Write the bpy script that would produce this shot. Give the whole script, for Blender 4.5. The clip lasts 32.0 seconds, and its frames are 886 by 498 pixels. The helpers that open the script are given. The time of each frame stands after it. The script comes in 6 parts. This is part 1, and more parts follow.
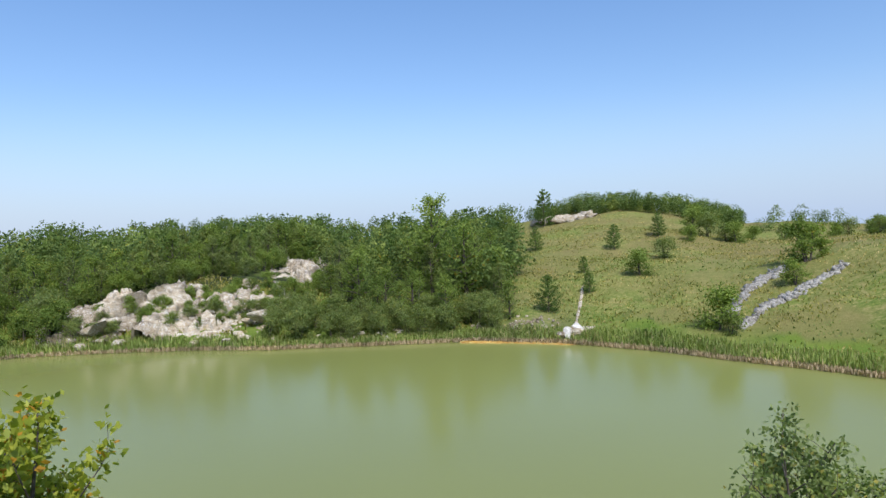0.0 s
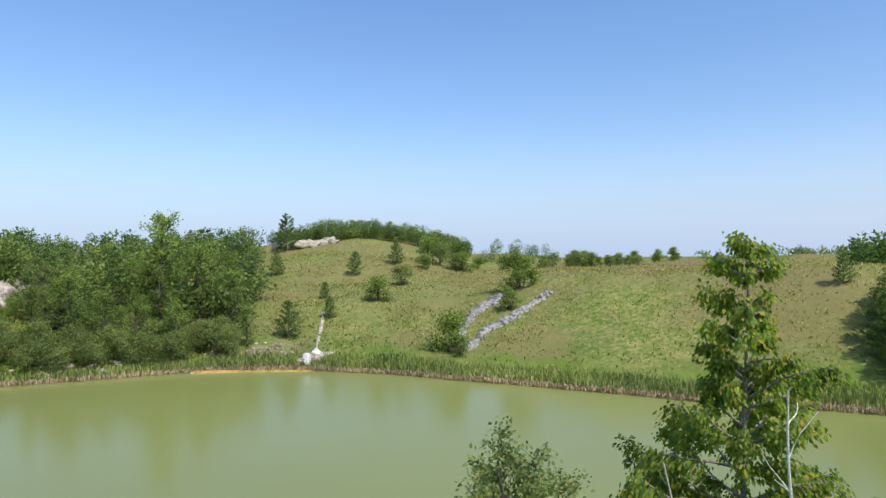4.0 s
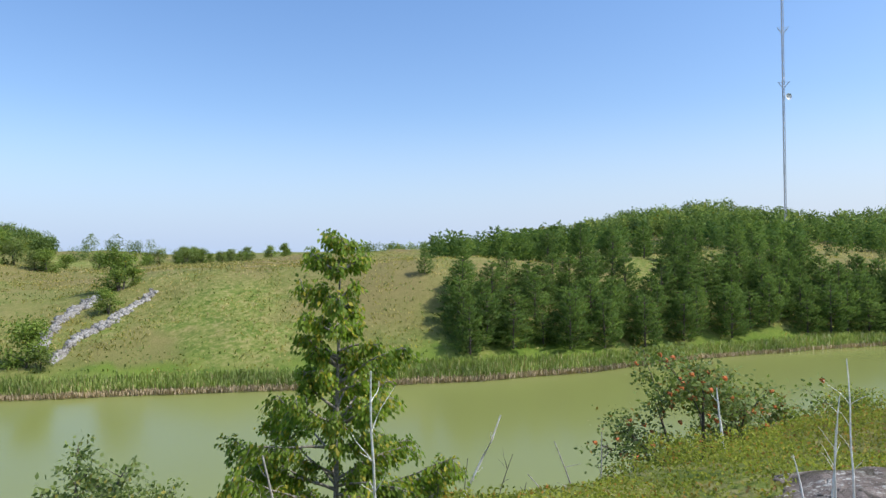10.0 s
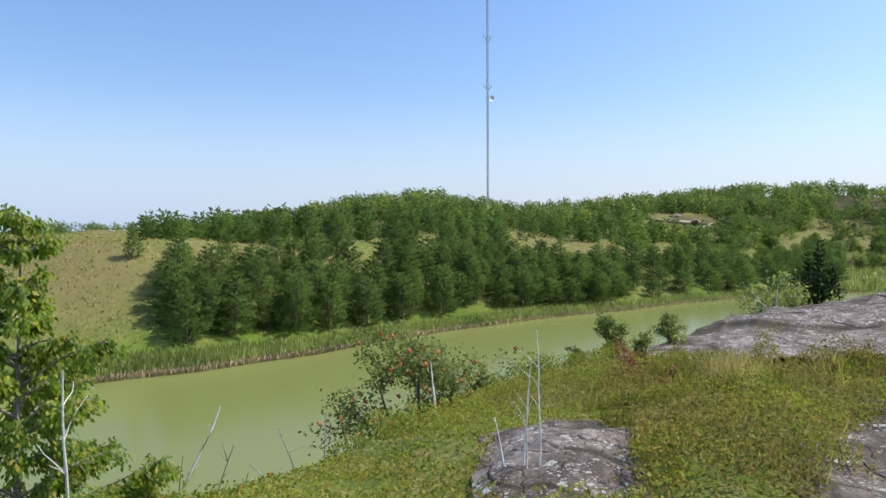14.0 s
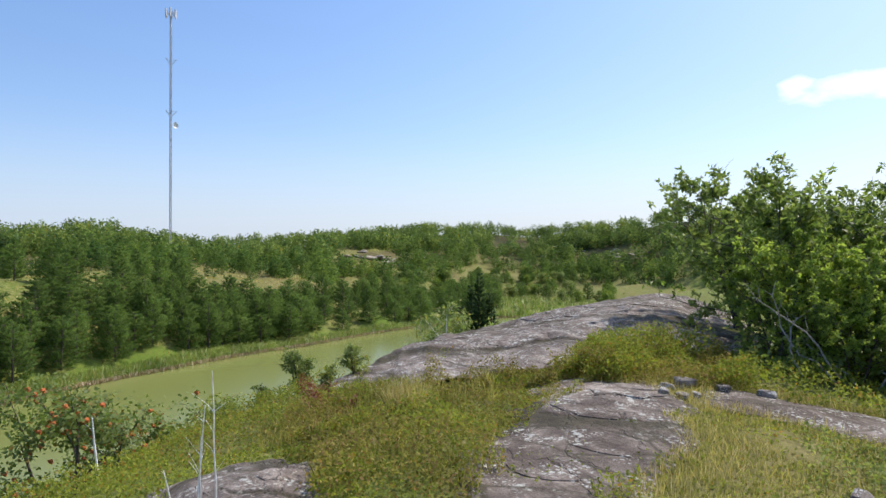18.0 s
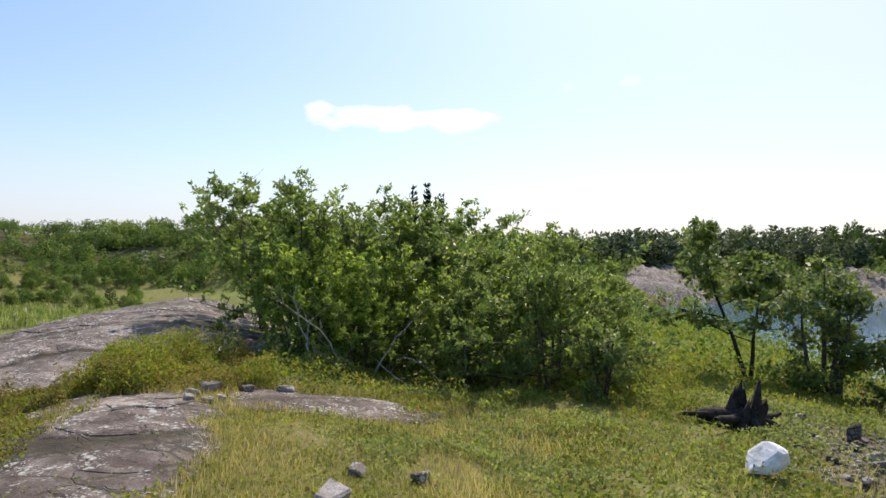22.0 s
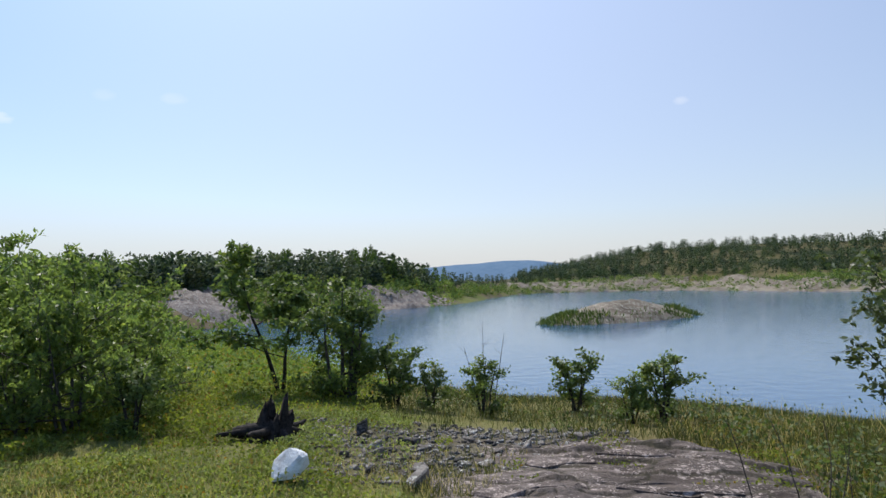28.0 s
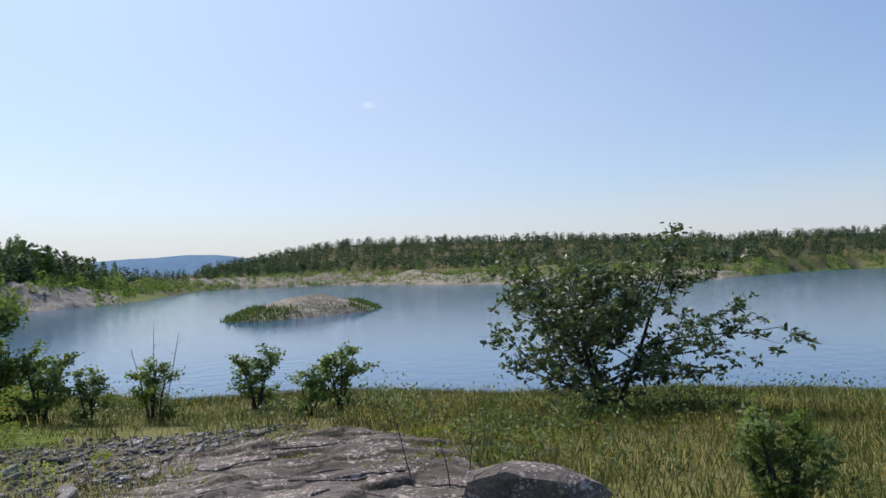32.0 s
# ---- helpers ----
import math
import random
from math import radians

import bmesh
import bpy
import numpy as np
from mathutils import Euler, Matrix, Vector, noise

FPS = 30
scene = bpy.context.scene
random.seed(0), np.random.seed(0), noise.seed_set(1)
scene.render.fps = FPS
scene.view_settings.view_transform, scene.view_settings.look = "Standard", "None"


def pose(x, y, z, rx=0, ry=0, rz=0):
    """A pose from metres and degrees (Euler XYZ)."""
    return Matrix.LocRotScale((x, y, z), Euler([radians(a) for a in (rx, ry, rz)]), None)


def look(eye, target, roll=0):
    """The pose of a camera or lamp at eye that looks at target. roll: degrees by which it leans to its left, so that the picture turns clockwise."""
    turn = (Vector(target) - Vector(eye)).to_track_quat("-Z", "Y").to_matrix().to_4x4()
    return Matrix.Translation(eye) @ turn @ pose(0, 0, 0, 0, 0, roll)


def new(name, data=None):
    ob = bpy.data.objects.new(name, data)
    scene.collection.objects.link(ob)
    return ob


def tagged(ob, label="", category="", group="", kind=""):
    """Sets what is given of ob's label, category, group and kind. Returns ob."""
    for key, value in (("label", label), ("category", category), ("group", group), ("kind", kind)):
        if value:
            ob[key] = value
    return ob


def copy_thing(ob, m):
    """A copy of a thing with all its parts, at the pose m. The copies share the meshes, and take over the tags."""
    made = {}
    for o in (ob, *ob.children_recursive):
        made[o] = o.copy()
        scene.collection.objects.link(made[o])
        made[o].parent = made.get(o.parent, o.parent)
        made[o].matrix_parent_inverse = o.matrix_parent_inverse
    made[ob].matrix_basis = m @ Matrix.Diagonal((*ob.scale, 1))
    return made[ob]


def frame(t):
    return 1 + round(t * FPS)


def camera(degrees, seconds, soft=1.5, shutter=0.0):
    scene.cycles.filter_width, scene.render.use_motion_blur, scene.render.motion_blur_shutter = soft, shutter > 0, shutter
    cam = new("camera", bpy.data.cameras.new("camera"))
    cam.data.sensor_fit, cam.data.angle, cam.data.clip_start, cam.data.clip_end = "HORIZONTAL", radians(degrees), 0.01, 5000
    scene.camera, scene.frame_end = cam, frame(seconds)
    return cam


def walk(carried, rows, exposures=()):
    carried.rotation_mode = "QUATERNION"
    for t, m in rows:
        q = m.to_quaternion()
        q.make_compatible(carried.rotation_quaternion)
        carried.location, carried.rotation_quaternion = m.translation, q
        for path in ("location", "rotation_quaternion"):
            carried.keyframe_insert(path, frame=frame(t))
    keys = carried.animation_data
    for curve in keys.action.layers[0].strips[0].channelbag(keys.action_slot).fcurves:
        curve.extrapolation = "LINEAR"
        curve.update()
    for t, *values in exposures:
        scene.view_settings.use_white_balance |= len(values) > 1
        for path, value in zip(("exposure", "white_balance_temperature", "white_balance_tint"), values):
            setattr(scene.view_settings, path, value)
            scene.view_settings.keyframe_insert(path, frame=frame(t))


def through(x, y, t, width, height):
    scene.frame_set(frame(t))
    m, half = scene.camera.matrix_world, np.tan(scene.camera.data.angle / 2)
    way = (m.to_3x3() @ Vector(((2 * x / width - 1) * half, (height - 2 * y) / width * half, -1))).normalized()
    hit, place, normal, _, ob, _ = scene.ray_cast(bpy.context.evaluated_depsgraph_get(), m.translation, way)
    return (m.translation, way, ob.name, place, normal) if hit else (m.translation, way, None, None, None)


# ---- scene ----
import mathutils.bvhtree
cam = camera(68.46, 32.0)
PATH = [
    (0.0, pose(-0.085, 0.092, 1.590, 89.08, 2.18, -1.36)),
    (0.5, pose(-0.086, 0.089, 1.593, 89.20, 1.63, -6.27)),
    (1.0, pose(-0.093, 0.088, 1.601, 89.76, 1.03, -10.21)),
    (1.5, pose(-0.088, 0.082, 1.603, 90.16, 0.73, -13.76)),
    (2.0, pose(-0.082, 0.093, 1.602, 90.49, 0.97, -16.90)),
    (2.5, pose(-0.079, 0.105, 1.593, 90.44, 1.18, -19.60)),
    (4.5, pose(-0.090, 0.093, 1.595, 90.53, 0.86, -24.78)),
    (5.0, pose(-0.095, 0.098, 1.594, 89.75, 1.48, -26.27)),
    (5.5, pose(-0.098, 0.101, 1.590, 89.13, 0.97, -28.59)),
    (6.0, pose(-0.086, 0.108, 1.587, 88.50, 0.10, -31.18)),
    (6.5, pose(-0.045, 0.099, 1.592, 88.18, 0.21, -33.67)),
    (7.0, pose(0.006, 0.089, 1.591, 88.75, 0.56, -37.35)),
    (7.5, pose(0.020, 0.077, 1.584, 89.03, 0.94, -40.93)),
    (8.0, pose(0.025, 0.066, 1.596, 89.25, 0.92, -43.68)),
    (8.5, pose(0.043, 0.047, 1.599, 89.57, 0.86, -47.01)),
    (9.0, pose(0.057, 0.033, 1.594, 89.86, 0.53, -50.57)),
    (9.5, pose(0.059, 0.014, 1.597, 89.95, 0.79, -54.27)),
    (10.0, pose(0.047, -0.005, 1.598, 89.99, 0.98, -56.82)),
    (10.5, pose(0.050, -0.040, 1.600, 90.17, 1.16, -58.50)),
    (11.0, pose(0.068, -0.067, 1.592, 90.16, 1.21, -59.67)),
    (11.5, pose(0.088, -0.062, 1.592, 89.85, 0.99, -59.25)),
    (12.0, pose(0.089, -0.029, 1.604, 89.58, 1.45, -59.75)),
    (12.5, pose(0.090, -0.006, 1.585, 89.11, 0.81, -63.44)),
    (13.0, pose(0.119, 0.016, 1.589, 88.63, 0.69, -70.70)),
    (13.5, pose(0.115, 0.026, 1.592, 88.48, 0.48, -76.33)),
    (14.0, pose(0.110, 0.025, 1.594, 88.25, 0.24, -80.67)),
    (14.5, pose(0.125, 0.020, 1.587, 88.03, -0.28, -85.31)),
    (15.0, pose(0.163, -0.005, 1.592, 88.24, -0.55, -89.04)),
    (15.5, pose(0.164, -0.019, 1.587, 88.61, 0.44, -92.61)),
    (17.5, pose(0.096, -0.052, 1.596, 90.84, 0.52, -103.79)),
    (18.0, pose(0.073, -0.060, 1.596, 91.22, 0.38, -107.30)),
    (18.5, pose(0.064, -0.072, 1.608, 91.34, 0.34, -111.25)),
    (19.0, pose(0.082, -0.073, 1.603, 91.25, 0.26, -115.38)),
    (19.5, pose(0.095, -0.071, 1.599, 91.17, 0.32, -119.64)),
    (20.0, pose(0.091, -0.062, 1.597, 91.27, 0.32, -124.99)),
    (20.5, pose(0.089, -0.063, 1.599, 91.42, -0.16, -131.27)),
    (21.0, pose(0.094, -0.055, 1.593, 91.58, -0.31, -136.89)),
    (21.5, pose(0.094, -0.078, 1.591, 91.36, -0.95, -142.33)),
    (22.0, pose(0.060, -0.083, 1.603, 91.52, -0.36, -146.83)),
    (22.5, pose(0.035, -0.082, 1.610, 91.63, 0.82, -150.71)),
    (23.0, pose(0.023, -0.081, 1.612, 91.74, 0.91, -153.88)),
    (23.5, pose(0.003, -0.076, 1.625, 91.96, 0.81, -156.54)),
    (24.0, pose(-0.023, -0.074, 1.641, 92.25, 1.06, -159.15)),
    (24.5, pose(-0.042, -0.068, 1.645, 92.70, 1.32, -161.82)),
    (26.5, pose(-0.113, -0.050, 1.623, 93.09, 1.56, -172.22)),
    (27.0, pose(-0.078, -0.038, 1.618, 93.20, 1.69, -175.31)),
    (27.5, pose(-0.062, -0.046, 1.609, 93.20, 1.41, -180.31)),
    (28.0, pose(-0.073, -0.053, 1.604, 93.13, 1.49, -185.35)),
    (28.5, pose(-0.068, -0.051, 1.606, 93.11, 1.46, -189.34)),
    (29.0, pose(-0.076, -0.044, 1.604, 93.15, 1.31, -192.87)),
    (29.5, pose(-0.065, -0.050, 1.602, 93.12, 0.61, -196.57)),
    (30.0, pose(-0.051, -0.049, 1.602, 93.14, 0.52, -199.56)),
    (30.5, pose(-0.047, -0.061, 1.606, 92.80, -0.19, -202.67)),
    (31.0, pose(-0.085, -0.041, 1.605, 92.89, 0.46, -205.56)),
    (31.5, pose(-0.113, -0.011, 1.595, 93.29, 1.83, -208.16)),
    (32.0, pose(-0.167, -0.008, 1.600, 91.97, 1.68, -212.20)),
]
EXPOSURES = [(0, 0.02, 6500, 10), (7, 0.12, 6500, 10), (13, 0.12, 6600, 10), (19, 0.10, 6900, 13), (21, 0.14, 7150, 14), (22.5, 0.06, 7250, 15), (24.5, -0.07, 6900, 12), (27, -0.27, 6500, 10), (29, -0.27, 6500, 10), (32, -0.23, 6450, 10)]
walk(cam, PATH, EXPOSURES)

# ---- light: a clear hazy summer noon ----
SUN_BEARING, SUN_HEIGHT = 163.0, 53.0
world = bpy.data.worlds.new("world")
scene.world = world
world.use_nodes = True
wn, wl = world.node_tree.nodes, world.node_tree.links
wn.clear()
sky = wn.new("ShaderNodeTexSky")
sky.sky_type, sky.sun_disc = "NISHITA", False
sky.sun_elevation, sky.sun_rotation = radians(SUN_HEIGHT), radians(SUN_BEARING)
sky.air_density, sky.dust_density, sky.ozone_density = 1.0, 1.15, 2.4
background = wn.new("ShaderNodeBackground")
background.inputs["Strength"].default_value = 0.16
world_out = wn.new("ShaderNodeOutputWorld")
# small fair-weather clouds: soft ellipses of broken noise, each at a bearing and a height over the horizon
def world_math(op, a, c=None):
    k = wn.new("ShaderNodeMath")
    k.operation, k.use_clamp = op, op == "MULTIPLY_ADD"
    for s, v in zip(k.inputs, (a,) if c is None else (a, c)):
        if hasattr(v, "is_linked"):
            wl.new(v, s)
        else:
            s.default_value = v
    return k.outputs[0]


way = wn.new("ShaderNodeTexCoord").outputs["Generated"]
cloud_noise = wn.new("ShaderNodeTexNoise")
cloud_noise.inputs["Scale"].default_value, cloud_noise.inputs["Detail"].default_value = 22.0, 6.0
stretch = wn.new("ShaderNodeVectorMath")
stretch.operation, stretch.inputs[1].default_value = "MULTIPLY", (1, 1, 2.2)
wl.new(way, stretch.inputs[0])
wl.new(stretch.outputs[0], cloud_noise.inputs["Vector"])
cover = None
for bearing, up, wide, tall, amount in ((142.0, 12.7, 7.0, 1.3, 0.9), (147.5, 12.7, 4.6, 1.1, 0.8), (136.0, 13.3, 1.5, 1.1, 0.7), (157.9, 15.3, 0.9, 0.5, 0.10), (163.0, 15.5, 1.1, 0.5, 0.14), (206.0, 14.5, 0.8, 0.45, 0.28), (145.5, 5.4, 2.4, 0.5, 0.4)):
    a, e = radians(bearing), radians(up)
    mapped = []
    for axis, width in (((math.cos(a), -math.sin(a), 0), wide), ((-math.sin(a) * math.sin(e), -math.cos(a) * math.sin(e), math.cos(e)), tall), ((math.sin(a) * math.cos(e), math.cos(a) * math.cos(e), math.sin(e)), 0)):
        dot = wn.new("ShaderNodeVectorMath")
        dot.operation, dot.inputs[1].default_value = "DOT_PRODUCT", axis
        wl.new(way, dot.inputs[0])
        mapped.append(world_math("MULTIPLY", dot.outputs["Value"], 1 / math.sin(radians(width))) if width else dot.outputs["Value"])
    rad2 = world_math("ADD", world_math("POWER", world_math("ABSOLUTE", mapped[0]), 2.0), world_math("POWER", world_math("ABSOLUTE", mapped[1]), 2.0))
    body = world_math("SUBTRACT", 1.0, rad2)
    body = world_math("MULTIPLY", world_math("MAXIMUM", world_math("ADD", body, world_math("MULTIPLY", world_math("SUBTRACT", cloud_noise.outputs["Fac"], 0.55), 2.4)), 0.0), world_math("GREATER_THAN", mapped[2], 0.5))
    body = world_math("MULTIPLY", world_math("MINIMUM", world_math("MULTIPLY", body, 1.0), 1.0), amount)
    cover = body if cover is None else world_math("MAXIMUM", cover, body)
tint = wn.new("ShaderNodeMix")
tint.data_type, tint.blend_type = "RGBA", "MULTIPLY"
tint.inputs[0].default_value = 1.0
rise = wn.new("ShaderNodeSeparateXYZ")
wl.new(way, rise.inputs[0])
haze = wn.new("ShaderNodeValToRGB")
haze.color_ramp.elements[0].color, haze.color_ramp.elements[0].position = (0.95, 1.0, 1.1, 1), 0.05
haze.color_ramp.elements[1].color, haze.color_ramp.elements[1].position = (0.84, 1.03, 1.22, 1), 0.4
wl.new(rise.outputs["Z"], haze.inputs[0])
wl.new(haze.outputs[0], tint.inputs[7])
wl.new(sky.outputs[0], tint.inputs[6])
# thin haze: strongest low over the horizon, and paler and higher on the side of the blue lake
HAZE_BEARING = radians(200.0)
toward = wn.new("ShaderNodeVectorMath")
toward.operation, toward.inputs[1].default_value = "DOT_PRODUCT", (math.sin(HAZE_BEARING), math.cos(HAZE_BEARING), 0)
wl.new(way, toward.inputs[0])
side = world_math("ADD", world_math("MULTIPLY", toward.outputs["Value"], 0.5), 0.5)
haze_color = wn.new("ShaderNodeMix")
haze_color.data_type = "RGBA"
haze_color.inputs[6].default_value, haze_color.inputs[7].default_value = (3.1, 3.95, 5.5, 1), (5.1, 5.2, 5.4, 1)
wl.new(side, haze_color.inputs[0])
low = wn.new("ShaderNodeMapRange")
low.interpolation_type = "SMOOTHSTEP"
for key, value in (("From Min", -0.02), ("From Max", 0.22), ("To Min", 0.9), ("To Max", 0.0)):
    low.inputs[key].default_value = value
wl.new(rise.outputs["Z"], low.inputs["Value"])
veil = world_math("MAXIMUM", low.outputs[0], world_math("MULTIPLY", world_math("POWER", side, 4.0), 0.42))
hazed = wn.new("ShaderNodeMix")
hazed.data_type = "RGBA"
wl.new(veil, hazed.inputs[0])
wl.new(tint.outputs[2], hazed.inputs[6])
wl.new(haze_color.outputs[2], hazed.inputs[7])
# the bright ring of haze round the sun
ring = wn.new("ShaderNodeVectorMath")
sb, se = radians(SUN_BEARING), radians(SUN_HEIGHT)
ring.operation, ring.inputs[1].default_value = "DOT_PRODUCT", (math.sin(sb + 0.5) * math.cos(se), math.cos(sb + 0.5) * math.cos(se), math.sin(se))
wl.new(way, ring.inputs[0])
glare = wn.new("ShaderNodeMix")
glare.data_type, glare.blend_type = "RGBA", "ADD"
glare.inputs[7].default_value = (1.6, 1.5, 1.4, 1)
wl.new(world_math("POWER", world_math("MAXIMUM", ring.outputs["Value"], 0.0), 6.0), glare.inputs[0])
wl.new(hazed.outputs[2], glare.inputs[6])
cloudy = wn.new("ShaderNodeMix")
cloudy.data_type = "RGBA"
cloudy.inputs[7].default_value = (8.0, 8.0, 8.1, 1)
wl.new(cover, cloudy.inputs[0])
wl.new(glare.outputs[2], cloudy.inputs[6])
wl.new(cloudy.outputs[2], background.inputs[0])
wl.new(background.outputs[0], world_out.inputs[0])
sun_data = bpy.data.lights.new("sun", "SUN")
sun_data.energy, sun_data.angle, sun_data.color = 4.3, radians(0.55), (1.0, 0.95, 0.86)
sun = new("sun", sun_data)
sun.matrix_world = look((0, 0, 0), (-math.sin(sb) * math.cos(se), -math.cos(sb) * math.cos(se), -math.sin(se)))

# ---- materials ----
def nodes_of(name, rough=0.8, spec=0.3):
    m = bpy.data.materials.new(name)
    m.use_nodes = True
    nt = m.node_tree
    b = nt.nodes["Principled BSDF"]
    b.inputs["Roughness"].default_value = rough
    b.inputs["Specular IOR Level"].default_value = spec
    return m, nt.nodes, nt.links, b


def noise_node(n, l, scale, detail=6, rough=0.6, coord=None, dist=0.0):
    t = n.new("ShaderNodeTexNoise")
    t.inputs["Scale"].default_value, t.inputs["Detail"].default_value = scale, detail
    t.inputs["Roughness"].default_value, t.inputs["Distortion"].default_value = rough, dist
    if coord is not None:
        l.new(coord, t.inputs["Vector"])
    return t.outputs["Fac"]


def ramp(n, l, fac, *stops):
    r = n.new("ShaderNodeValToRGB")
    e = r.color_ramp.elements
    while len(e) < len(stops):
        e.new(0.5)
    for i, (p, c) in enumerate(stops):
        e[i].position, e[i].color = p, (*c, 1)
    l.new(fac, r.inputs[0])
    return r.outputs[0]


def mixed(n, l, fac, a, b, blend="MIX"):
    m = n.new("ShaderNodeMix")
    m.data_type, m.blend_type = "RGBA", blend
    for s, v in ((m.inputs[0], fac), (m.inputs[6], a), (m.inputs[7], b)):
        if hasattr(v, "is_linked"):
            l.new(v, s)
        elif isinstance(v, tuple):
            s.default_value = (*v, 1)
        else:
            s.default_value = v
    return m.outputs[2]


def bumped(n, l, b, height, strength, distance):
    k = n.new("ShaderNodeBump")
    k.inputs["Strength"].default_value, k.inputs["Distance"].default_value = strength, distance
    l.new(height, k.inputs["Height"])
    l.new(k.outputs[0], b.inputs["Normal"])


def place_coord(n):
    return n.new("ShaderNodeNewGeometry").outputs["Position"]


def attribute(n, name):
    a = n.new("ShaderNodeAttribute")
    a.attribute_name = name
    return a.outputs["Fac"]


def ground_material():
    m, n, l, b = nodes_of("ground", 0.95, 0.1)
    p = place_coord(n)
    big, mid, fine = noise_node(n, l, 0.05, 5, 0.6, p), noise_node(n, l, 0.45, 6, 0.65, p), noise_node(n, l, 9.0, 5, 0.7, p)
    grass = ramp(n, l, mid, (0.32, (0.10, 0.165, 0.028)), (0.5, (0.165, 0.215, 0.045)), (0.68, (0.27, 0.255, 0.09)))
    lush = ramp(n, l, mid, (0.3, (0.085, 0.155, 0.022)), (0.7, (0.17, 0.23, 0.04)))
    tuft = noise_node(n, l, 1.7, 6, 0.75, p)
    grass = mixed(n, l, ramp(n, l, tuft, (0.49, (0, 0, 0)), (0.62, (0.8, 0.8, 0.8))), grass, (0.37, 0.32, 0.14))
    grass = mixed(n, l, ramp(n, l, tuft, (0.36, (0.8, 0.8, 0.8)), (0.48, (0, 0, 0))), grass, (0.075, 0.12, 0.024))
    grass = mixed(n, l, ramp(n, l, big, (0.42, (0, 0, 0)), (0.58, (1, 1, 1))), grass, mixed(n, l, 0.6, grass, (0.20, 0.18, 0.07)))
    col = mixed(n, l, attribute(n, "lush"), grass, lush)
    stone = ramp(n, l, fine, (0.3, (0.085, 0.068, 0.052)), (0.7, (0.23, 0.19, 0.15)))
    col = mixed(n, l, attribute(n, "stony"), col, stone)
    # ground is much darker under the far woods, down to near-black green
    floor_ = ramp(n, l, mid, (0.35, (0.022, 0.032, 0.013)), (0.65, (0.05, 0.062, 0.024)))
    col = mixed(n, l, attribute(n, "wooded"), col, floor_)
    dry = ramp(n, l, fine, (0.3, (0.15, 0.12, 0.05)), (0.7, (0.30, 0.24, 0.11)))
    col = mixed(n, l, attribute(n, "dry"), col, dry)
    col = mixed(n, l, 0.5, col, ramp(n, l, fine, (0.25, (0.45, 0.45, 0.45)), (0.75, (1, 1, 1))), "MULTIPLY")
    l.new(col, b.inputs["Base Color"])
    bumped(n, l, b, fine, 0.6, 0.06)
    return m


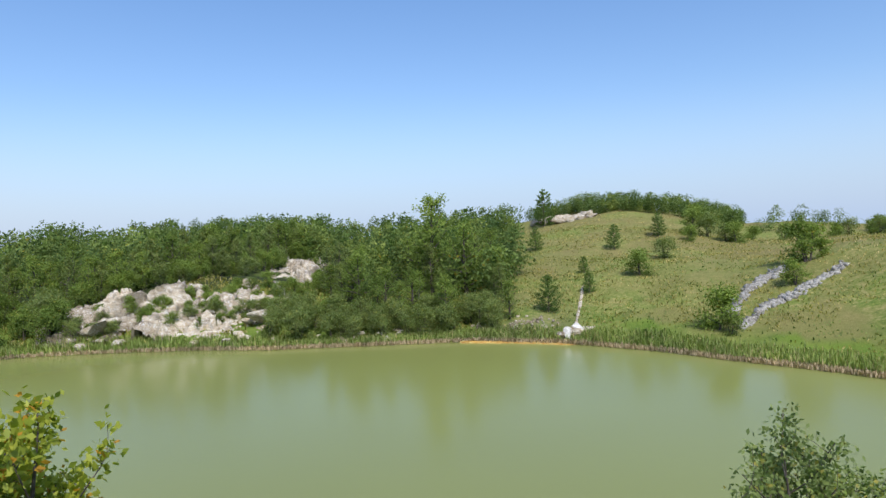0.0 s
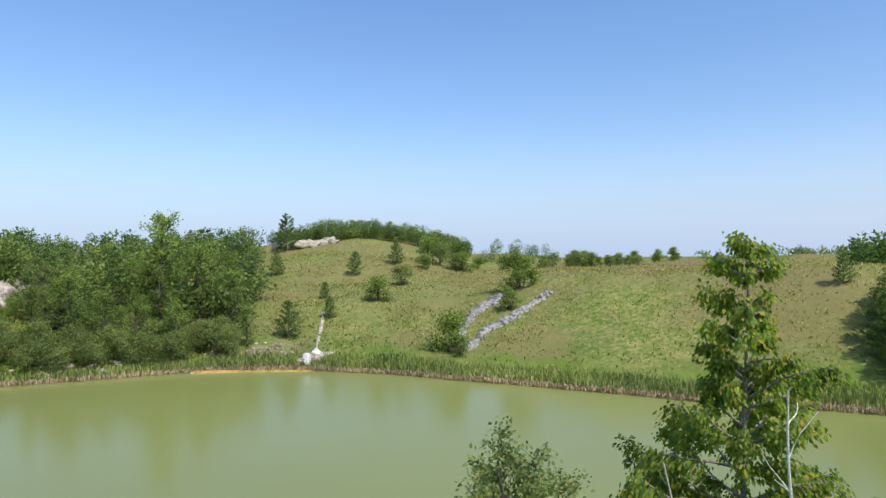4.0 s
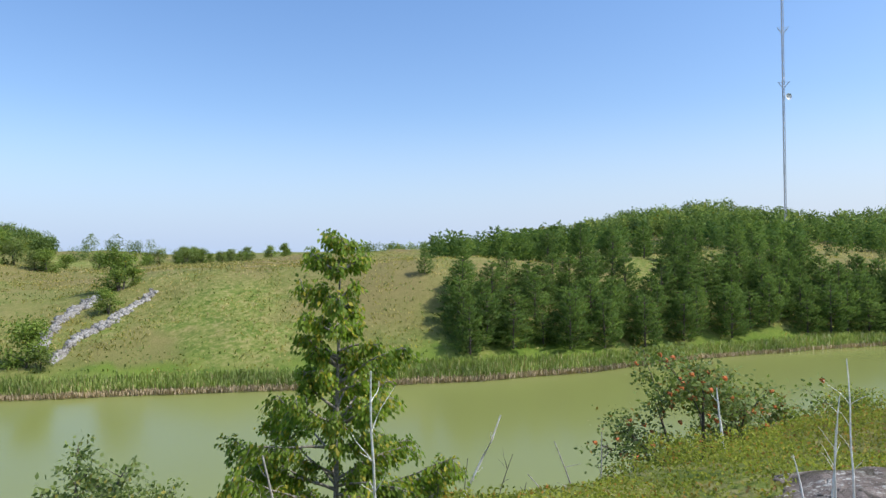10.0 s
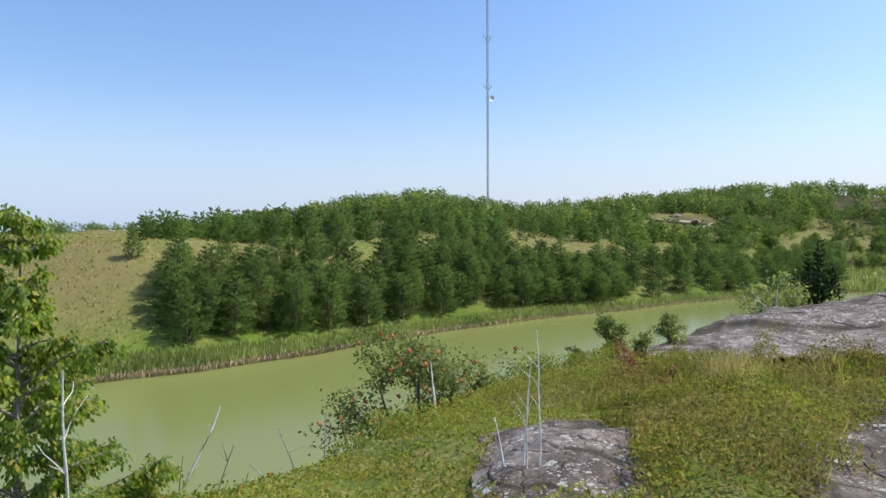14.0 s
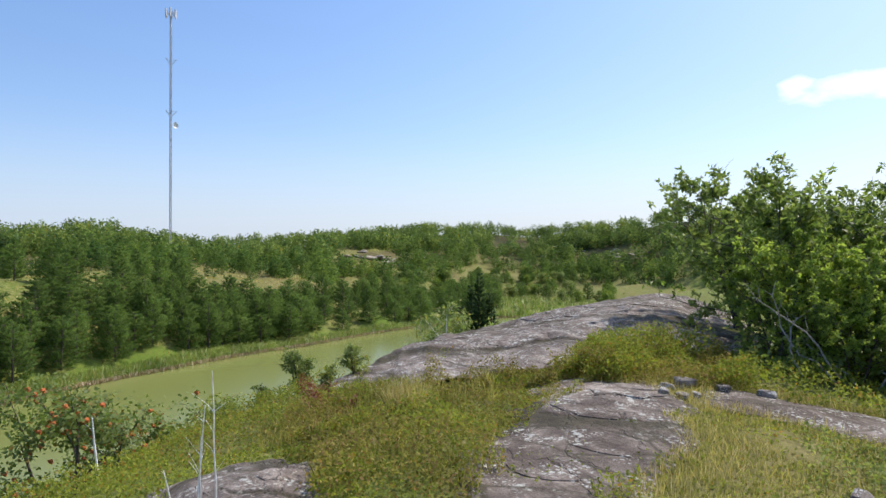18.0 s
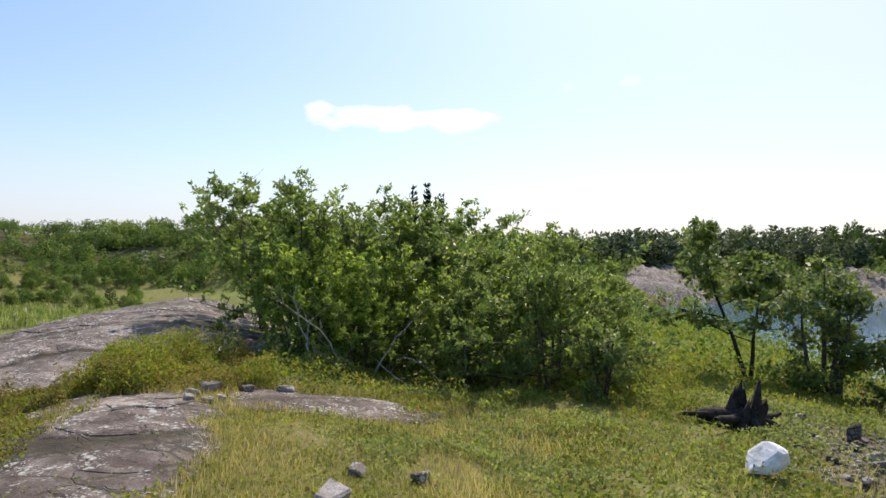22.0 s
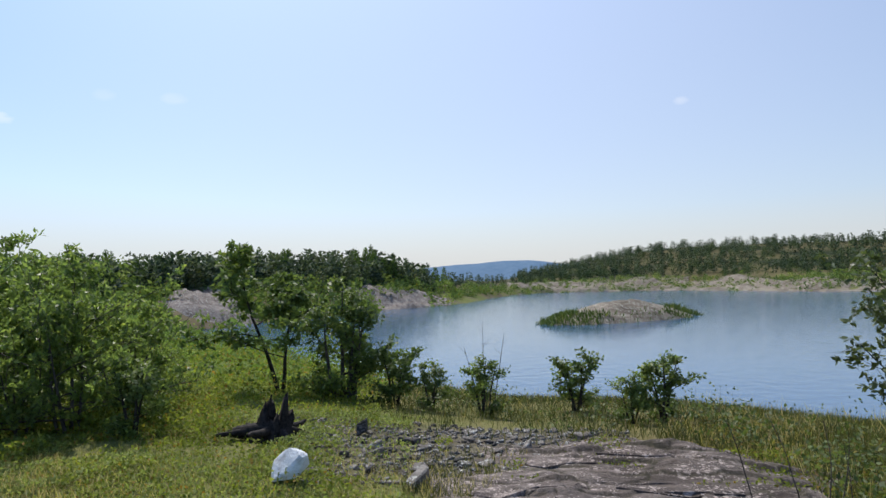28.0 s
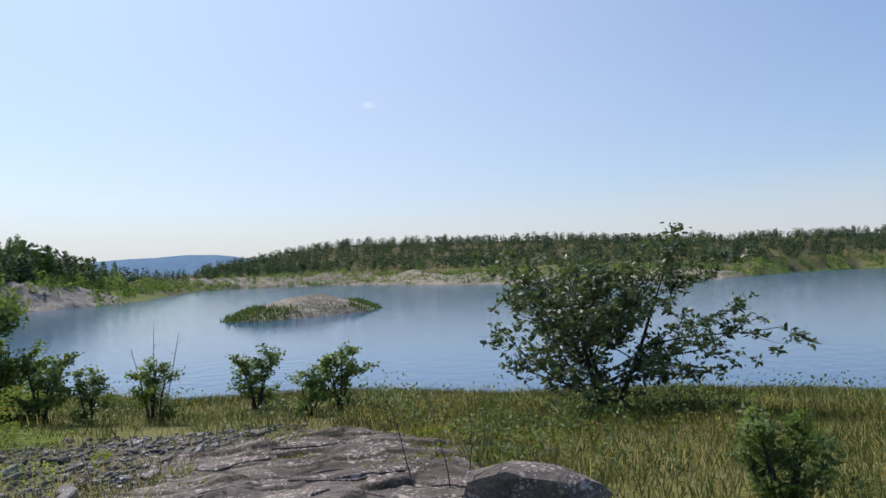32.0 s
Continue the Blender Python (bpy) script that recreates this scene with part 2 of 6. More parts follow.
def rock_material(name, low, midc, high, lichen, bump=0.5, scale=1.0):
    """Weathered stone: banded grain, dark water stains, lichen spots and fine cracks."""
    m, n, l, b = nodes_of(name, 0.88, 0.2)
    p = place_coord(n)
    lay = n.new("ShaderNodeMapping")
    lay.inputs["Rotation"].default_value, lay.inputs["Scale"].default_value = (0.25, 0.35, 0.7), (0.55, 1.5, 2.6)
    l.new(p, lay.inputs["Vector"])
    band_, big = noise_node(n, l, 2.6 * scale, 9, 0.72, lay.outputs[0], 0.4), noise_node(n, l, 0.45 * scale, 5, 0.6, p, 0.8)
    mid, fine = noise_node(n, l, 6 * scale, 9, 0.75, p), noise_node(n, l, 48 * scale, 4, 0.75, p)
    col = ramp(n, l, band_, (0.34, low), (0.5, midc), (0.66, high))
    col = mixed(n, l, ramp(n, l, mid, (0.42, (0, 0, 0)), (0.62, (0.7, 0.7, 0.7))), col, lichen)
    col = mixed(n, l, ramp(n, l, big, (0.44, (0, 0, 0)), (0.60, (0.85, 0.85, 0.85))), col, mixed(n, l, 1.0, col, (0.50, 0.475, 0.46), "MULTIPLY"))
    run = noise_node(n, l, 1.5 * scale, 8, 0.8, lay.outputs[0], 1.2)
    col = mixed(n, l, ramp(n, l, run, (0.54, (0, 0, 0)), (0.66, (0.8, 0.8, 0.8))), col, mixed(n, l, 1.0, col, (0.42, 0.40, 0.385), "MULTIPLY"))
    for size, edge, part_ in ((7, 0.2, 0.50), (17, 0.24, 0.47), (34, 0.22, 0.46)):
        speck = n.new("ShaderNodeTexVoronoi")
        speck.inputs["Scale"].default_value = size * scale
        l.new(p, speck.inputs["Vector"])
        spots = ramp(n, l, speck.outputs["Distance"], (edge, (1, 1, 1)), (edge + 0.1, (0, 0, 0)))
        sel = ramp(n, l, noise_node(n, l, 3.1 * scale, 4, 0.6, p), (part_ - 0.02, (0, 0, 0)), (part_ + 0.06, (0.8, 0.8, 0.8)))
        col = mixed(n, l, mixed(n, l, 1.0, spots, sel, "MULTIPLY"), col, tuple(min(0.62, c * 1.35 + 0.04) for c in high))
    crack = n.new("ShaderNodeTexVoronoi")
    crack.feature = "DISTANCE_TO_EDGE"
    crack.inputs["Scale"].default_value = 0.9 * scale
    wob = n.new("ShaderNodeVectorMath")
    wob.operation = "MULTIPLY_ADD"
    warp = n.new("ShaderNodeTexNoise")
    warp.inputs["Scale"].default_value, warp.inputs["Detail"].default_value = 1.8 * scale, 5
    l.new(p, warp.inputs["Vector"])
    l.new(warp.outputs["Color"], wob.inputs[0])
    wob.inputs[1].default_value = (0.9 / scale,) * 3
    l.new(lay.outputs[0], wob.inputs[2])
    l.new(wob.outputs[0], crack.inputs["Vector"])
    gap = ramp(n, l, crack.outputs["Distance"], (0.0, (0.35, 0.35, 0.35)), (0.014, (1, 1, 1)))
    col = mixed(n, l, 0.3, col, gap, "MULTIPLY")
    col = mixed(n, l, 0.9, col, ramp(n, l, fine, (0.32, (0.38, 0.37, 0.36)), (0.5, (0.9, 0.9, 0.9)), (0.68, (1.3, 1.29, 1.27))), "MULTIPLY")
    col = mixed(n, l, attribute(n, "soil"), col, ramp(n, l, mid, (0.35, (0.03, 0.026, 0.018)), (0.65, (0.09, 0.078, 0.045))))
    l.new(col, b.inputs["Base Color"])
    bumped(n, l, b, mixed(n, l, 0.6, mixed(n, l, 0.5, mid, band_), gap, "MULTIPLY"), bump, 0.07 / scale)
    return m


def leaf_material(name, dark, light, turned=(0.3, 0.22, 0.03), share=0.03, through=0.4, rough=0.5, spec=0.3, patch=0.25, by_tree=False):
    m, n, l, b = nodes_of(name, rough, spec)
    g = n.new("ShaderNodeNewGeometry").outputs["Random Per Island"]
    o = n.new("ShaderNodeObjectInfo").outputs["Random"]
    col = ramp(n, l, g, (0.0, dark), (1.0 - share - 0.02, light), (1.0 - share, turned))
    col = mixed(n, l, mixed(n, l, 0.35, (0, 0, 0), o), col, dark)
    p = place_coord(n)
    col = mixed(n, l, 1.0, col, ramp(n, l, noise_node(n, l, patch, 3, 0.6, p), (0.3, (0.62, 0.66, 0.62)), (0.7, (1.22, 1.18, 1.05))), "MULTIPLY")
    if by_tree:
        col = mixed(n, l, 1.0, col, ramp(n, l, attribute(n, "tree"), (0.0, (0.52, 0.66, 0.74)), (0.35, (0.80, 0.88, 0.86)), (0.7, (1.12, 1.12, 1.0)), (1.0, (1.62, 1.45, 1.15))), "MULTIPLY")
    l.new(col, b.inputs["Base Color"])
    t = n.new("ShaderNodeBsdfTranslucent")
    l.new(mixed(n, l, 1.0, col, (1.12, 1.22, 0.78), "MULTIPLY"), t.inputs["Color"])
    s = n.new("ShaderNodeMixShader")
    s.inputs[0].default_value = through
    l.new(b.outputs[0], s.inputs[1])
    l.new(t.outputs[0], s.inputs[2])
    l.new(s.outputs[0], n["Material Output"].inputs["Surface"])
    return m


def bark_material(name, a, c, scale=12):
    m, n, l, b = nodes_of(name, 0.85, 0.2)
    f = noise_node(n, l, scale, 6, 0.65, place_coord(n))
    l.new(ramp(n, l, f, (0.35, a), (0.65, c)), b.inputs["Base Color"])
    bumped(n, l, b, f, 0.5, 0.02)
    return m


def water_material(name, col, rough, bump, ripple, spec=0.5):
    m, n, l, b = nodes_of(name, rough, spec)
    b.inputs["IOR"].default_value = 1.33
    p = place_coord(n)
    big = noise_node(n, l, 0.018, 3, 0.5, p)
    l.new(mixed(n, l, ramp(n, l, big, (0.35, (0, 0, 0)), (0.65, (1, 1, 1))), tuple(v * 0.88 for v in col), col), b.inputs["Base Color"])
    bumped(n, l, b, noise_node(n, l, ripple, 3, 0.55, p), bump, 0.1)
    return m


def plain(name, col, rough=0.7, metal=0.0):
    m, n, l, b = nodes_of(name, rough)
    f = noise_node(n, l, 8, 4, 0.6, place_coord(n))
    l.new(ramp(n, l, f, (0.3, tuple(v * 0.8 for v in col)), (0.7, col)), b.inputs["Base Color"])
    b.inputs["Metallic"].default_value = metal
    return m


GROUND = ground_material()
GRANITE = rock_material("granite", (0.135, 0.107, 0.092), (0.295, 0.243, 0.21), (0.52, 0.445, 0.39), (0.175, 0.14, 0.12), 1.0)
PINK_ROCK = rock_material("pink_granite", (0.115, 0.09, 0.077), (0.235, 0.188, 0.16), (0.41, 0.335, 0.29), (0.155, 0.127, 0.11), 0.8)
CREAM_ROCK = rock_material("cream_rock", (0.27, 0.215, 0.15), (0.52, 0.455, 0.36), (0.77, 0.72, 0.64), (0.40, 0.31, 0.20), 0.8, 0.35)
TAN_ROCK = rock_material("tan_rock", (0.16, 0.125, 0.09), (0.31, 0.25, 0.185), (0.50, 0.42, 0.33), (0.23, 0.185, 0.13), 0.6, 0.4)
GREY_STONE = rock_material("grey_stone", (0.13, 0.112, 0.096), (0.26, 0.23, 0.20), (0.47, 0.43, 0.39), (0.165, 0.143, 0.122), 0.4, 1.5)
RUBBLE = rock_material("rubble", (0.22, 0.215, 0.21), (0.38, 0.37, 0.36), (0.55, 0.54, 0.53), (0.3, 0.29, 0.27), 0.4, 0.8)
PALE_STONE = rock_material("pale_stone", (0.25, 0.22, 0.195), (0.39, 0.35, 0.315), (0.56, 0.515, 0.47), (0.30, 0.265, 0.23), 0.4, 1.5)
DARK_STONE = rock_material("dark_stone", (0.03, 0.028, 0.027), (0.06, 0.056, 0.053), (0.12, 0.11, 0.105), (0.08, 0.075, 0.07), 0.4, 1.5)
WHITE_STONE = rock_material("white_stone", (0.62, 0.60, 0.58), (0.80, 0.785, 0.77), (0.88, 0.87, 0.86), (0.66, 0.63, 0.6), 0.4, 1.5)
LEAF_OAK = leaf_material("oak_leaf", (0.15, 0.21, 0.065), (0.34, 0.41, 0.135), (0.40, 0.44, 0.12), 0.05, through=0.58, rough=0.42, spec=0.4, patch=1.2)
LEAF_BRIGHT = leaf_material("bright_leaf", (0.20, 0.28, 0.06), (0.41, 0.50, 0.125), (0.44, 0.48, 0.10), 0.05, through=0.6, patch=1.2)
LEAF_GLOSSY = leaf_material("glossy_leaf", (0.07, 0.095, 0.04), (0.16, 0.195, 0.08), (0.20, 0.22, 0.10), 0.04, through=0.35, rough=0.42, spec=0.5, patch=1.5)
# dimmer and bluer than forest_leaf: backlight and haze put into the colour
LEAF_HAZED = leaf_material("hazed_woodland_leaf", (0.07, 0.10, 0.065), (0.15, 0.19, 0.11), share=0.01, through=0.3, patch=0.08, rough=0.8, spec=0.05, by_tree=True)
LEAF_FOREST = leaf_material("forest_leaf", (0.125, 0.18, 0.065), (0.255, 0.325, 0.12), share=0.01, patch=0.1, rough=0.8, spec=0.05, by_tree=True)
LEAF_WOOD = leaf_material("woodland_leaf", (0.125, 0.19, 0.05), (0.275, 0.36, 0.095), share=0.01, patch=0.12, rough=0.8, spec=0.05)
LEAF_LOW = leaf_material("low_shrub_leaf", (0.19, 0.235, 0.07), (0.40, 0.445, 0.15), (0.46, 0.42, 0.16), 0.08, 0.5, 0.6, 0.2, 0.9)
LEAF_SMALL = leaf_material("sapling_leaf", (0.10, 0.15, 0.045), (0.25, 0.31, 0.10), (0.24, 0.27, 0.08), 0.05, 0.45, 0.5, 0.35, 1.5)
LEAF_WEED = leaf_material("weed_leaf", (0.07, 0.105, 0.035), (0.17, 0.215, 0.07), (0.24, 0.25, 0.08), 0.06, 0.4, 0.55, 0.3, 1.2)
LEAF_SHRUB = leaf_material("shrub_leaf", (0.13, 0.185, 0.06), (0.30, 0.365, 0.13), (0.40, 0.36, 0.10), 0.06, 0.5, patch=1.5)
LEAF_CEDAR = leaf_material("turning_leaf", (0.13, 0.215, 0.03), (0.31, 0.42, 0.065), (0.58, 0.48, 0.08), 0.12, 0.55, patch=1.5)
LEAF_ROWAN = leaf_material("rowan_leaf", (0.11, 0.165, 0.045), (0.26, 0.33, 0.10), (0.30, 0.17, 0.04), 0.08)
LEAF_AUTUMN = leaf_material("yellowing_leaf", (0.20, 0.26, 0.03), (0.46, 0.48, 0.07), (0.58, 0.30, 0.04), 0.07, 0.5, patch=1.5)
NEEDLE = leaf_material("pine_needle", (0.075, 0.135, 0.045), (0.18, 0.265, 0.085), (0.22, 0.27, 0.08), 0.05, 0.5, patch=0.12, rough=0.75, spec=0.08)
NEEDLE_WOOD = leaf_material("pinewood_needle", (0.075, 0.13, 0.042), (0.17, 0.245, 0.078), (0.19, 0.24, 0.07), 0.05, 0.45, patch=0.1, rough=0.75, spec=0.08, by_tree=True)
# pinewood needles darkened and greyed, with backlight and distance haze in the colour
NEEDLE_HAZED = leaf_material("hazed_pine_needle", (0.06, 0.085, 0.065), (0.12, 0.155, 0.11), (0.12, 0.15, 0.07), 0.05, 0.25, rough=0.75, spec=0.08, by_tree=True)
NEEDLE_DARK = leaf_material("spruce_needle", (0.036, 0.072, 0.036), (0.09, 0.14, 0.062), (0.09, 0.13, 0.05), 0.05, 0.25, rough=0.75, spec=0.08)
REED = leaf_material("reed_leaf", (0.17, 0.235, 0.065), (0.30, 0.37, 0.115), (0.42, 0.36, 0.20), 0.10, 0.4)
REED_DEAD = leaf_material("dead_reed", (0.28, 0.21, 0.13), (0.46, 0.37, 0.26), (0.45, 0.36, 0.26), 0.2, 0.2)
GRASS = leaf_material("grass_blade", (0.17, 0.175, 0.05), (0.39, 0.355, 0.12), (0.50, 0.42, 0.21), 0.25, 0.5, 0.7, 0.15, 0.5)
BANK_GRASS = leaf_material("bank_grass", (0.05, 0.065, 0.022), (0.125, 0.13, 0.045), (0.27, 0.22, 0.11), 0.14, 0.4, 0.7, 0.15, 0.9)
STRAW = leaf_material("straw_blade", (0.36, 0.29, 0.12), (0.56, 0.46, 0.23), (0.6, 0.5, 0.3), 0.2, 0.45, 0.7, 0.15, 0.5)
HEATH = leaf_material("heath_leaf", (0.14, 0.18, 0.032), (0.33, 0.355, 0.07), (0.34, 0.20, 0.05), 0.08, 0.45, 0.75, 0.12, 0.8)
HEATH_BROWN = leaf_material("browning_heath_leaf", (0.16, 0.155, 0.04), (0.33, 0.285, 0.08), (0.28, 0.18, 0.085), 0.2, 0.4, 0.75, 0.12, 0.8)
RED_LEAF = leaf_material("red_leaf", (0.17, 0.06, 0.04), (0.33, 0.12, 0.08), (0.20, 0.17, 0.04), 0.25, 0.35)
BERRY = plain("berry", (0.60, 0.17, 0.05), 0.5)
BARK = bark_material("grey_bark", (0.05, 0.042, 0.035), (0.13, 0.11, 0.095))
BARK_GREY = bark_material("pale_grey_bark", (0.14, 0.125, 0.105), (0.34, 0.31, 0.27), 25)
BARK_DARK = bark_material("dark_bark", (0.02, 0.017, 0.014), (0.06, 0.05, 0.042))
BARK_PALE = bark_material("pale_bark", (0.62, 0.60, 0.56), (0.88, 0.87, 0.84), 30)
DEADWOOD = bark_material("dead_wood", (0.24, 0.22, 0.20), (0.48, 0.45, 0.42), 25)
CHAR = bark_material("charred_wood", (0.012, 0.01, 0.009), (0.05, 0.04, 0.035), 20)
GREEN_WATER = water_material("green_water", (0.215, 0.238, 0.072), 0.17, 0.05, 1.6, 0.29)
BLUE_WATER = water_material("blue_water", (0.05, 0.125, 0.225), 0.12, 0.3, 1.1)
def chalky(name):
    m, n, l, b = nodes_of(name, 0.8, 0.25)
    p = place_coord(n)
    big, fine = noise_node(n, l, 7, 5, 0.6, p), noise_node(n, l, 40, 5, 0.7, p)
    col = ramp(n, l, big, (0.36, (0.62, 0.60, 0.57)), (0.5, (0.86, 0.855, 0.84)), (0.7, (0.92, 0.92, 0.91)))
    l.new(mixed(n, l, 0.6, col, ramp(n, l, fine, (0.3, (0.7, 0.69, 0.68)), (0.55, (1, 1, 1))), "MULTIPLY"), b.inputs["Base Color"])
    bumped(n, l, b, mixed(n, l, 0.5, big, fine), 0.6, 0.03)
    return m


WHITE_BOULDER = chalky("white_boulder")
OCHRE = rock_material("ochre_mud", (0.32, 0.17, 0.035), (0.50, 0.28, 0.06), (0.62, 0.42, 0.14), (0.42, 0.25, 0.08), 0.3, 0.6)
STEEL = plain("mast_steel", (0.50, 0.50, 0.52), 0.45, 0.6)
WHITE_PAINT = plain("white_paint", (0.8, 0.8, 0.8), 0.4)


# ---- the lie of the land: curves over the bearing from the standing place ----
def curve_over(keys, soft=2.0):
    b = np.array([k[0] for k in keys], float)
    v = np.array([k[1:] for k in keys], float)
    grid = np.arange(-720, 720) * 0.5
    bb = np.concatenate([b - 360, b, b + 360])
    out = []
    for c in range(v.shape[1]):
        y = np.interp(grid, bb, np.tile(v[:, c], 3))
        k = np.exp(-0.5 * (np.arange(-20, 21) * 0.5 / soft) ** 2)
        out.append(np.convolve(np.pad(y, 20, mode="wrap"), k / k.sum(), "valid"))
    return grid, np.array(out)


def at_bearing(curve, b):
    g, v = curve
    return [np.interp((np.asarray(b) + 60) % 360 - 60, g, row) for row in v]


LIP = curve_over([(-50, 6, 0), (-33, 3.2, -0.4), (0, 3.0, -0.4), (30, 3.2, -0.4), (50, 4.0, -0.5), (58, 5, -0.35), (65, 5.6, -0.46), (70, 6.2, -0.6),
                  (78, 8, -0.85), (85, 10, -0.87), (92, 11, -0.65), (99.5, 11, -0.3), (106, 13, 0), (112, 15, 0.1), (120, 16, 0.55), (126, 16.5, 0.8),
                  (131, 17, 0.4), (140, 18, -0.2), (150, 21, -0.8), (156, 40, -1.6), (160, 56, -2), (166, 48, -2.2), (172, 36, -2.4), (180, 26, -2.4),
                  (190, 22, -2.3), (204, 21, -2.2), (217, 20, -2.3), (236, 22, -2.4), (250, 24, -2.5), (275, 15, -1), (295, 8, 0)], 1.2)
NEAR_SHORE = curve_over([(-60, 24), (60, 24), (85, 26), (100, 30), (108, 40), (116, 70), (122, 110), (126, 60), (150, 60), (156, 72), (160, 80), (166, 60),
                         (172, 44), (180, 33), (190, 27.5), (217, 25.5), (240, 28), (260, 30), (285, 25), (295, 24)], 1.5)
FAR_SHORE = curve_over([(-60, 50), (-45, 80), (-33, 91), (-22, 83), (-14, 77), (-5, 75), (3, 75), (12, 72), (19, 68), (25, 64), (35, 60), (46, 57.5),
                        (60, 59), (70, 64), (84, 80), (96, 98), (105, 121), (113, 143), (120, 148), (126, 64), (150, 64), (156, 76), (160, 84), (165, 90), (173, 110),
                        (181, 138), (188, 168), (191, 260), (194, 300), (204, 298), (210, 260), (215, 222), (236, 226), (240, 330), (244, 420), (256, 420), (275, 250), (290, 60)], 0.8)
LEVEL = curve_over([(-60, -10.4), (117, -10.4), (124, -9.6), (140, -8.0), (150, -4.0), (155, -3.4), (288, -3.4), (295, -10.4)], 0.6)
MID = curve_over([(-60, 90, -7), (-33, 112, -6), (-22, 104, -3.5), (-14, 103, -2.2), (-5, 100, -5.5), (3, 96, -5.5), (10, 105, -3.2), (19, 105, -2.6), (25, 95, -4.5), (31, 92, -2.8),
                  (37, 88, -0.8), (46, 88, -0.1), (55, 84, 0.2), (65, 92, -0.7), (75, 100, -0.5), (84, 115, -0.6), (96, 135, -3), (105, 180, -4.5), (113, 225, -7),
                  (120, 235, -7.5), (128, 200, -6), (140, 150, -5), (150, 90, -3), (158, 100, -1.5), (165, 108, 1.4), (173, 128, 1.6), (181, 155, 0.8), (187, 190, -0.5), (192, 330, -0.2),
                  (204, 340, 1.5), (212, 290, 1.5), (236, 280, 1.0), (246, 460, 4), (275, 300, 2), (295, 90, -4)])
CREST = curve_over([(-60, 180, 0), (-33, 190, 0), (-25, 198, 2.4), (-20, 200, 2.2), (-10, 190, 2.2), (0, 180, 2.5), (6, 175, 4.2), (10, 172, 6.2), (15, 165, 8.0), (20, 160, 7.8), (25, 155, 2.0),
                    (30, 180, 1.2), (40, 210, 0.2), (50, 240, 0.5), (58, 240, 0.6), (66, 240, 1.4), (70, 235, 4.6), (75, 230, 10.4), (82, 225, 9.0), (88, 225, 4.6), (97, 280, 9),
                    (105, 340, 16.5), (110, 380, 18.5), (116, 380, 15), (122, 330, 16.5), (127, 290, 19.5), (140, 260, 14), (158, 170, 3.5), (166, 165, 3.6), (173, 175, 3.9), (181, 185, 3.8),
                    (184, 220, 0.5), (192, 460, 4), (198, 500, 16), (204, 510, 24), (212, 510, 24), (223, 500, 22.5), (236, 520, 18.5), (247, 560, 20), (275, 420, 10), (295, 180, 0)])


def lattice(ix, iy, seed):
    h = (ix * 374761393 + iy * 668265263 + seed * 974634777) & 0x7FFFFFFF
    h = ((h ^ (h >> 13)) * 1274126177) & 0x7FFFFFFF
    return ((h ^ (h >> 16)) & 0xFFFF) / 65535.0


def value_noise(x, y, seed=0):
    x, y = np.asarray(x, float), np.asarray(y, float)
    ix, iy = np.floor(x).astype(np.int64), np.floor(y).astype(np.int64)
    fx, fy = x - ix, y - iy
    u, v = fx * fx * (3 - 2 * fx), fy * fy * (3 - 2 * fy)
    a, b_, c, d = (lattice(ix + i, iy + j, seed) for i, j in ((0, 0), (1, 0), (0, 1), (1, 1)))
    return (a * (1 - u) + b_ * u) * (1 - v) + (c * (1 - u) + d * u) * v - 0.5


def rough_noise(x, y, size, octaves=4, seed=0):
    t = 0
    for o in range(octaves):
        t = t + value_noise(x / size * 2 ** o, y / size * 2 ** o, seed + o) * 0.5 ** o
    return t


def height(x, y, noisy=True):
    x, y = np.asarray(x, float), np.asarray(y, float)
    r = np.hypot(x, y) + 1e-6
    b = np.degrees(np.arctan2(x, y))
    lr, lz = at_bearing(LIP, b)
    (nr,), (fr,), (lv,) = at_bearing(NEAR_SHORE, b), at_bearing(FAR_SHORE, b), at_bearing(LEVEL, b)
    nr = np.minimum(nr, fr - 2)
    nr = np.maximum(nr, lr + 2)
    mr, mz = at_bearing(MID, b)
    cr, cz = at_bearing(CREST, b)
    mr = np.maximum(mr, fr + 4)
    cr = np.maximum(cr, mr + 10)
    bed = np.clip((fr - nr) * 0.06, 0, 1.6)
    s = lambda a, c: np.clip((r - a) / np.maximum(c - a, 1e-3), 0, 1)
    soft = lambda t: t * t * (3 - 2 * t)
    z = lz * s(0, lr) ** 2
    z = np.where(r > lr, lz + (lv - lz) * s(lr, nr) ** 0.9, z)
    lake = lv - bed * np.minimum(1, np.minimum((r - nr), (fr - r)) / 5.0)
    z = np.where((r > nr) & (r < fr), lake, z)
    z = np.where(r >= fr, lv + (mz - lv) * (0.75 * s(fr, mr) + 0.25 * soft(s(fr, mr))), z)
    z = np.where(r >= mr, mz + (cz - mz) * (0.6 * s(mr, cr) + 0.4 * soft(s(mr, cr))), z)
    z = np.where(r >= cr, cz + (-4 - cz) * soft(s(cr, cr * 2.2)), z)
    if noisy:
        dry_land = np.clip(np.maximum(nr - r, r - fr) / 6.0, 0, 1)
        z = z + dry_land * (rough_noise(x, y, 22, 4, 3) * np.clip((r - 30) / 60, 0, 1) * 2.2 + rough_noise(x, y, 2.6, 4, 9) * np.where(r < 14, 0.09, 0.09 + np.clip((r - 14) / 20, 0, 1) * 0.2))
    return z


def spot(bearing, dist):
    a = radians(bearing)
    x, y = dist * math.sin(a), dist * math.cos(a)
    return x, y, float(height(x, y))


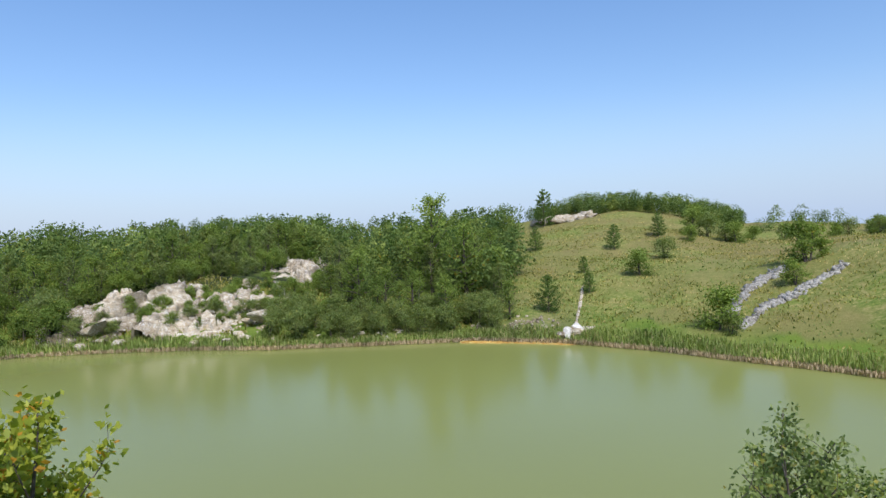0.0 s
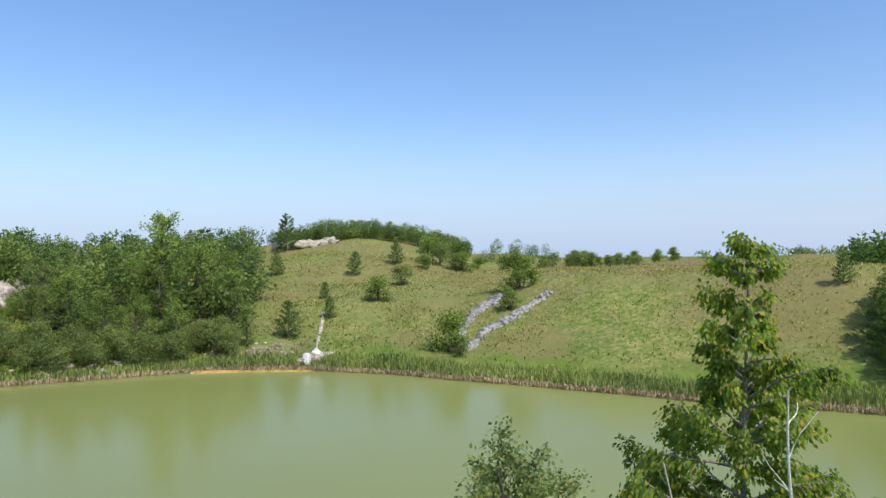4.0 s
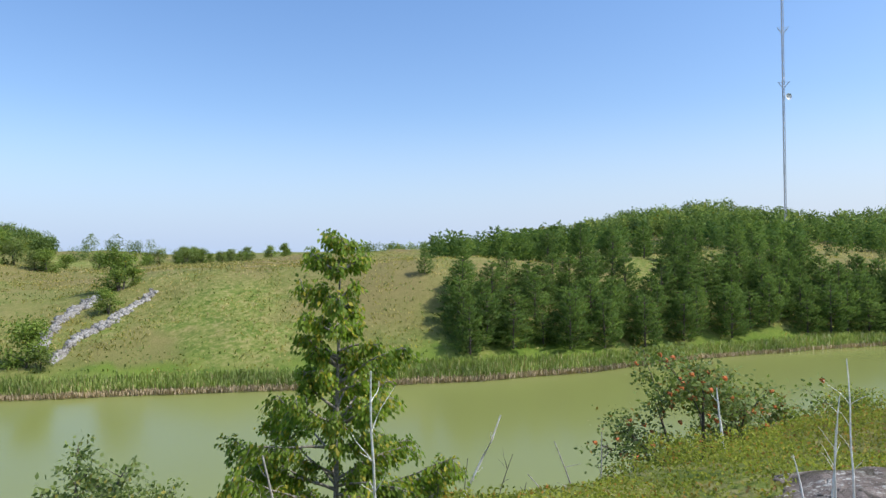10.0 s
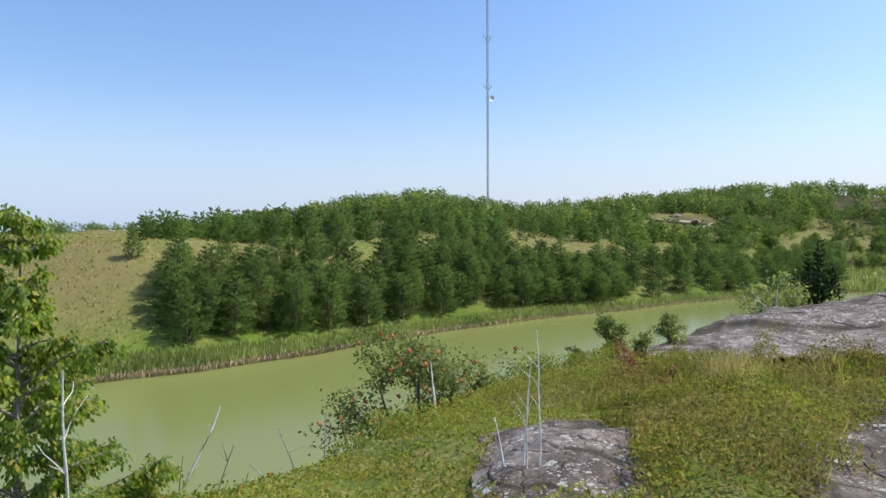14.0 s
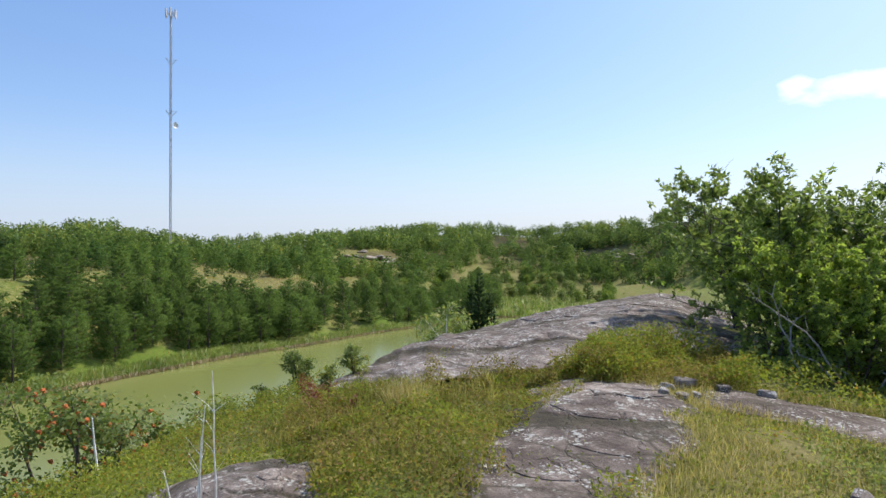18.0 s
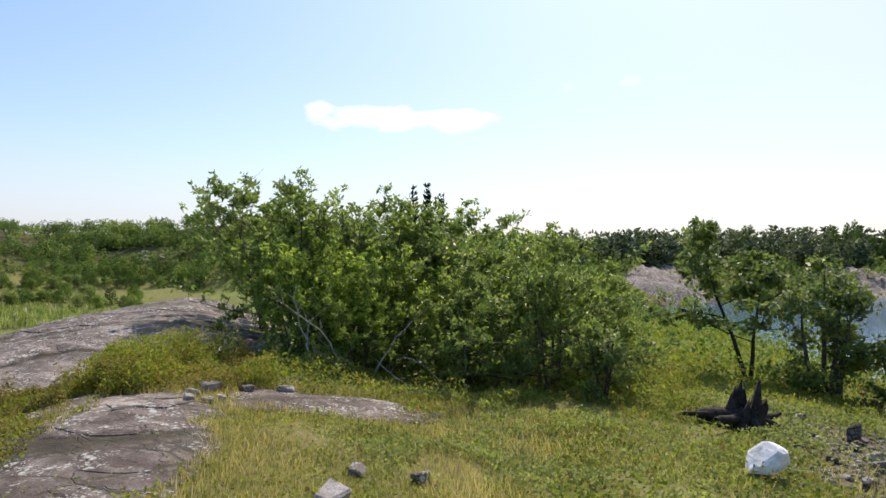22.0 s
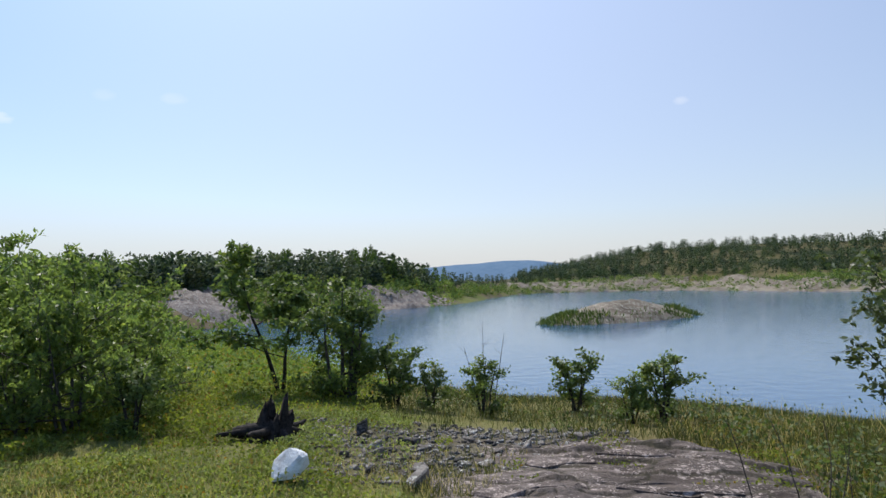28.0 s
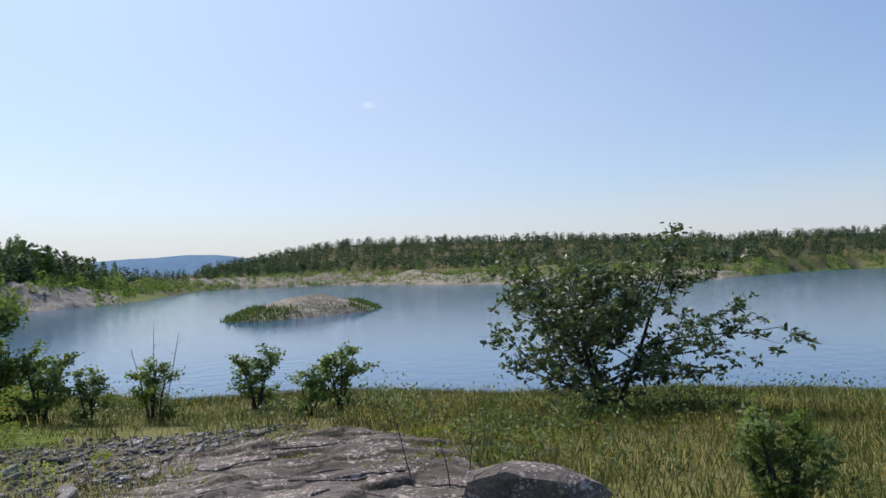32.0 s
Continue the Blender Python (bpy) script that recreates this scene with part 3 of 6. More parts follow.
# ---- building helpers ----
def mesh_of(name, verts, faces, material=None, smooth=False):
    me = bpy.data.meshes.new(name)
    verts = np.asarray(verts, np.float32)
    if isinstance(faces, np.ndarray):
        k = faces.shape[1]
        me.vertices.add(len(verts))
        me.vertices.foreach_set("co", verts.ravel())
        me.loops.add(faces.size)
        me.loops.foreach_set("vertex_index", faces.ravel().astype(np.int32))
        me.polygons.add(len(faces))
        me.polygons.foreach_set("loop_start", np.arange(0, faces.size, k, dtype=np.int32))
        me.polygons.foreach_set("loop_total", np.full(len(faces), k, np.int32))
        me.update(calc_edges=True)
    else:
        me.from_pydata(verts.tolist(), [], faces)
    if smooth:
        me.polygons.foreach_set("use_smooth", np.ones(len(me.polygons), bool))
    if material:
        me.materials.append(material)
    return me


def part(name, mesh, parent, label=""):
    ob = new(name, mesh)
    ob.parent = parent
    if label:
        ob["label"] = label
    return ob


def shade_round(me, normals):
    """Foliage takes the light of its clump's rounded form."""
    me.polygons.foreach_set("use_smooth", np.ones(len(me.polygons), bool))
    me.normals_split_custom_set_from_vertices(normals.astype(np.float32))


class Shape:
    """Collects quads and triangles of several pieces into one mesh."""

    def __init__(self):
        self.v, self.f, self.n, self.lit = [], [], 0, []

    def add(self, v, f):
        v, f = np.asarray(v, float).reshape(-1, 3), np.asarray(f, np.int64)
        self.v.append(v)
        self.f.append(f + self.n)
        self.n += len(v)

    def tube(self, pts, radii, sides=6):
        pts = np.asarray(pts, float)
        d = np.gradient(pts, axis=0)
        d /= np.linalg.norm(d, axis=1, keepdims=True) + 1e-9
        ref = np.where(np.abs(d[:, 2:3]) > 0.9, [[1.0, 0, 0]], [[0, 0, 1.0]])
        u = np.cross(d, ref)
        u /= np.linalg.norm(u, axis=1, keepdims=True) + 1e-9
        w = np.cross(d, u)
        a = np.arange(sides) / sides * 2 * np.pi
        ring = pts[:, None] + (u[:, None] * np.cos(a)[None, :, None] + w[:, None] * np.sin(a)[None, :, None]) * np.asarray(radii, float)[:, None, None]
        k, i = len(pts), np.arange(sides)
        f = [np.stack([j * sides + i, j * sides + (i + 1) % sides, (j + 1) * sides + (i + 1) % sides, (j + 1) * sides + i], 1) for j in range(k - 1)]
        self.add(ring.reshape(-1, 3), np.concatenate(f))

    def leaves(self, pos, length, width, rng, up=0.35, lie=None, out=None, round_=0.65):
        """Pointed leaves, each a folded rhombus, at the given places."""
        pos = np.asarray(pos, float)
        k = len(pos)
        if not k:
            return
        d = rng.normal(size=(k, 3)) if lie is None else lie + rng.normal(size=(k, 3)) * 0.35
        d /= np.linalg.norm(d, axis=1, keepdims=True)
        nrm = rng.normal(size=(k, 3)) * (1 - up) + np.array([0, 0, 1.0]) * up * 1.6
        side = np.cross(d, nrm)
        side /= np.linalg.norm(side, axis=1, keepdims=True) + 1e-9
        s = rng.uniform(0.7, 1.25, (k, 1))
        tip, mid = pos + d * length * s, pos + d * length * s * 0.45
        v = np.stack([pos, mid + side * width * s * 0.5, tip, mid - side * width * s * 0.5], 1).reshape(-1, 3)
        if out is not None:
            face = np.cross(v[1::4] - v[0::4], v[2::4] - v[0::4])
            face /= np.linalg.norm(face, axis=1, keepdims=True) + 1e-9
            o = out / (np.linalg.norm(out, axis=1, keepdims=True) + 1e-9)
            turned = (face * o).sum(1) < 0
            q = v.reshape(k, 4, 3)
            q[turned] = q[turned][:, ::-1]
            face[turned] *= -1
            v = q.reshape(-1, 3)
            lit = o * round_ + face * (1 - round_)
            self.lit.append(np.repeat(lit / (np.linalg.norm(lit, axis=1, keepdims=True) + 1e-9), 4, axis=0))
        self.add(v, np.arange(4 * k).reshape(-1, 4))

    def mesh(self, name, material, smooth=False):
        me = mesh_of(name, np.concatenate(self.v), np.concatenate(self.f), material, smooth)
        if self.lit:
            shade_round(me, np.concatenate(self.lit))
        return me


def grown(name, trunk, crown, extra=()):
    root = new(name)
    part("trunk", trunk, root)
    part("crown", crown, root)
    for n, me in extra:
        part(n, me, root)
    return root


def limb(start, way, length, rng, bend=0.25, steps=6, lift=0.0):
    p, d = np.array(start, float), np.array(way, float)
    d /= np.linalg.norm(d)
    out = [p.copy()]
    for _ in range(steps):
        d = d + rng.normal(size=3) * bend / steps * 2 + np.array([0, 0, lift / steps])
        d /= np.linalg.norm(d)
        p = p + d * length / steps
        out.append(p.copy())
    return np.array(out)


def broadleaf(name, seed, tall, spread, leaves, leaf, bark, foliage, stems=1, clear=0.2, limbs=16, twigs=5, girth=0.035, clump=0.16, lift=0.25, slim=0.5, rosettes=0, rounded=0.5):
    """A deciduous tree: stems, limbs and twigs in one mesh, single leaves in another."""
    rng = np.random.default_rng(seed)
    wood, tips = Shape(), []
    for s in range(stems):
        a0 = rng.uniform(0, 6.28)
        lean = (0.05 if stems == 1 else 0.35) * spread / tall
        line = limb((0.06 * tall * 0.3 * s * math.cos(a0), 0.06 * tall * 0.3 * s * math.sin(a0), -0.05 * tall), (math.cos(a0) * lean, math.sin(a0) * lean, 1), tall * (1.0 if s == 0 else rng.uniform(0.7, 0.95)), rng, 0.16, 10)
        girths = np.linspace(tall * girth, tall * 0.004, len(line)) / (1 if stems == 1 else 1.5)
        wood.tube(line, girths, 6)
        for k in range(max(3, limbs // stems)):
            f = clear + (1 - clear) * (k + rng.uniform(0, 1)) / max(3, limbs // stems)
            i = min(len(line) - 2, int(f * (len(line) - 1)))
            q = f * (len(line) - 1) - i
            base = line[i] * (1 - q) + line[i + 1] * q
            a = k * 2.4 + rng.uniform(-0.5, 0.5)
            g = (f - clear) / (1 - clear)
            reach = spread * (0.35 + 0.65 * math.sin(math.pi * min(1, 0.22 + 0.78 * g)) ** 0.8) * rng.uniform(0.6, 1.1) * (1 - slim * g * 0.5)
            arm = limb(base, (math.cos(a), math.sin(a), 0.25 + 0.9 * g), reach, rng, 0.35, 6, lift)
            wood.tube(arm, np.linspace(girths[i] * 0.5, tall * 0.002, len(arm)), 4)
            for w in range(twigs):
                h = 0.3 + 0.7 * (w + 1) / twigs
                j = min(len(arm) - 1, int(h * (len(arm) - 1)))
                tw = limb(arm[j], rng.normal(size=3) + (arm[-1] - arm[0]) / reach * 0.8 + np.array([0, 0, 0.3]), reach * rng.uniform(0.18, 0.36), rng, 0.4, 3, lift)
                wood.tube(tw, np.linspace(tall * 0.0022, tall * 0.0008, len(tw)), 3)
                cuts = np.linspace(0.5, 3, 6)
                for c in cuts:
                    q0 = min(2, int(c))
                    tips.append(tw[q0] + (tw[q0 + 1] - tw[q0]) * (c - q0))
            tips.append(arm[-1])
        tips.append(line[-1])
    tips = np.array(tips)
    crown = Shape()
    if rosettes:
        tips = tips[rng.integers(0, len(tips), rosettes)] + rng.normal(size=(rosettes, 3)) * clump * spread * np.array([1, 1, 0.7])
        clump = 0.012
    pick = tips[rng.integers(0, len(tips), leaves)]
    crown.leaves(pick + rng.normal(size=(leaves, 3)) * clump * spread * np.array([1, 1, 0.7]), leaf, leaf * (0.48 if rosettes else 0.62), rng, 0.25, None,
                 (pick - np.array([0, 0, tall * 0.42])) / np.array([spread, spread, tall * 0.5]) + rng.normal(size=(leaves, 3)) * 0.25, 0.15 if rosettes else rounded)
    return grown(name, wood.mesh("trunk", bark, True), crown.mesh("crown", foliage))


def conifer(name, seed, tall, spread, tufts, tuft, bark, foliage, whorls=14, droop=0.15, clear=0.08, round_top=0.6, fat=0.35):
    rng = np.random.default_rng(seed)
    wood, crown = Shape(), Shape()
    line = limb((0, 0, -0.06 * tall), (0, 0, 1), tall * 1.05, rng, 0.04, 8)
    wood.tube(line, np.linspace(tall * 0.018, tall * 0.003, len(line)), 5)
    pos, lie = [], []
    arms = []
    for w in range(whorls):
        g = w / (whorls - 1)
        z = tall * (clear + (0.96 - clear) * g)
        k = rng.integers(5, 8)
        for i in range(k):
            a = (i + rng.uniform(0, 0.7)) / k * 6.283 + w
            prof = (1 - g) ** round_top * (0.55 + 0.45 * min(1, g * 5 + 0.25))
            reach = spread * prof * rng.uniform(0.72, 1.12) + (0.04 if round_top < 0.7 else 0.012) * tall
            arm = limb((0, 0, z), (math.cos(a), math.sin(a), 0.30 - droop + (0.5 * g if droop < 0.25 else 0)), reach, rng, 0.12, 3, 0.25 - droop)
            wood.tube(arm[[0, -1]], (tall * 0.004, tall * 0.0012), 3)
            arms.append((arm, reach))
    weight = np.array([a[1] for a in arms])
    pick = rng.choice(len(arms), tufts, p=weight / weight.sum())
    for i in pick:
        arm, reach = arms[i]
        t = rng.uniform(0.12, 1) ** 0.7 * (len(arm) - 1)
        j = min(len(arm) - 2, int(t))
        p = arm[j] + (arm[j + 1] - arm[j]) * (t - j)
        pos.append(p + rng.normal(size=3) * np.array([0.09, 0.09, 0.07]) * reach)
        d = arm[j + 1] - arm[j]
        lie.append(d / np.linalg.norm(d) + np.array([0, 0, 0.25]))
    pos = np.array(pos)
    crown.leaves(pos, tuft, tuft * fat, rng, 0.2, np.array(lie), np.stack([pos[:, 0] / spread, pos[:, 1] / spread, 0.1 + 0.9 * pos[:, 2] / tall], 1) + rng.normal(size=pos.shape) * 0.25, 0.6)
    return grown(name, wood.mesh("trunk", bark, True), crown.mesh("crown", foliage))


def drooping(name, seed, tall, spread, leaves, leaf, bark, foliage, limbs=46):
    """A conical tree of uneven tiers whose twigs hang and carry their leaves in tassels."""
    rng = np.random.default_rng(seed)
    wood, crown, pos, lie = Shape(), Shape(), [], []
    line = limb((0, 0, -0.05 * tall), (0.02, 0, 1), tall * 1.0, rng, 0.05, 12)
    wood.tube(line[:-1], np.linspace(tall * 0.0095, tall * 0.002, len(line) - 1), 7)
    per = leaves / limbs / spread * 1.9
    tiers = 13
    for k in range(limbs):
        tier = k * tiers // limbs
        g = (tier + 0.5 + rng.normal() * 0.22) / tiers
        g = min(0.985, max(0.0, g))
        i = min(len(line) - 2, int((0.06 + 0.94 * g) * (len(line) - 1)))
        q = (0.06 + 0.94 * g) * (len(line) - 1) - i
        a = k * 2.39996 + rng.uniform(-0.6, 0.6)
        reach = spread * (0.06 + 0.98 * (1 - g) ** 0.9) * rng.choice((0.35, 0.55, 0.75, 0.95, 1.2))
        arm = limb(line[i] * (1 - q) + line[i + 1] * q, (math.cos(a), math.sin(a), 0.30 + 0.35 * g), reach, rng, 0.3, 6, 0.05)
        wood.tube(arm, np.linspace(tall * 0.0042, tall * 0.001, len(arm)), 4)
        twigs = 7 + int(reach * 11)
        for w in range(twigs):
            t = rng.uniform(0.25, 1.0) ** 0.7 * (len(arm) - 1)
            j = min(len(arm) - 2, int(t))
            base = arm[j] + (arm[j + 1] - arm[j]) * (t - j)
            tw = limb(base, ((arm[-1] - arm[0]) / reach + rng.normal(size=3) * 0.6) * np.array([1, 1, 0.3]) + np.array([0, 0, 0.05]), 0.06 + 0.17 * reach * rng.uniform(0.5, 1.2), rng, 0.3, 3, -1.3)
            wood.tube(tw, np.linspace(tall * 0.0011, tall * 0.0005, 4), 3)
            n = max(6, int(per * reach / twigs))
            c = rng.uniform(0.2, 3, n)
            q3 = np.minimum(2, c.astype(int))
            pos.append(tw[q3] + (tw[q3 + 1] - tw[q3]) * (c - q3)[:, None] + rng.normal(size=(n, 3)) * leaf * 0.6)
            lie.append(np.tile((tw[-1] - tw[0]) / np.linalg.norm(tw[-1] - tw[0]) + np.array([0, 0, -0.9]), (n, 1)))
    pos = np.concatenate(pos)
    crown.leaves(pos, leaf, leaf * 0.55, rng, 0.15, np.concatenate(lie), np.stack([pos[:, 0] / spread, pos[:, 1] / spread, np.full(len(pos), 0.45)], 1) + rng.normal(size=pos.shape) * 0.35, 0.5)
    return grown(name, wood.mesh("trunk", bark, True), crown.mesh("crown", foliage))


def put(ob, bearing, dist, size=1.0, turn=0.0, sink=0.0, lean=0.0):
    """The pose that sets a thing on the ground at that bearing and distance."""
    x, y, z = spot(bearing, dist)
    sz = size if isinstance(size, tuple) else (size,) * 3
    return pose(x, y, z - sink, lean, 0, turn) @ Matrix.Diagonal((*sz, 1))


def stand(ob, bearing, dist, top, wide=0.0, turn=0.0):
    """Sets a grown thing on the ground so that its crown ends at the height top; wide: its half width, where it differs."""
    x, y, z = spot(bearing, dist)
    crown = [o for o in ob.children if o.name.startswith("crown")][0].data
    co = np.zeros(len(crown.vertices) * 3)
    crown.vertices.foreach_get("co", co)
    co = co.reshape(-1, 3)
    s = (top - z) / float(np.percentile(co[:, 2], 99.7))
    w = wide / float(np.percentile(np.hypot(co[:, 0], co[:, 1]), 97)) if wide else s
    ob.matrix_basis = pose(x, y, z, 0, 0, turn) @ Matrix.Diagonal((w, w, s, 1))
    return ob


class Kind:
    """Several grown models of one kind; the first use of each model takes the model itself."""

    def __init__(self, models, label, category, group):
        self.models, self.tags, self.used = models, (label, category, group), set()

    def plant(self, i, m, label=""):
        ob = self.models[i % len(self.models)]
        if i % len(self.models) in self.used:
            ob = copy_thing(ob, m @ Matrix.Diagonal((*(1 / v for v in ob.scale), 1)))
        else:
            self.used.add(i % len(self.models))
            ob.matrix_basis = m
        return tagged(ob, label or self.tags[0], self.tags[1], self.tags[2])

    def clear(self):
        for i, ob in enumerate(self.models):
            if i not in self.used:
                for o in (*ob.children_recursive, ob):
                    bpy.data.objects.remove(o)


# ---- the ground, one sheet to the horizon ----
def band(v, a, c, soft):
    return np.clip((v - a) / soft, 0, 1) * np.clip((c - v) / soft, 0, 1)


def build_ground():
    rings = [0.0]
    while rings[-1] < 4600:
        rings.append(rings[-1] + max(0.10, rings[-1] * 0.028))
    rings = np.array(rings)
    sides = 560
    a = np.arange(sides) / sides * 2 * np.pi
    x, y = rings[:, None] * np.sin(a)[None], rings[:, None] * np.cos(a)[None]
    z = height(x, y)
    v = np.stack([x, y, z], -1).reshape(-1, 3)
    i, j = np.meshgrid(np.arange(len(rings) - 1), np.arange(sides), indexing="ij")
    k = (j + 1) % sides
    f = np.stack([i * sides + j, i * sides + k, (i + 1) * sides + k, (i + 1) * sides + j], -1).reshape(-1, 4)[:, ::-1]
    me = mesh_of("ground", v, np.ascontiguousarray(f), GROUND, True)
    r, b = np.hypot(v[:, 0], v[:, 1]), np.degrees(np.arctan2(v[:, 0], v[:, 1]))
    b = (b + 60) % 360 - 60
    (fr,), (nr,) = at_bearing(FAR_SHORE, b), at_bearing(NEAR_SHORE, b)
    n = rough_noise(v[:, 0], v[:, 1], 9, 4, 21)
    patchy = rough_noise(v[:, 0], v[:, 1], 26, 4, 23)
    green = (b < 128)
    lush = np.clip(1.2 - (r - fr) / 10 + n * 1.5, 0, 1) * green * (r > nr)
    lush = np.maximum(lush, band(b, 155, 185, 6) * band(r, 9, 60, 4) * 0.8)
    lush = np.maximum(lush, band(b, -62, 10, 8) * (r > fr) * 0.8)
    lush = np.maximum(lush, (r > 170) * 0.4)
    stony = band(b, 171, 202, 4) * band(r, 5.6, 9.4, 0.8) * np.clip(1.2 + n * 1.6, 0, 1) * 0.85
    stony = np.maximum(stony, (b > 158) * (b < 292) * (r > fr - 3) * (r < fr + 50) * np.clip(0.45 + n * 3.2 - patchy * 1.5 - (r - fr) / 140, 0, 1))
    lush = np.maximum(lush, (b > 128) * (b < 292) * (r > fr) * 0.35)
    stony = np.maximum(stony, band(b, 4, 14, 3) * (r > fr) * np.clip(1 - (r - fr) / 16 + n, 0, 1) * 0.8)
    lush = np.where((b > 156) & (b < 292) & (r > fr), np.clip(patchy * 3 + 0.1, 0, 0.3), lush)
    lush = np.where((b > 96) & (b < 128) & (r > fr + 14), 0.22 + n * 0.6, lush)
    dry = band(b, 56, 126, 4) * (r > fr + 10) * np.clip((patchy - 0.02) * 6, 0, 0.5) * np.where(b > 95, 0.6, 1)
    dry = np.maximum(dry, (b > 156) * (b < 292) * (r > fr) * np.clip(0.35 - patchy * 3, 0, 0.6))
    dry = np.maximum(dry, band(b, 6, 58, 4) * (r > fr + 7) * np.clip(n * 2.4 + patchy * 0.8, 0, 0.6))
    dry = np.maximum(dry, band(b, 96, 130, 4) * (r > fr + 30) * np.clip(0.3 + n * 1.2, 0, 0.6))
    dry = np.maximum(dry, band(b, 28, 58, 4) * band(r, 80, 240, 8) * np.clip(0.6 + n, 0, 1))
    dry = np.maximum(dry, band(b, 120, 160, 8) * band(r, 2, 9, 1.5) * np.clip(0.4 + n * 2, 0, 1))
    dry = np.maximum(dry, band(b, 176, 262, 5) * band(r, 2.4, 24, 2) * np.clip(0.5 + n * 2, 0, 0.8))
    dry = dry * np.where(r < 30, 1 - np.clip(stony * 1.2, 0, 1), 1)
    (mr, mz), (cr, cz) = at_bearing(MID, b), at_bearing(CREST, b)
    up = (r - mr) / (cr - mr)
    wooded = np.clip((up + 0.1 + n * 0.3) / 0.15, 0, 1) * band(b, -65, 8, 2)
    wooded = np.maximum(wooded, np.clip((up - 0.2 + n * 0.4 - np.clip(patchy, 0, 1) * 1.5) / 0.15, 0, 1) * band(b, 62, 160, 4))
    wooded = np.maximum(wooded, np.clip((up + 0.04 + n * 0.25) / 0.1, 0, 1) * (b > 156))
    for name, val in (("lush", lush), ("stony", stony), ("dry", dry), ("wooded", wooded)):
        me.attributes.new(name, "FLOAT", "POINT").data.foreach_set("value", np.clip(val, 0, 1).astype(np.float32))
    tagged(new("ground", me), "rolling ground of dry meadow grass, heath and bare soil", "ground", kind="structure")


def build_water(name, b0, b1, level, material, label):
    b = np.arange(b0, b1 + 0.01, 0.75)
    (fr,), (nr,) = at_bearing(FAR_SHORE, b), at_bearing(NEAR_SHORE, b)
    nr = np.minimum(nr, fr - 2)
    t = np.linspace(0, 1, 24)
    r = (nr - 2)[:, None] * (1 - t) + (fr + 3)[:, None] * t
    v = np.stack([r * np.sin(np.radians(b))[:, None], r * np.cos(np.radians(b))[:, None], np.full(r.shape, level)], -1).reshape(-1, 3)
    i, j = np.meshgrid(np.arange(len(b) - 1), np.arange(23), indexing="ij")
    f = np.stack([i * 24 + j, i * 24 + j + 1, (i + 1) * 24 + j + 1, (i + 1) * 24 + j], -1).reshape(-1, 4)[:, ::-1]
    tagged(new(name, mesh_of(name, v, np.ascontiguousarray(f), material, True)), label, "water", kind="structure")


build_ground()
build_water("water_green", -58, 121, -10.4, GREEN_WATER, "still murky olive-green pond below the hill")
build_water("water_blue", 156, 291, -3.4, BLUE_WATER, "rippled blue lake reflecting the sky")


def first_ground(bearing, elevation, start=None):
    """The distance at which a line of sight from the standing place meets the far land."""
    (fr,) = at_bearing(FAR_SHORE, bearing)
    r = np.arange(start or fr, 600, 0.5)
    z = height(r * math.sin(radians(bearing)), r * math.cos(radians(bearing)), False)
    hit = np.nonzero(1.6 + r * math.tan(radians(elevation)) <= z)[0]
    return float(r[hit[0]]) if len(hit) else float(r[-1])


# ---- the far hill, distance haze painted into its blue base colour ----
def build_far_hill():
    b = np.linspace(176, 206, 90)
    top = 1.6 + 2600 * np.tan(np.radians(1.40 + 0.45 * np.sin((b - 181) * 0.17) + rough_noise(b, b * 0, 4, 4, 5) * 0.25))
    rows = []
    for t, d in ((0, 2200), (0.6, 2450), (1, 2600), (0.9, 2750), (0, 3200)):
        rows.append(np.stack([d * np.sin(np.radians(b)), d * np.cos(np.radians(b)), top * t - 6 * (1 - t) + rough_noise(b * 3, b * 0 + d, 2, 3, 8) * 14 * (0 < t < 1)], -1))
    v, k = np.concatenate(rows), len(b)
    i, j = np.meshgrid(np.arange(4), np.arange(k - 1), indexing="ij")
    f = np.stack([i * k + j, i * k + j + 1, (i + 1) * k + j + 1, (i + 1) * k + j], -1).reshape(-1, 4)
    m, n, l, s = nodes_of("haze_painted_forest", 1.0, 0.0)
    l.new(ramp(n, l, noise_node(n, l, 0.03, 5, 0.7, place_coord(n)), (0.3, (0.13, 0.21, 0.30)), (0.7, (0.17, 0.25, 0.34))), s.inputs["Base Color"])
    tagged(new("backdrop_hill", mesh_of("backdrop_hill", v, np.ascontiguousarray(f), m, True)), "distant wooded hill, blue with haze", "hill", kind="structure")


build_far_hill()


# ---- rock ----
SHELVES = []


def shelf_edge(b, r, shelf):
    b0, b1, r0, r1, seed, grain, skew = shelf
    u = (b - (b0 + b1) / 2) / (b1 - b0) * 2
    w = (r - skew * u - (r0 + r1) / 2) / (r1 - r0) * 2
    x, y = r * np.sin(np.radians(b)), r * np.cos(np.radians(b))
    return (np.abs(u) ** 2.6 + np.abs(w) ** 2.6) ** (1 / 2.6) + rough_noise(x, y, grain, 5, seed) * (0.95 if r0 > 200 else 0.45 if r0 > 30 else 0.62)


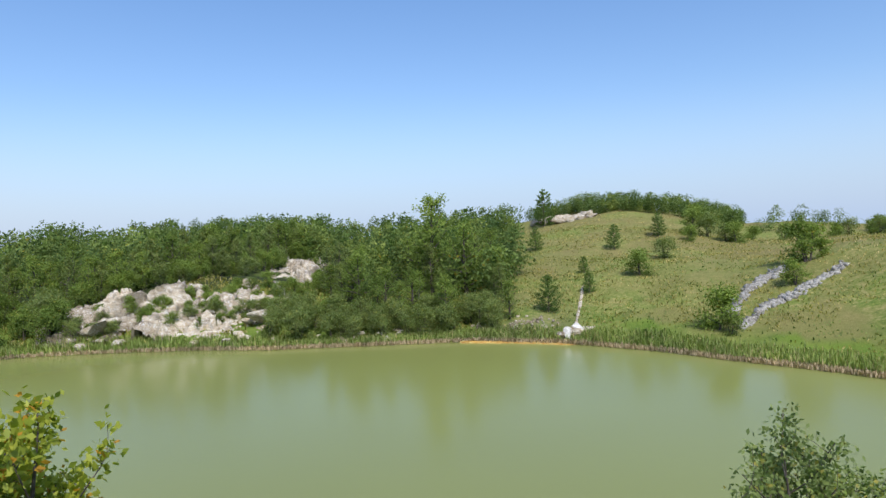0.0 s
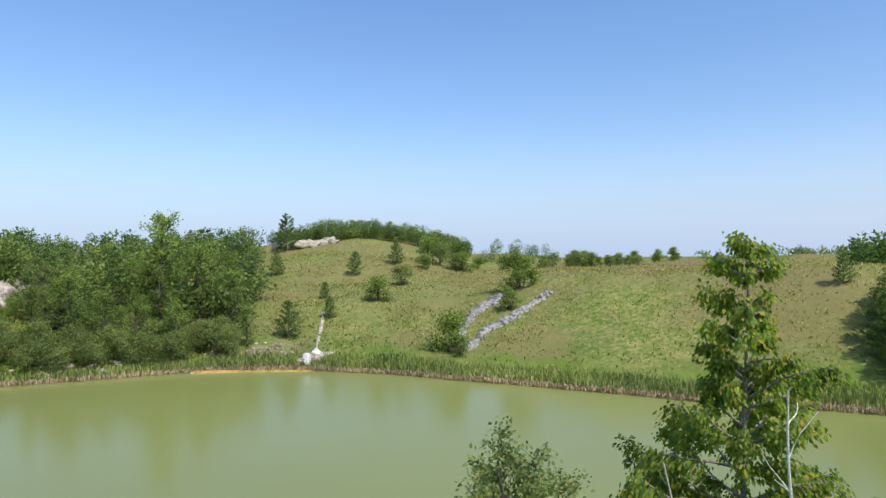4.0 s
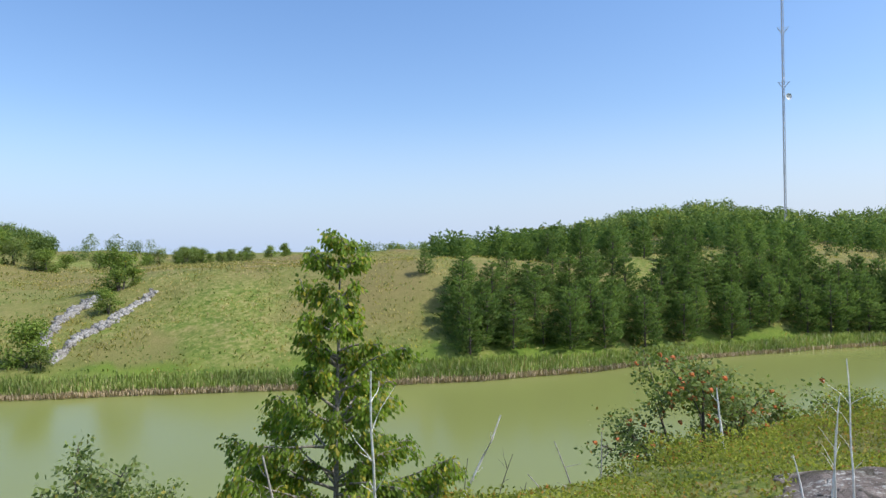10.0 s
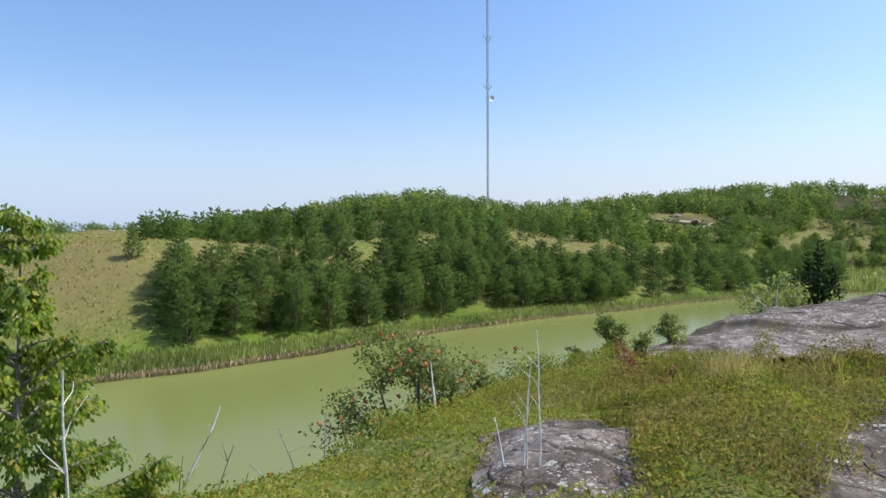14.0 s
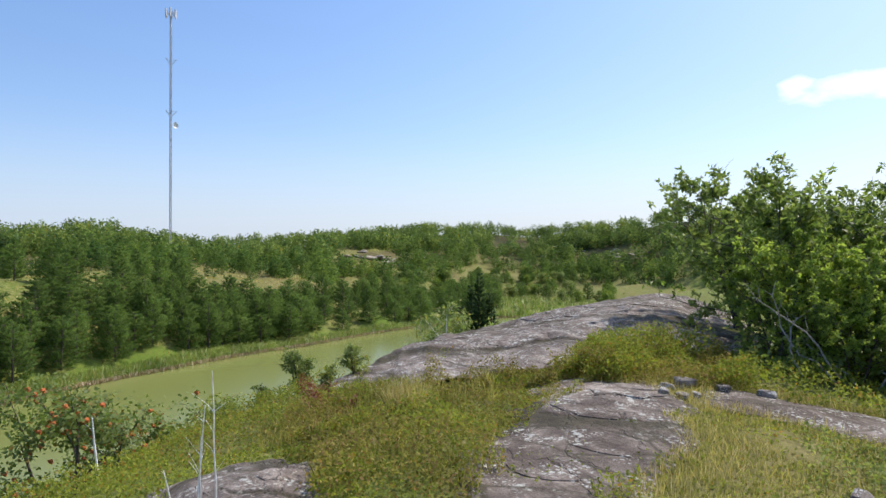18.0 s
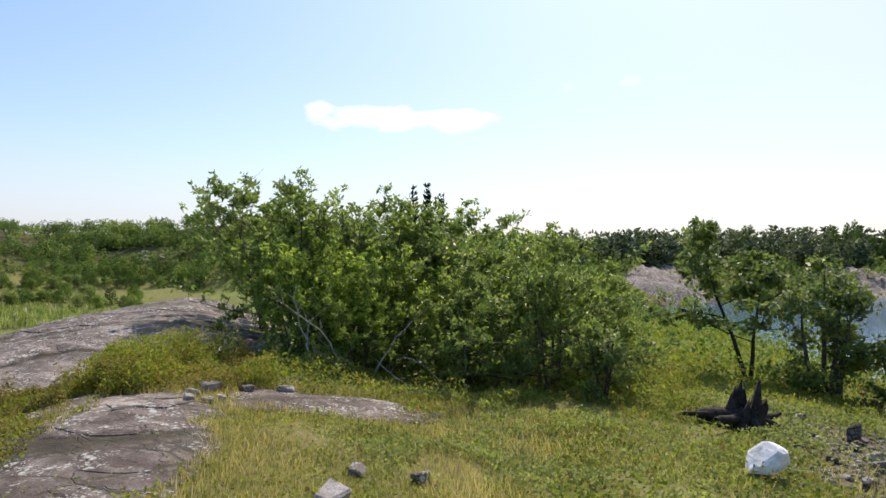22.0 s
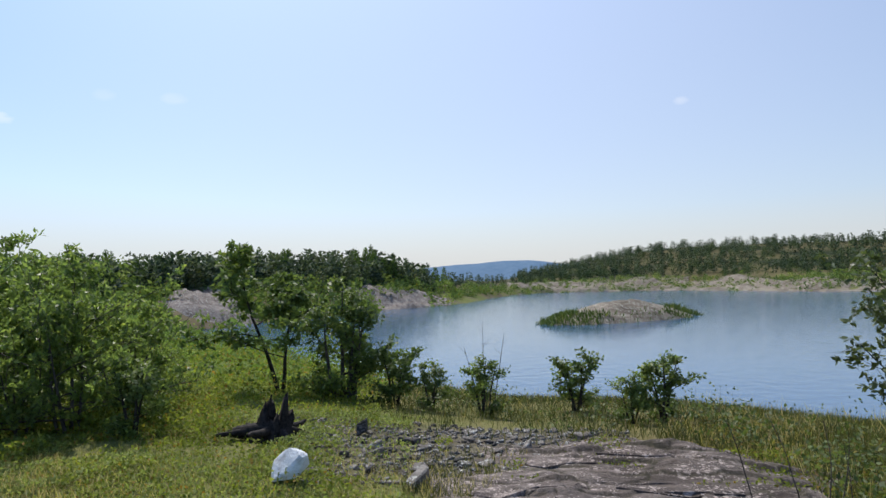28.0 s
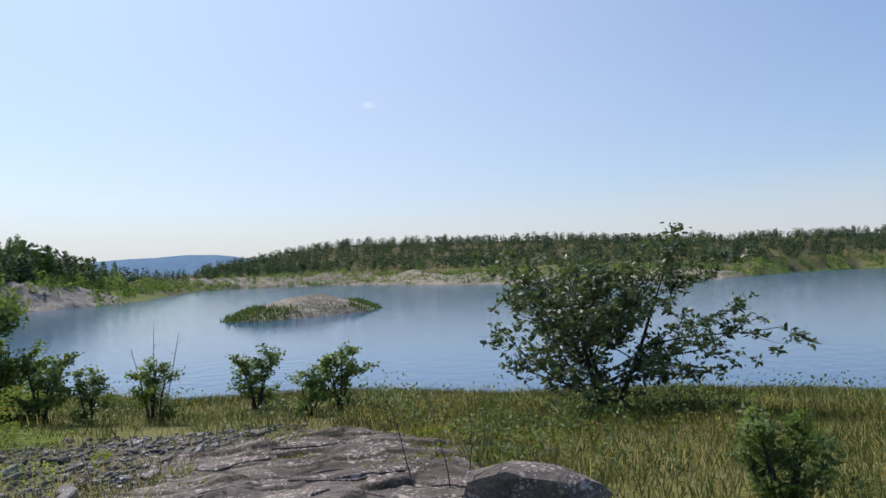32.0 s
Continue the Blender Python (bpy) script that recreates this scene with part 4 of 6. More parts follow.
def plate_field(x, y, size, seed, squash=0.5, turn=0.6):
    """Cracked bedrock: height and tilt of the plate, and nearness to a crack, at each place."""
    wx = x + rough_noise(x, y, size * 1.3, 3, seed + 1) * size * 0.7
    wy = y + rough_noise(x, y, size * 1.3, 3, seed + 2) * size * 0.7
    p, q = (wx * math.cos(turn) + wy * math.sin(turn)) / size, (wy * math.cos(turn) - wx * math.sin(turn)) / (size * squash)
    ip, iq = np.floor(p).astype(np.int64), np.floor(q).astype(np.int64)
    f1, f2 = np.full(x.shape, 9.0), np.full(x.shape, 9.0)
    hi, tp, tq = np.zeros(x.shape), np.zeros(x.shape), np.zeros(x.shape)
    for i in (-1, 0, 1):
        for j in (-1, 0, 1):
            cp, cq = ip + i + lattice(ip + i, iq + j, seed), iq + j + lattice(ip + i, iq + j, seed + 7)
            d = np.hypot(p - cp, q - cq)
            near = d < f1
            f2 = np.where(near, f1, np.minimum(f2, d))
            f1 = np.where(near, d, f1)
            hi = np.where(near, lattice(ip + i, iq + j, seed + 11) - 0.5, hi)
            tp = np.where(near, (p - cp) * (lattice(ip + i, iq + j, seed + 13) - 0.5), tp)
            tq = np.where(near, (q - cq) * (lattice(ip + i, iq + j, seed + 17) - 0.2), tq)
    return hi + tp * 0.5 + tq * 1.2, np.clip(1 - (f2 - f1) / 0.07, 0, 1)


def slab(name, b0, b1, r0, r1, rise, seed, material, label, lump=0.10, layers=0.0, kind="", grain=1.3, blocks=0.0, skew=0.0, nb=200, nr=130, plates=0.0, plate=0.7, ease=2.2, turn=0.6, squash=0.5):
    """A bare shelf of bedrock that swells out of the ground between two bearings and two distances."""
    SHELVES.append((b0, b1, r0, r1, seed, grain, skew))
    if r0 > 30:
        nb, nr = 100, 60
    u, w = np.meshgrid(np.linspace(-1, 1, nb), np.linspace(-1, 1, nr), indexing="ij")
    b, r = (b0 + b1) / 2 + u * (b1 - b0) / 2, (r0 + r1) / 2 + w * (r1 - r0) / 2 + skew * u
    x, y = r * np.sin(np.radians(b)), r * np.cos(np.radians(b))
    e = shelf_edge(b, r, SHELVES[-1])
    body = np.clip((1 - e) * 1.8, -0.6, 1)
    z = height(x, y, r0 > 30) + np.where(body > 0, rise * (1 - (1 - np.clip(body, 0, 1)) ** ease), body * 0.5) + rough_noise(x, y, 1.6, 5, seed + 5) * lump * np.clip(body + 0.3, 0, 1)
    z = z + rough_noise(x, y, 0.4, 3, seed + 31) * 0.05 * np.clip(body + 0.2, 0, 1)
    if layers:
        s = (x * 0.45 + y * 0.9) * 1.35 + rough_noise(x, y, 1.1, 4, seed + 9) * 2.6
        s2 = (x * 0.95 - y * 0.2) * 0.8 + rough_noise(x, y, 0.9, 3, seed + 19) * 2.2
        z = z + ((s - np.floor(s)) * 0.7 + (s2 - np.floor(s2)) * 0.3 - 0.5) * layers * np.clip(body * 1.5, 0, 1)
    soil = np.zeros(x.shape)
    if plates:
        lift, gap = plate_field(x, y, plate, seed + 40, squash, turn)
        lift2, gap2 = plate_field(x, y, plate * 0.4, seed + 60, squash, turn + 0.15)
        inside = np.clip(body * 2.5 + 0.2, 0, 1)
        z = z + (lift * plates + lift2 * plates * 0.35 - gap ** 1.5 * 0.3 * plates - gap2 * 0.1 * plates) * inside
        low_ = np.clip(-(lift + lift2 * 0.3) * 3 - 0.75, 0, 1)
        soil = np.clip(np.maximum(gap ** 0.8, np.maximum(gap2 ** 2 * 0.5, low_)) + rough_noise(x, y, 0.3, 3, seed + 3) * 0.5 * (gap + low_), 0, 1)
    if blocks:
        s = rough_noise(x + y * 0.4, y - x * 0.3, 5.5, 3, seed + 13) * 5
        s2 = rough_noise(x - y * 0.7, y + x * 0.5, 2.4, 3, seed + 17) * 4
        z = z + (np.floor(s) * 0.5 + np.floor(s2) * 0.3 + (s - np.floor(s)) * 0.12) * blocks * np.clip(body * 1.5, 0, 1)
    if plates:
        for _ in range(1):
            z[1:-1, 1:-1] = z[1:-1, 1:-1] * 0.4 + (z[:-2, 1:-1] + z[2:, 1:-1] + z[1:-1, :-2] + z[1:-1, 2:]) * 0.15
        z = np.where(body > 0.12, np.maximum(z, height(x, y) + 0.012 + 0.03 * np.clip(body, 0, 1)), z)
    v = np.stack([x, y, z], -1).reshape(-1, 3)
    i, j = np.meshgrid(np.arange(nb - 1), np.arange(nr - 1), indexing="ij")
    f = np.stack([i * nr + j, i * nr + j + 1, (i + 1) * nr + j + 1, (i + 1) * nr + j], -1).reshape(-1, 4)[:, ::-1]
    me = mesh_of(name, v, np.ascontiguousarray(f), material, not blocks)
    me.attributes.new("soil", "FLOAT", "POINT").data.foreach_set("value", (soil * 0.9).ravel().astype(np.float32))
    return tagged(new(name, me), label, "bedrock", kind=kind)


dome = slab("rock_dome", 98.0, 135, 9.0, 18.4, 0.10, 1, GRANITE, "smooth weathered dome of pinkish-grey granite bedrock", 0.12, skew=1.2, nb=230, nr=200, plates=0.05, plate=2.6, ease=1.5)
shelf = slab("rock_shelf", 108.5, 131, 3.0, 8.3, 0.06, 2, GRANITE, "flat shelf of grey lichen-spotted granite bedrock", 0.05, nb=200, nr=220, plates=0.035, plate=1.3, ease=1.4, skew=0.3)
slab("rock_patch", 128.5, 147, 7.0, 8.2, 0.03, 23, GRANITE, "strip of bare grey bedrock before the thicket", 0.04, nb=150, nr=70, plates=0.03, plate=0.8, ease=1.3, grain=0.9)
hump = slab("rock_hump", 83, 98, 3.8, 6.2, 0.12, 3, GRANITE, "low rounded hump of grey granite amid heath", 0.05, plates=0.012, plate=1.2, ease=1.3)
ledge = slab("rock_ledge", 184.5, 223, 3.6, 8.2, 0.10, 4, PINK_ROCK, "cracked ledge of pinkish layered bedrock", 0.06, nb=240, nr=230, turn=-0.3, squash=0.42, plates=0.055, plate=0.8, ease=1.3, skew=-0.35)


def flakes(thing, places):
    """Loose plates split from the bedrock: uneven slabs with broken rims, lying on it. Places: bearing, distance, length, width, thickness, turn."""
    me = thing.data
    skin = mathutils.bvhtree.BVHTree.FromPolygons([v.co.copy() for v in me.vertices], [tuple(p.vertices) for p in me.polygons])
    r_ = np.random.default_rng(len(places) + 3)
    for bearing, dist, long, wide, thick, turn in places:
        k = 11
        a = np.arange(k) / k * 2 * np.pi
        rim = 1 + r_.uniform(-0.3, 0.22, k)
        c, s_ = math.cos(radians(turn)), math.sin(radians(turn))
        x0, y0, _ = spot(bearing, dist)
        v = []
        for f, lift in ((1.0, -0.03), (0.97, thick * 0.22), (0.82, thick * 0.35)):
            for q in range(k):
                px, py = math.cos(a[q]) * rim[q] * f * long / 2, math.sin(a[q]) * rim[q] * f * wide / 2
                x, y = x0 + px * c - py * s_, y0 + px * s_ + py * c
                hit = skin.ray_cast(Vector((x, y, 20)), Vector((0, 0, -1)))[0]
                v.append((x, y, (hit.z if hit else float(height(x, y))) + lift))
        f = [(j * k + m, j * k + (m + 1) % k, (j + 1) * k + (m + 1) % k, (j + 1) * k + m) for j in range(2) for m in range(k)] + [tuple(2 * k + m for m in range(k))]
        plate_ = part("flake", mesh_of("flake", v, f, me.materials[0]), thing)
        plate_.data.attributes.new("soil", "FLOAT", "POINT")


def stone_mesh(name, seed, material, cuts=7, flat=0.8):
    """An angular stone: a ball cut by planes, with a rough skin."""
    rng = np.random.default_rng(seed)
    bm = bmesh.new()
    bmesh.ops.create_icosphere(bm, subdivisions=3, radius=1.0)
    planes = [(Vector(rng.normal(size=3)).normalized(), rng.uniform(0.35, 0.8)) for _ in range(cuts)]
    for v in bm.verts:
        for nrm, d in planes:
            over = v.co.dot(nrm) - d
            if over > 0:
                v.co -= nrm * over * 0.95
        v.co *= 1 + 0.10 * noise.noise(v.co * 2.3 + Vector((seed, 0, 0)))
        v.co.z *= flat
    me = bpy.data.meshes.new(name)
    bm.to_mesh(me)
    bm.free()
    me.materials.append(material)
    return me


def block_mesh(name, seed, material, edge=0.16):
    """A broken block of stone: an uneven box with worn edges."""
    r = np.random.default_rng(seed)
    bm = bmesh.new()
    bmesh.ops.create_cube(bm, size=1.35)
    for v in bm.verts:
        v.co += Vector(r.uniform(-0.36, 0.36, 3))
    bmesh.ops.bevel(bm, geom=list(bm.edges), offset=edge, segments=1, affect="EDGES")
    bmesh.ops.triangulate(bm, faces=list(bm.faces))
    me = bpy.data.meshes.new(name)
    bm.to_mesh(me)
    bm.free()
    me.materials.append(material)
    return me


def stone(name, meshes, i, bearing, dist, size, label, group="", turn=None, sink=0.35, category="stone", tilt=12.0):
    x, y, z = spot(bearing, dist)
    sx, sy, sz = size
    ob = new(name, meshes[i % len(meshes)])
    ob.matrix_basis = pose(x, y, z + sz * (1 - 2 * sink) * 0.5, tilt * math.sin(i * 2.1), tilt * math.cos(i * 3.7), turn if turn is not None else i * 77.0) @ Matrix.Diagonal((sx / 2, sy / 2, sz / 2, 1))
    return tagged(ob, label, category, group)


flakes(dome, ((117.0, 14.4, 1.5, 0.7, 0.07, 35), (119.2, 14.0, 1.1, 0.5, 0.06, 20), (113.0, 11.6, 0.6, 0.4, 0.06, 60), (121.5, 15.2, 1.6, 0.6, 0.05, 30), (108.0, 12.5, 0.9, 0.4, 0.05, 50), (125.5, 14.6, 1.3, 0.5, 0.05, 25)))
flakes(shelf, ((119.5, 6.6, 0.8, 0.35, 0.04, 20), (122.5, 7.3, 0.9, 0.4, 0.05, 35), (116.0, 4.9, 0.6, 0.3, 0.035, 15), (114.0, 4.1, 0.5, 0.25, 0.03, 40), (125.5, 7.6, 0.5, 0.3, 0.05, 70), (121.0, 5.4, 0.55, 0.3, 0.03, 25)))
flakes(hump, ((88.5, 4.9, 0.5, 0.25, 0.025, 30), (93.0, 5.2, 0.45, 0.2, 0.025, 15)))
flakes(ledge, ((193.0, 5.4, 0.9, 0.4, 0.06, -20), (199.0, 5.0, 0.8, 0.35, 0.06, -35), (205.0, 5.6, 1.0, 0.4, 0.07, -15), (211.0, 4.9, 0.8, 0.4, 0.06, -40), (196.0, 6.6, 0.9, 0.35, 0.06, -25), (216.0, 5.4, 0.7, 0.35, 0.06, -10), (202.0, 6.9, 0.8, 0.3, 0.07, -30)))

rng = np.random.default_rng(5)
GREYS = [block_mesh("stone", 10 + i, GREY_STONE) for i in range(8)]
CREAMS = [stone_mesh("rock", 20 + i, CREAM_ROCK, 16) for i in range(7)]
DARKS = [block_mesh("stone", 30 + i, DARK_STONE) for i in range(4)]
TANS = [block_mesh("stone", 34 + i, PALE_STONE) for i in range(4)]
PINKS = [stone_mesh("rock", 40 + i, PINK_ROCK, 6, 0.9) for i in range(4)]
WHITES = [stone_mesh("boulder", 50 + i, WHITE_BOULDER, 11, 0.92) for i in range(2)]
BRIGHTS = [stone_mesh("rock", 60 + i, WHITE_STONE, 16) for i in range(3)]

stone("boulder", WHITES, 0, 172.6, 6.0, (0.43, 0.39, 0.35), "rounded white boulder resting on short grass", turn=20, sink=0.12, category="boulder")
stone("boulder", PINKS, 1, 221.5, 4.6, (1.2, 0.8, 0.55), "large pinkish-grey granite boulder at the ledge", turn=-35, sink=0.2, category="boulder")
for i in range(95):
    b, d = rng.uniform(174, 197), rng.uniform(6.2, 8.6)
    s = rng.uniform(0.045, 0.12) * rng.choice((1, 1, 1, 1.7))
    dark = rng.uniform() < 0.25
    stone("stone", DARKS if dark else GREYS, i, b, d, (s * 1.5, s * rng.uniform(0.6, 1.1), s * rng.uniform(0.4, 0.9)), "dark angular stone on gravel" if dark else "pale grey broken stone on gravel", "stones on the gravel")
stone("stone", DARKS, 1, 178.6, 8.2, (0.28, 0.15, 0.25), "dark pointed stone standing on gravel", "stones on the gravel", sink=0.1)
for i, (b, d, s) in enumerate(((127.6, 7.9, 0.24), (126.2, 7.7, 0.17), (126.0, 7.4, 0.15), (127.3, 7.3, 0.14), (128.4, 7.5, 0.12), (139.5, 5.2, 0.17), (145.0, 5.0, 0.20), (137.6, 4.4, 0.26), (133.4, 8.1, 0.2), (130.3, 8.0, 0.18))):
    stone("stone", TANS if i % 3 else GREYS, i, b, d, (s * 1.2, s, s * 0.8), "loose pinkish-grey stone block among short dry grass", "loose stones", sink=0.25)

slab("headland_rock", 161.5, 169.5, 90, 122, 0.8, 11, GRANITE, "bare sloping granite face on the headland", 0.5, 0, "", 8, 0.35, 3)
slab("headland_rock", 176.5, 186, 138, 166, 0.8, 12, GRANITE, "bare granite shore of the headland", 0.5, 0, "", 8, 0.35, 6)
slab("shore_rock", 191, 206, 296, 334, 1.0, 13, TAN_ROCK, "wide low pinkish rock shore across the lake", 0.6, 0, "", 6, 0.35, 0)
slab("shore_rock", 203, 217, 240, 300, 1.0, 14, TAN_ROCK, "wide low pinkish rock shore across the lake", 0.6, 0, "", 6, 0.35, -30)
slab("shore_rock", 214, 240, 222, 262, 0.9, 15, TAN_ROCK, "wide low pinkish rock shore across the lake", 0.6, 0, "", 6, 0.35, 4)
# white bluff on the far shore
def build_bluff():
    nb, nv = 230, 110
    b = np.linspace(-31, -8.5, nb)
    near = np.array([first_ground(q, -7.25) for q in b])
    away = np.array([first_ground(q, float(np.interp(q, (-30, -27.3, -24, -21.7, -19, -15.7, -11), (-5.5, -5.3, -4.4, -3.5, -2.9, -2.3, -1.4)))) for q in b])
    away = np.maximum(away, near + 3)
    t = np.linspace(-0.05, 1.05, nv)
    r = near[:, None] * (1 - t) + away[:, None] * t
    bb = b[:, None] + 0 * t
    x, y = r * np.sin(np.radians(bb)), r * np.cos(np.radians(bb))
    u = (bb + 19.8) / 11.2
    edge = (np.abs(u) ** 4 + np.abs(2 * t[None] - 1) ** 4) ** 0.25 + rough_noise(x, y, 6, 4, 61) * 1.15 + np.clip(bb + 15, 0, 6) * np.clip(0.55 - t[None], 0, 1) * 0.45 + np.clip(rough_noise(x, y, 6, 4, 62) - 0.0, 0, 1) * 6.0
    body = np.clip((1 - edge) * 2.2, -0.8, 1)
    lift, gap = plate_field(x, y, 4.6, 63, 0.55, 0.9)
    lift2, gap2 = plate_field(x, y, 1.9, 67, 0.6, 0.7)
    inside = np.clip(body * 3, 0, 1)
    z = height(x, y) + body * 0.8 + (lift * 1.5 + lift2 * 0.9 - gap * 0.5 - gap2 * 0.35 + rough_noise(x, y, 1.2, 4, 69) * 0.5) * inside
    v = np.stack([x, y, z], -1).reshape(-1, 3)
    i, j = np.meshgrid(np.arange(nb - 1), np.arange(nv - 1), indexing="ij")
    f = np.stack([i * nv + j, i * nv + j + 1, (i + 1) * nv + j + 1, (i + 1) * nv + j], -1).reshape(-1, 4)[:, ::-1]
    me = mesh_of("rock_bluff", v, np.ascontiguousarray(f), CREAM_ROCK, False)
    soil = np.clip(np.maximum(np.maximum(gap * 0.9, gap2 * 0.6), np.clip(rough_noise(x, y, 4, 4, 64) * 4 - 0.2, 0, 0.75)) * inside, 0, 1)
    me.attributes.new("soil", "FLOAT", "POINT").data.foreach_set("value", soil.ravel().astype(np.float32))
    tagged(new("rock_bluff", me), "broken cream and tan rock bluff with ledges", "bedrock")


build_bluff()
for i in range(34):
    b = rng.uniform(-28, -11)
    low, high = -7.0, -6.1 + 0.245 * (b + 29.8)
    e = low + (high - low) * rng.uniform(0.1, 0.95)
    if e < -4.5 and b > -14:
        continue
    s = rng.uniform(0.9, 2.2) * (1.6 if i % 6 == 0 else 1)
    stone("rock", CREAMS, i, b, first_ground(b, min(e, -1.4)), (s * 1.7, s * 1.2, s * 1.0), "cream-white angular block in the far bluff", "rocks of the bluff", sink=0.3, category="rock", tilt=25.0)
for i in range(40):
    b = rng.uniform(-29, -2)
    (fr,) = at_bearing(FAR_SHORE, b)
    s = rng.uniform(0.5, 1.8)
    stone("rock", CREAMS, i, b, float(fr) + 1.5 + rng.uniform(0, 5), (s * 1.5, s, s * 0.8), "cream-white rock at the foot of the bluff", "rocks of the bluff", sink=0.4, category="rock")
for i in range(26):
    b = rng.uniform(8.8, 13.5)
    stone("rock", CREAMS, i, b * 1.12 - 0.6, 158 + rng.uniform(-3, 3), (4.4, 2.6, 3.0), "pale rock cropping out on the hilltop", "rocks of the hilltop", sink=0.4, category="rock")
for i in range(5):
    stone("rock", BRIGHTS if i % 2 else CREAMS, i, 11.5 + 0.45 * i, 73.6 + 0.3 * i, (2.8, 1.8, (1.3, 2.0, 1.8, 2.2, 1.2)[i]), "white rock at the water's edge", "rocks at the shore", sink=0.3, category="rock")


def scatter_stones(name, points, sizes, meshes, label, seed):
    """Rubble too thick to count, as one mesh."""
    r = np.random.default_rng(seed)
    vs, fs, n = [], [], 0
    for (x, y), s in zip(points, sizes):
        me = meshes[r.integers(len(meshes))]
        co = np.zeros(len(me.vertices) * 3)
        me.vertices.foreach_get("co", co)
        t = np.zeros(len(me.polygons) * 3, np.int32)
        me.polygons.foreach_get("vertices", t)
        a = r.uniform(0, 6.28)
        rot = np.array([[math.cos(a), -math.sin(a), 0], [math.sin(a), math.cos(a), 0], [r.normal() * 0.2, r.normal() * 0.2, 1]])
        v = co.reshape(-1, 3) @ rot.T * s * np.array([0.6, 0.6, 0.52]) + np.array([x, y, float(height(x, y)) + s * 0.08])
        vs.append(v)
        fs.append(t.reshape(-1, 3) + n)
        n += len(v)
    return tagged(new(name, mesh_of(name, np.concatenate(vs), np.concatenate(fs), meshes[0].materials[0])), label, "rubble", kind="stuff")


def strip(name, line, width, material, label, lift=0.05, seed=0):
    """A thin worn streak or bank lying on the ground along a line of bearings and distances."""
    k = 60
    t = np.linspace(0, 1, k)
    b = np.interp(t, np.linspace(0, 1, len(line)), [p[0] for p in line])
    d = np.interp(t, np.linspace(0, 1, len(line)), [p[1] for p in line])
    x, y = d * np.sin(np.radians(b)), d * np.cos(np.radians(b))
    tx, ty = np.gradient(x), np.gradient(y)
    q = np.hypot(tx, ty)
    rows = []
    for s in np.linspace(-1, 1, 7):
        w = s * width * (0.5 + 0.6 * (0.5 + rough_noise(t * 40, t * 0 + s, 5, 3, seed)))
        px, py = x - ty / q * w, y + tx / q * w
        rows.append(np.stack([px, py, np.maximum(height(px, py), -10.42) + lift * (1 - s * s) - 0.03], -1))
    v = np.stack(rows, 1).reshape(-1, 3)
    i, j = np.meshgrid(np.arange(k - 1), np.arange(6), indexing="ij")
    f = np.stack([i * 7 + j, i * 7 + j + 1, (i + 1) * 7 + j + 1, (i + 1) * 7 + j], -1).reshape(-1, 4)[:, ::-1]
    return tagged(new(name, mesh_of(name, v, np.ascontiguousarray(f), material, True)), label, "deposit", kind="structure")


stone("stone", GREYS, 3, 183.6, 5.9, (0.62, 0.16, 0.16), "flat grey slab of stone lying tilted in weeds", turn=60, sink=0.1)
strip("ground_streak", [(12.4, 73.5), (12.6, 78), (12.9, 83), (13.3, 90)], 0.3, CREAM_ROCK, "white mineral streak washed down the slope", 0.16, 3)
strip("ground_ochre", [(2.5, 74.6), (6, 73.6), (9, 72.8), (12.6, 71.6)], 0.8, OCHRE, "orange-yellow mud at the waterline", 0.25, 5)


def small_stone(name, seed, material):
    r = np.random.default_rng(seed)
    bm = bmesh.new()
    bmesh.ops.create_cube(bm, size=1.5)
    sx, sy = r.uniform(0.7, 1.5), r.uniform(0.5, 1.1)
    for v in bm.verts:
        v.co += Vector(r.uniform(-0.4, 0.4, 3))
        v.co.x, v.co.y = v.co.x * sx, v.co.y * sy
    bmesh.ops.triangulate(bm, faces=list(bm.faces))
    me = bpy.data.meshes.new(name)
    bm.to_mesh(me)
    bm.free()
    me.materials.append(material)
    return me


CHIPS = [small_stone("chip", i, GREY_STONE) for i in range(5)]
SCREE = [small_stone("scree", 19 + i, CREAM_ROCK) for i in range(4)]
RUBS = [small_stone("rubble", 9 + i, RUBBLE) for i in range(5)]
pts, siz = [], []
for _ in range(4200):
    b, d = rng.uniform(173, 201), rng.uniform(5.9, 9.2)
    pts.append((d * math.sin(radians(b)), d * math.cos(radians(b))))
    siz.append(0.009 + 0.055 * rng.uniform() ** 4)
scatter_stones("gravel", pts, siz, CHIPS, "broken grey gravel and stone chips", 3)
for line in (((24.9, -7.3), (26.2, -5.3), (27.4, -4.3), (28.8, -3.5)), ((25.6, -8.1), (27.3, -6.55), (29.4, -5.3), (32.9, -3.0))):
    pts, siz = [], []
    for t in np.linspace(0, 1, 420):
        b = float(np.interp(t, np.linspace(0, 1, 4), [p[0] for p in line])) + rng.normal() * 0.14
        e = float(np.interp(t, np.linspace(0, 1, 4), [p[1] for p in line])) + rng.normal() * 0.06
        d = first_ground(b, e)
        pts.append((d * math.sin(radians(b)), d * math.cos(radians(b))))
        siz.append(rng.uniform(0.2, 0.6))
    scatter_stones("rubble", pts, siz, RUBS, "line of pale grey rubble running down the gully", 4)

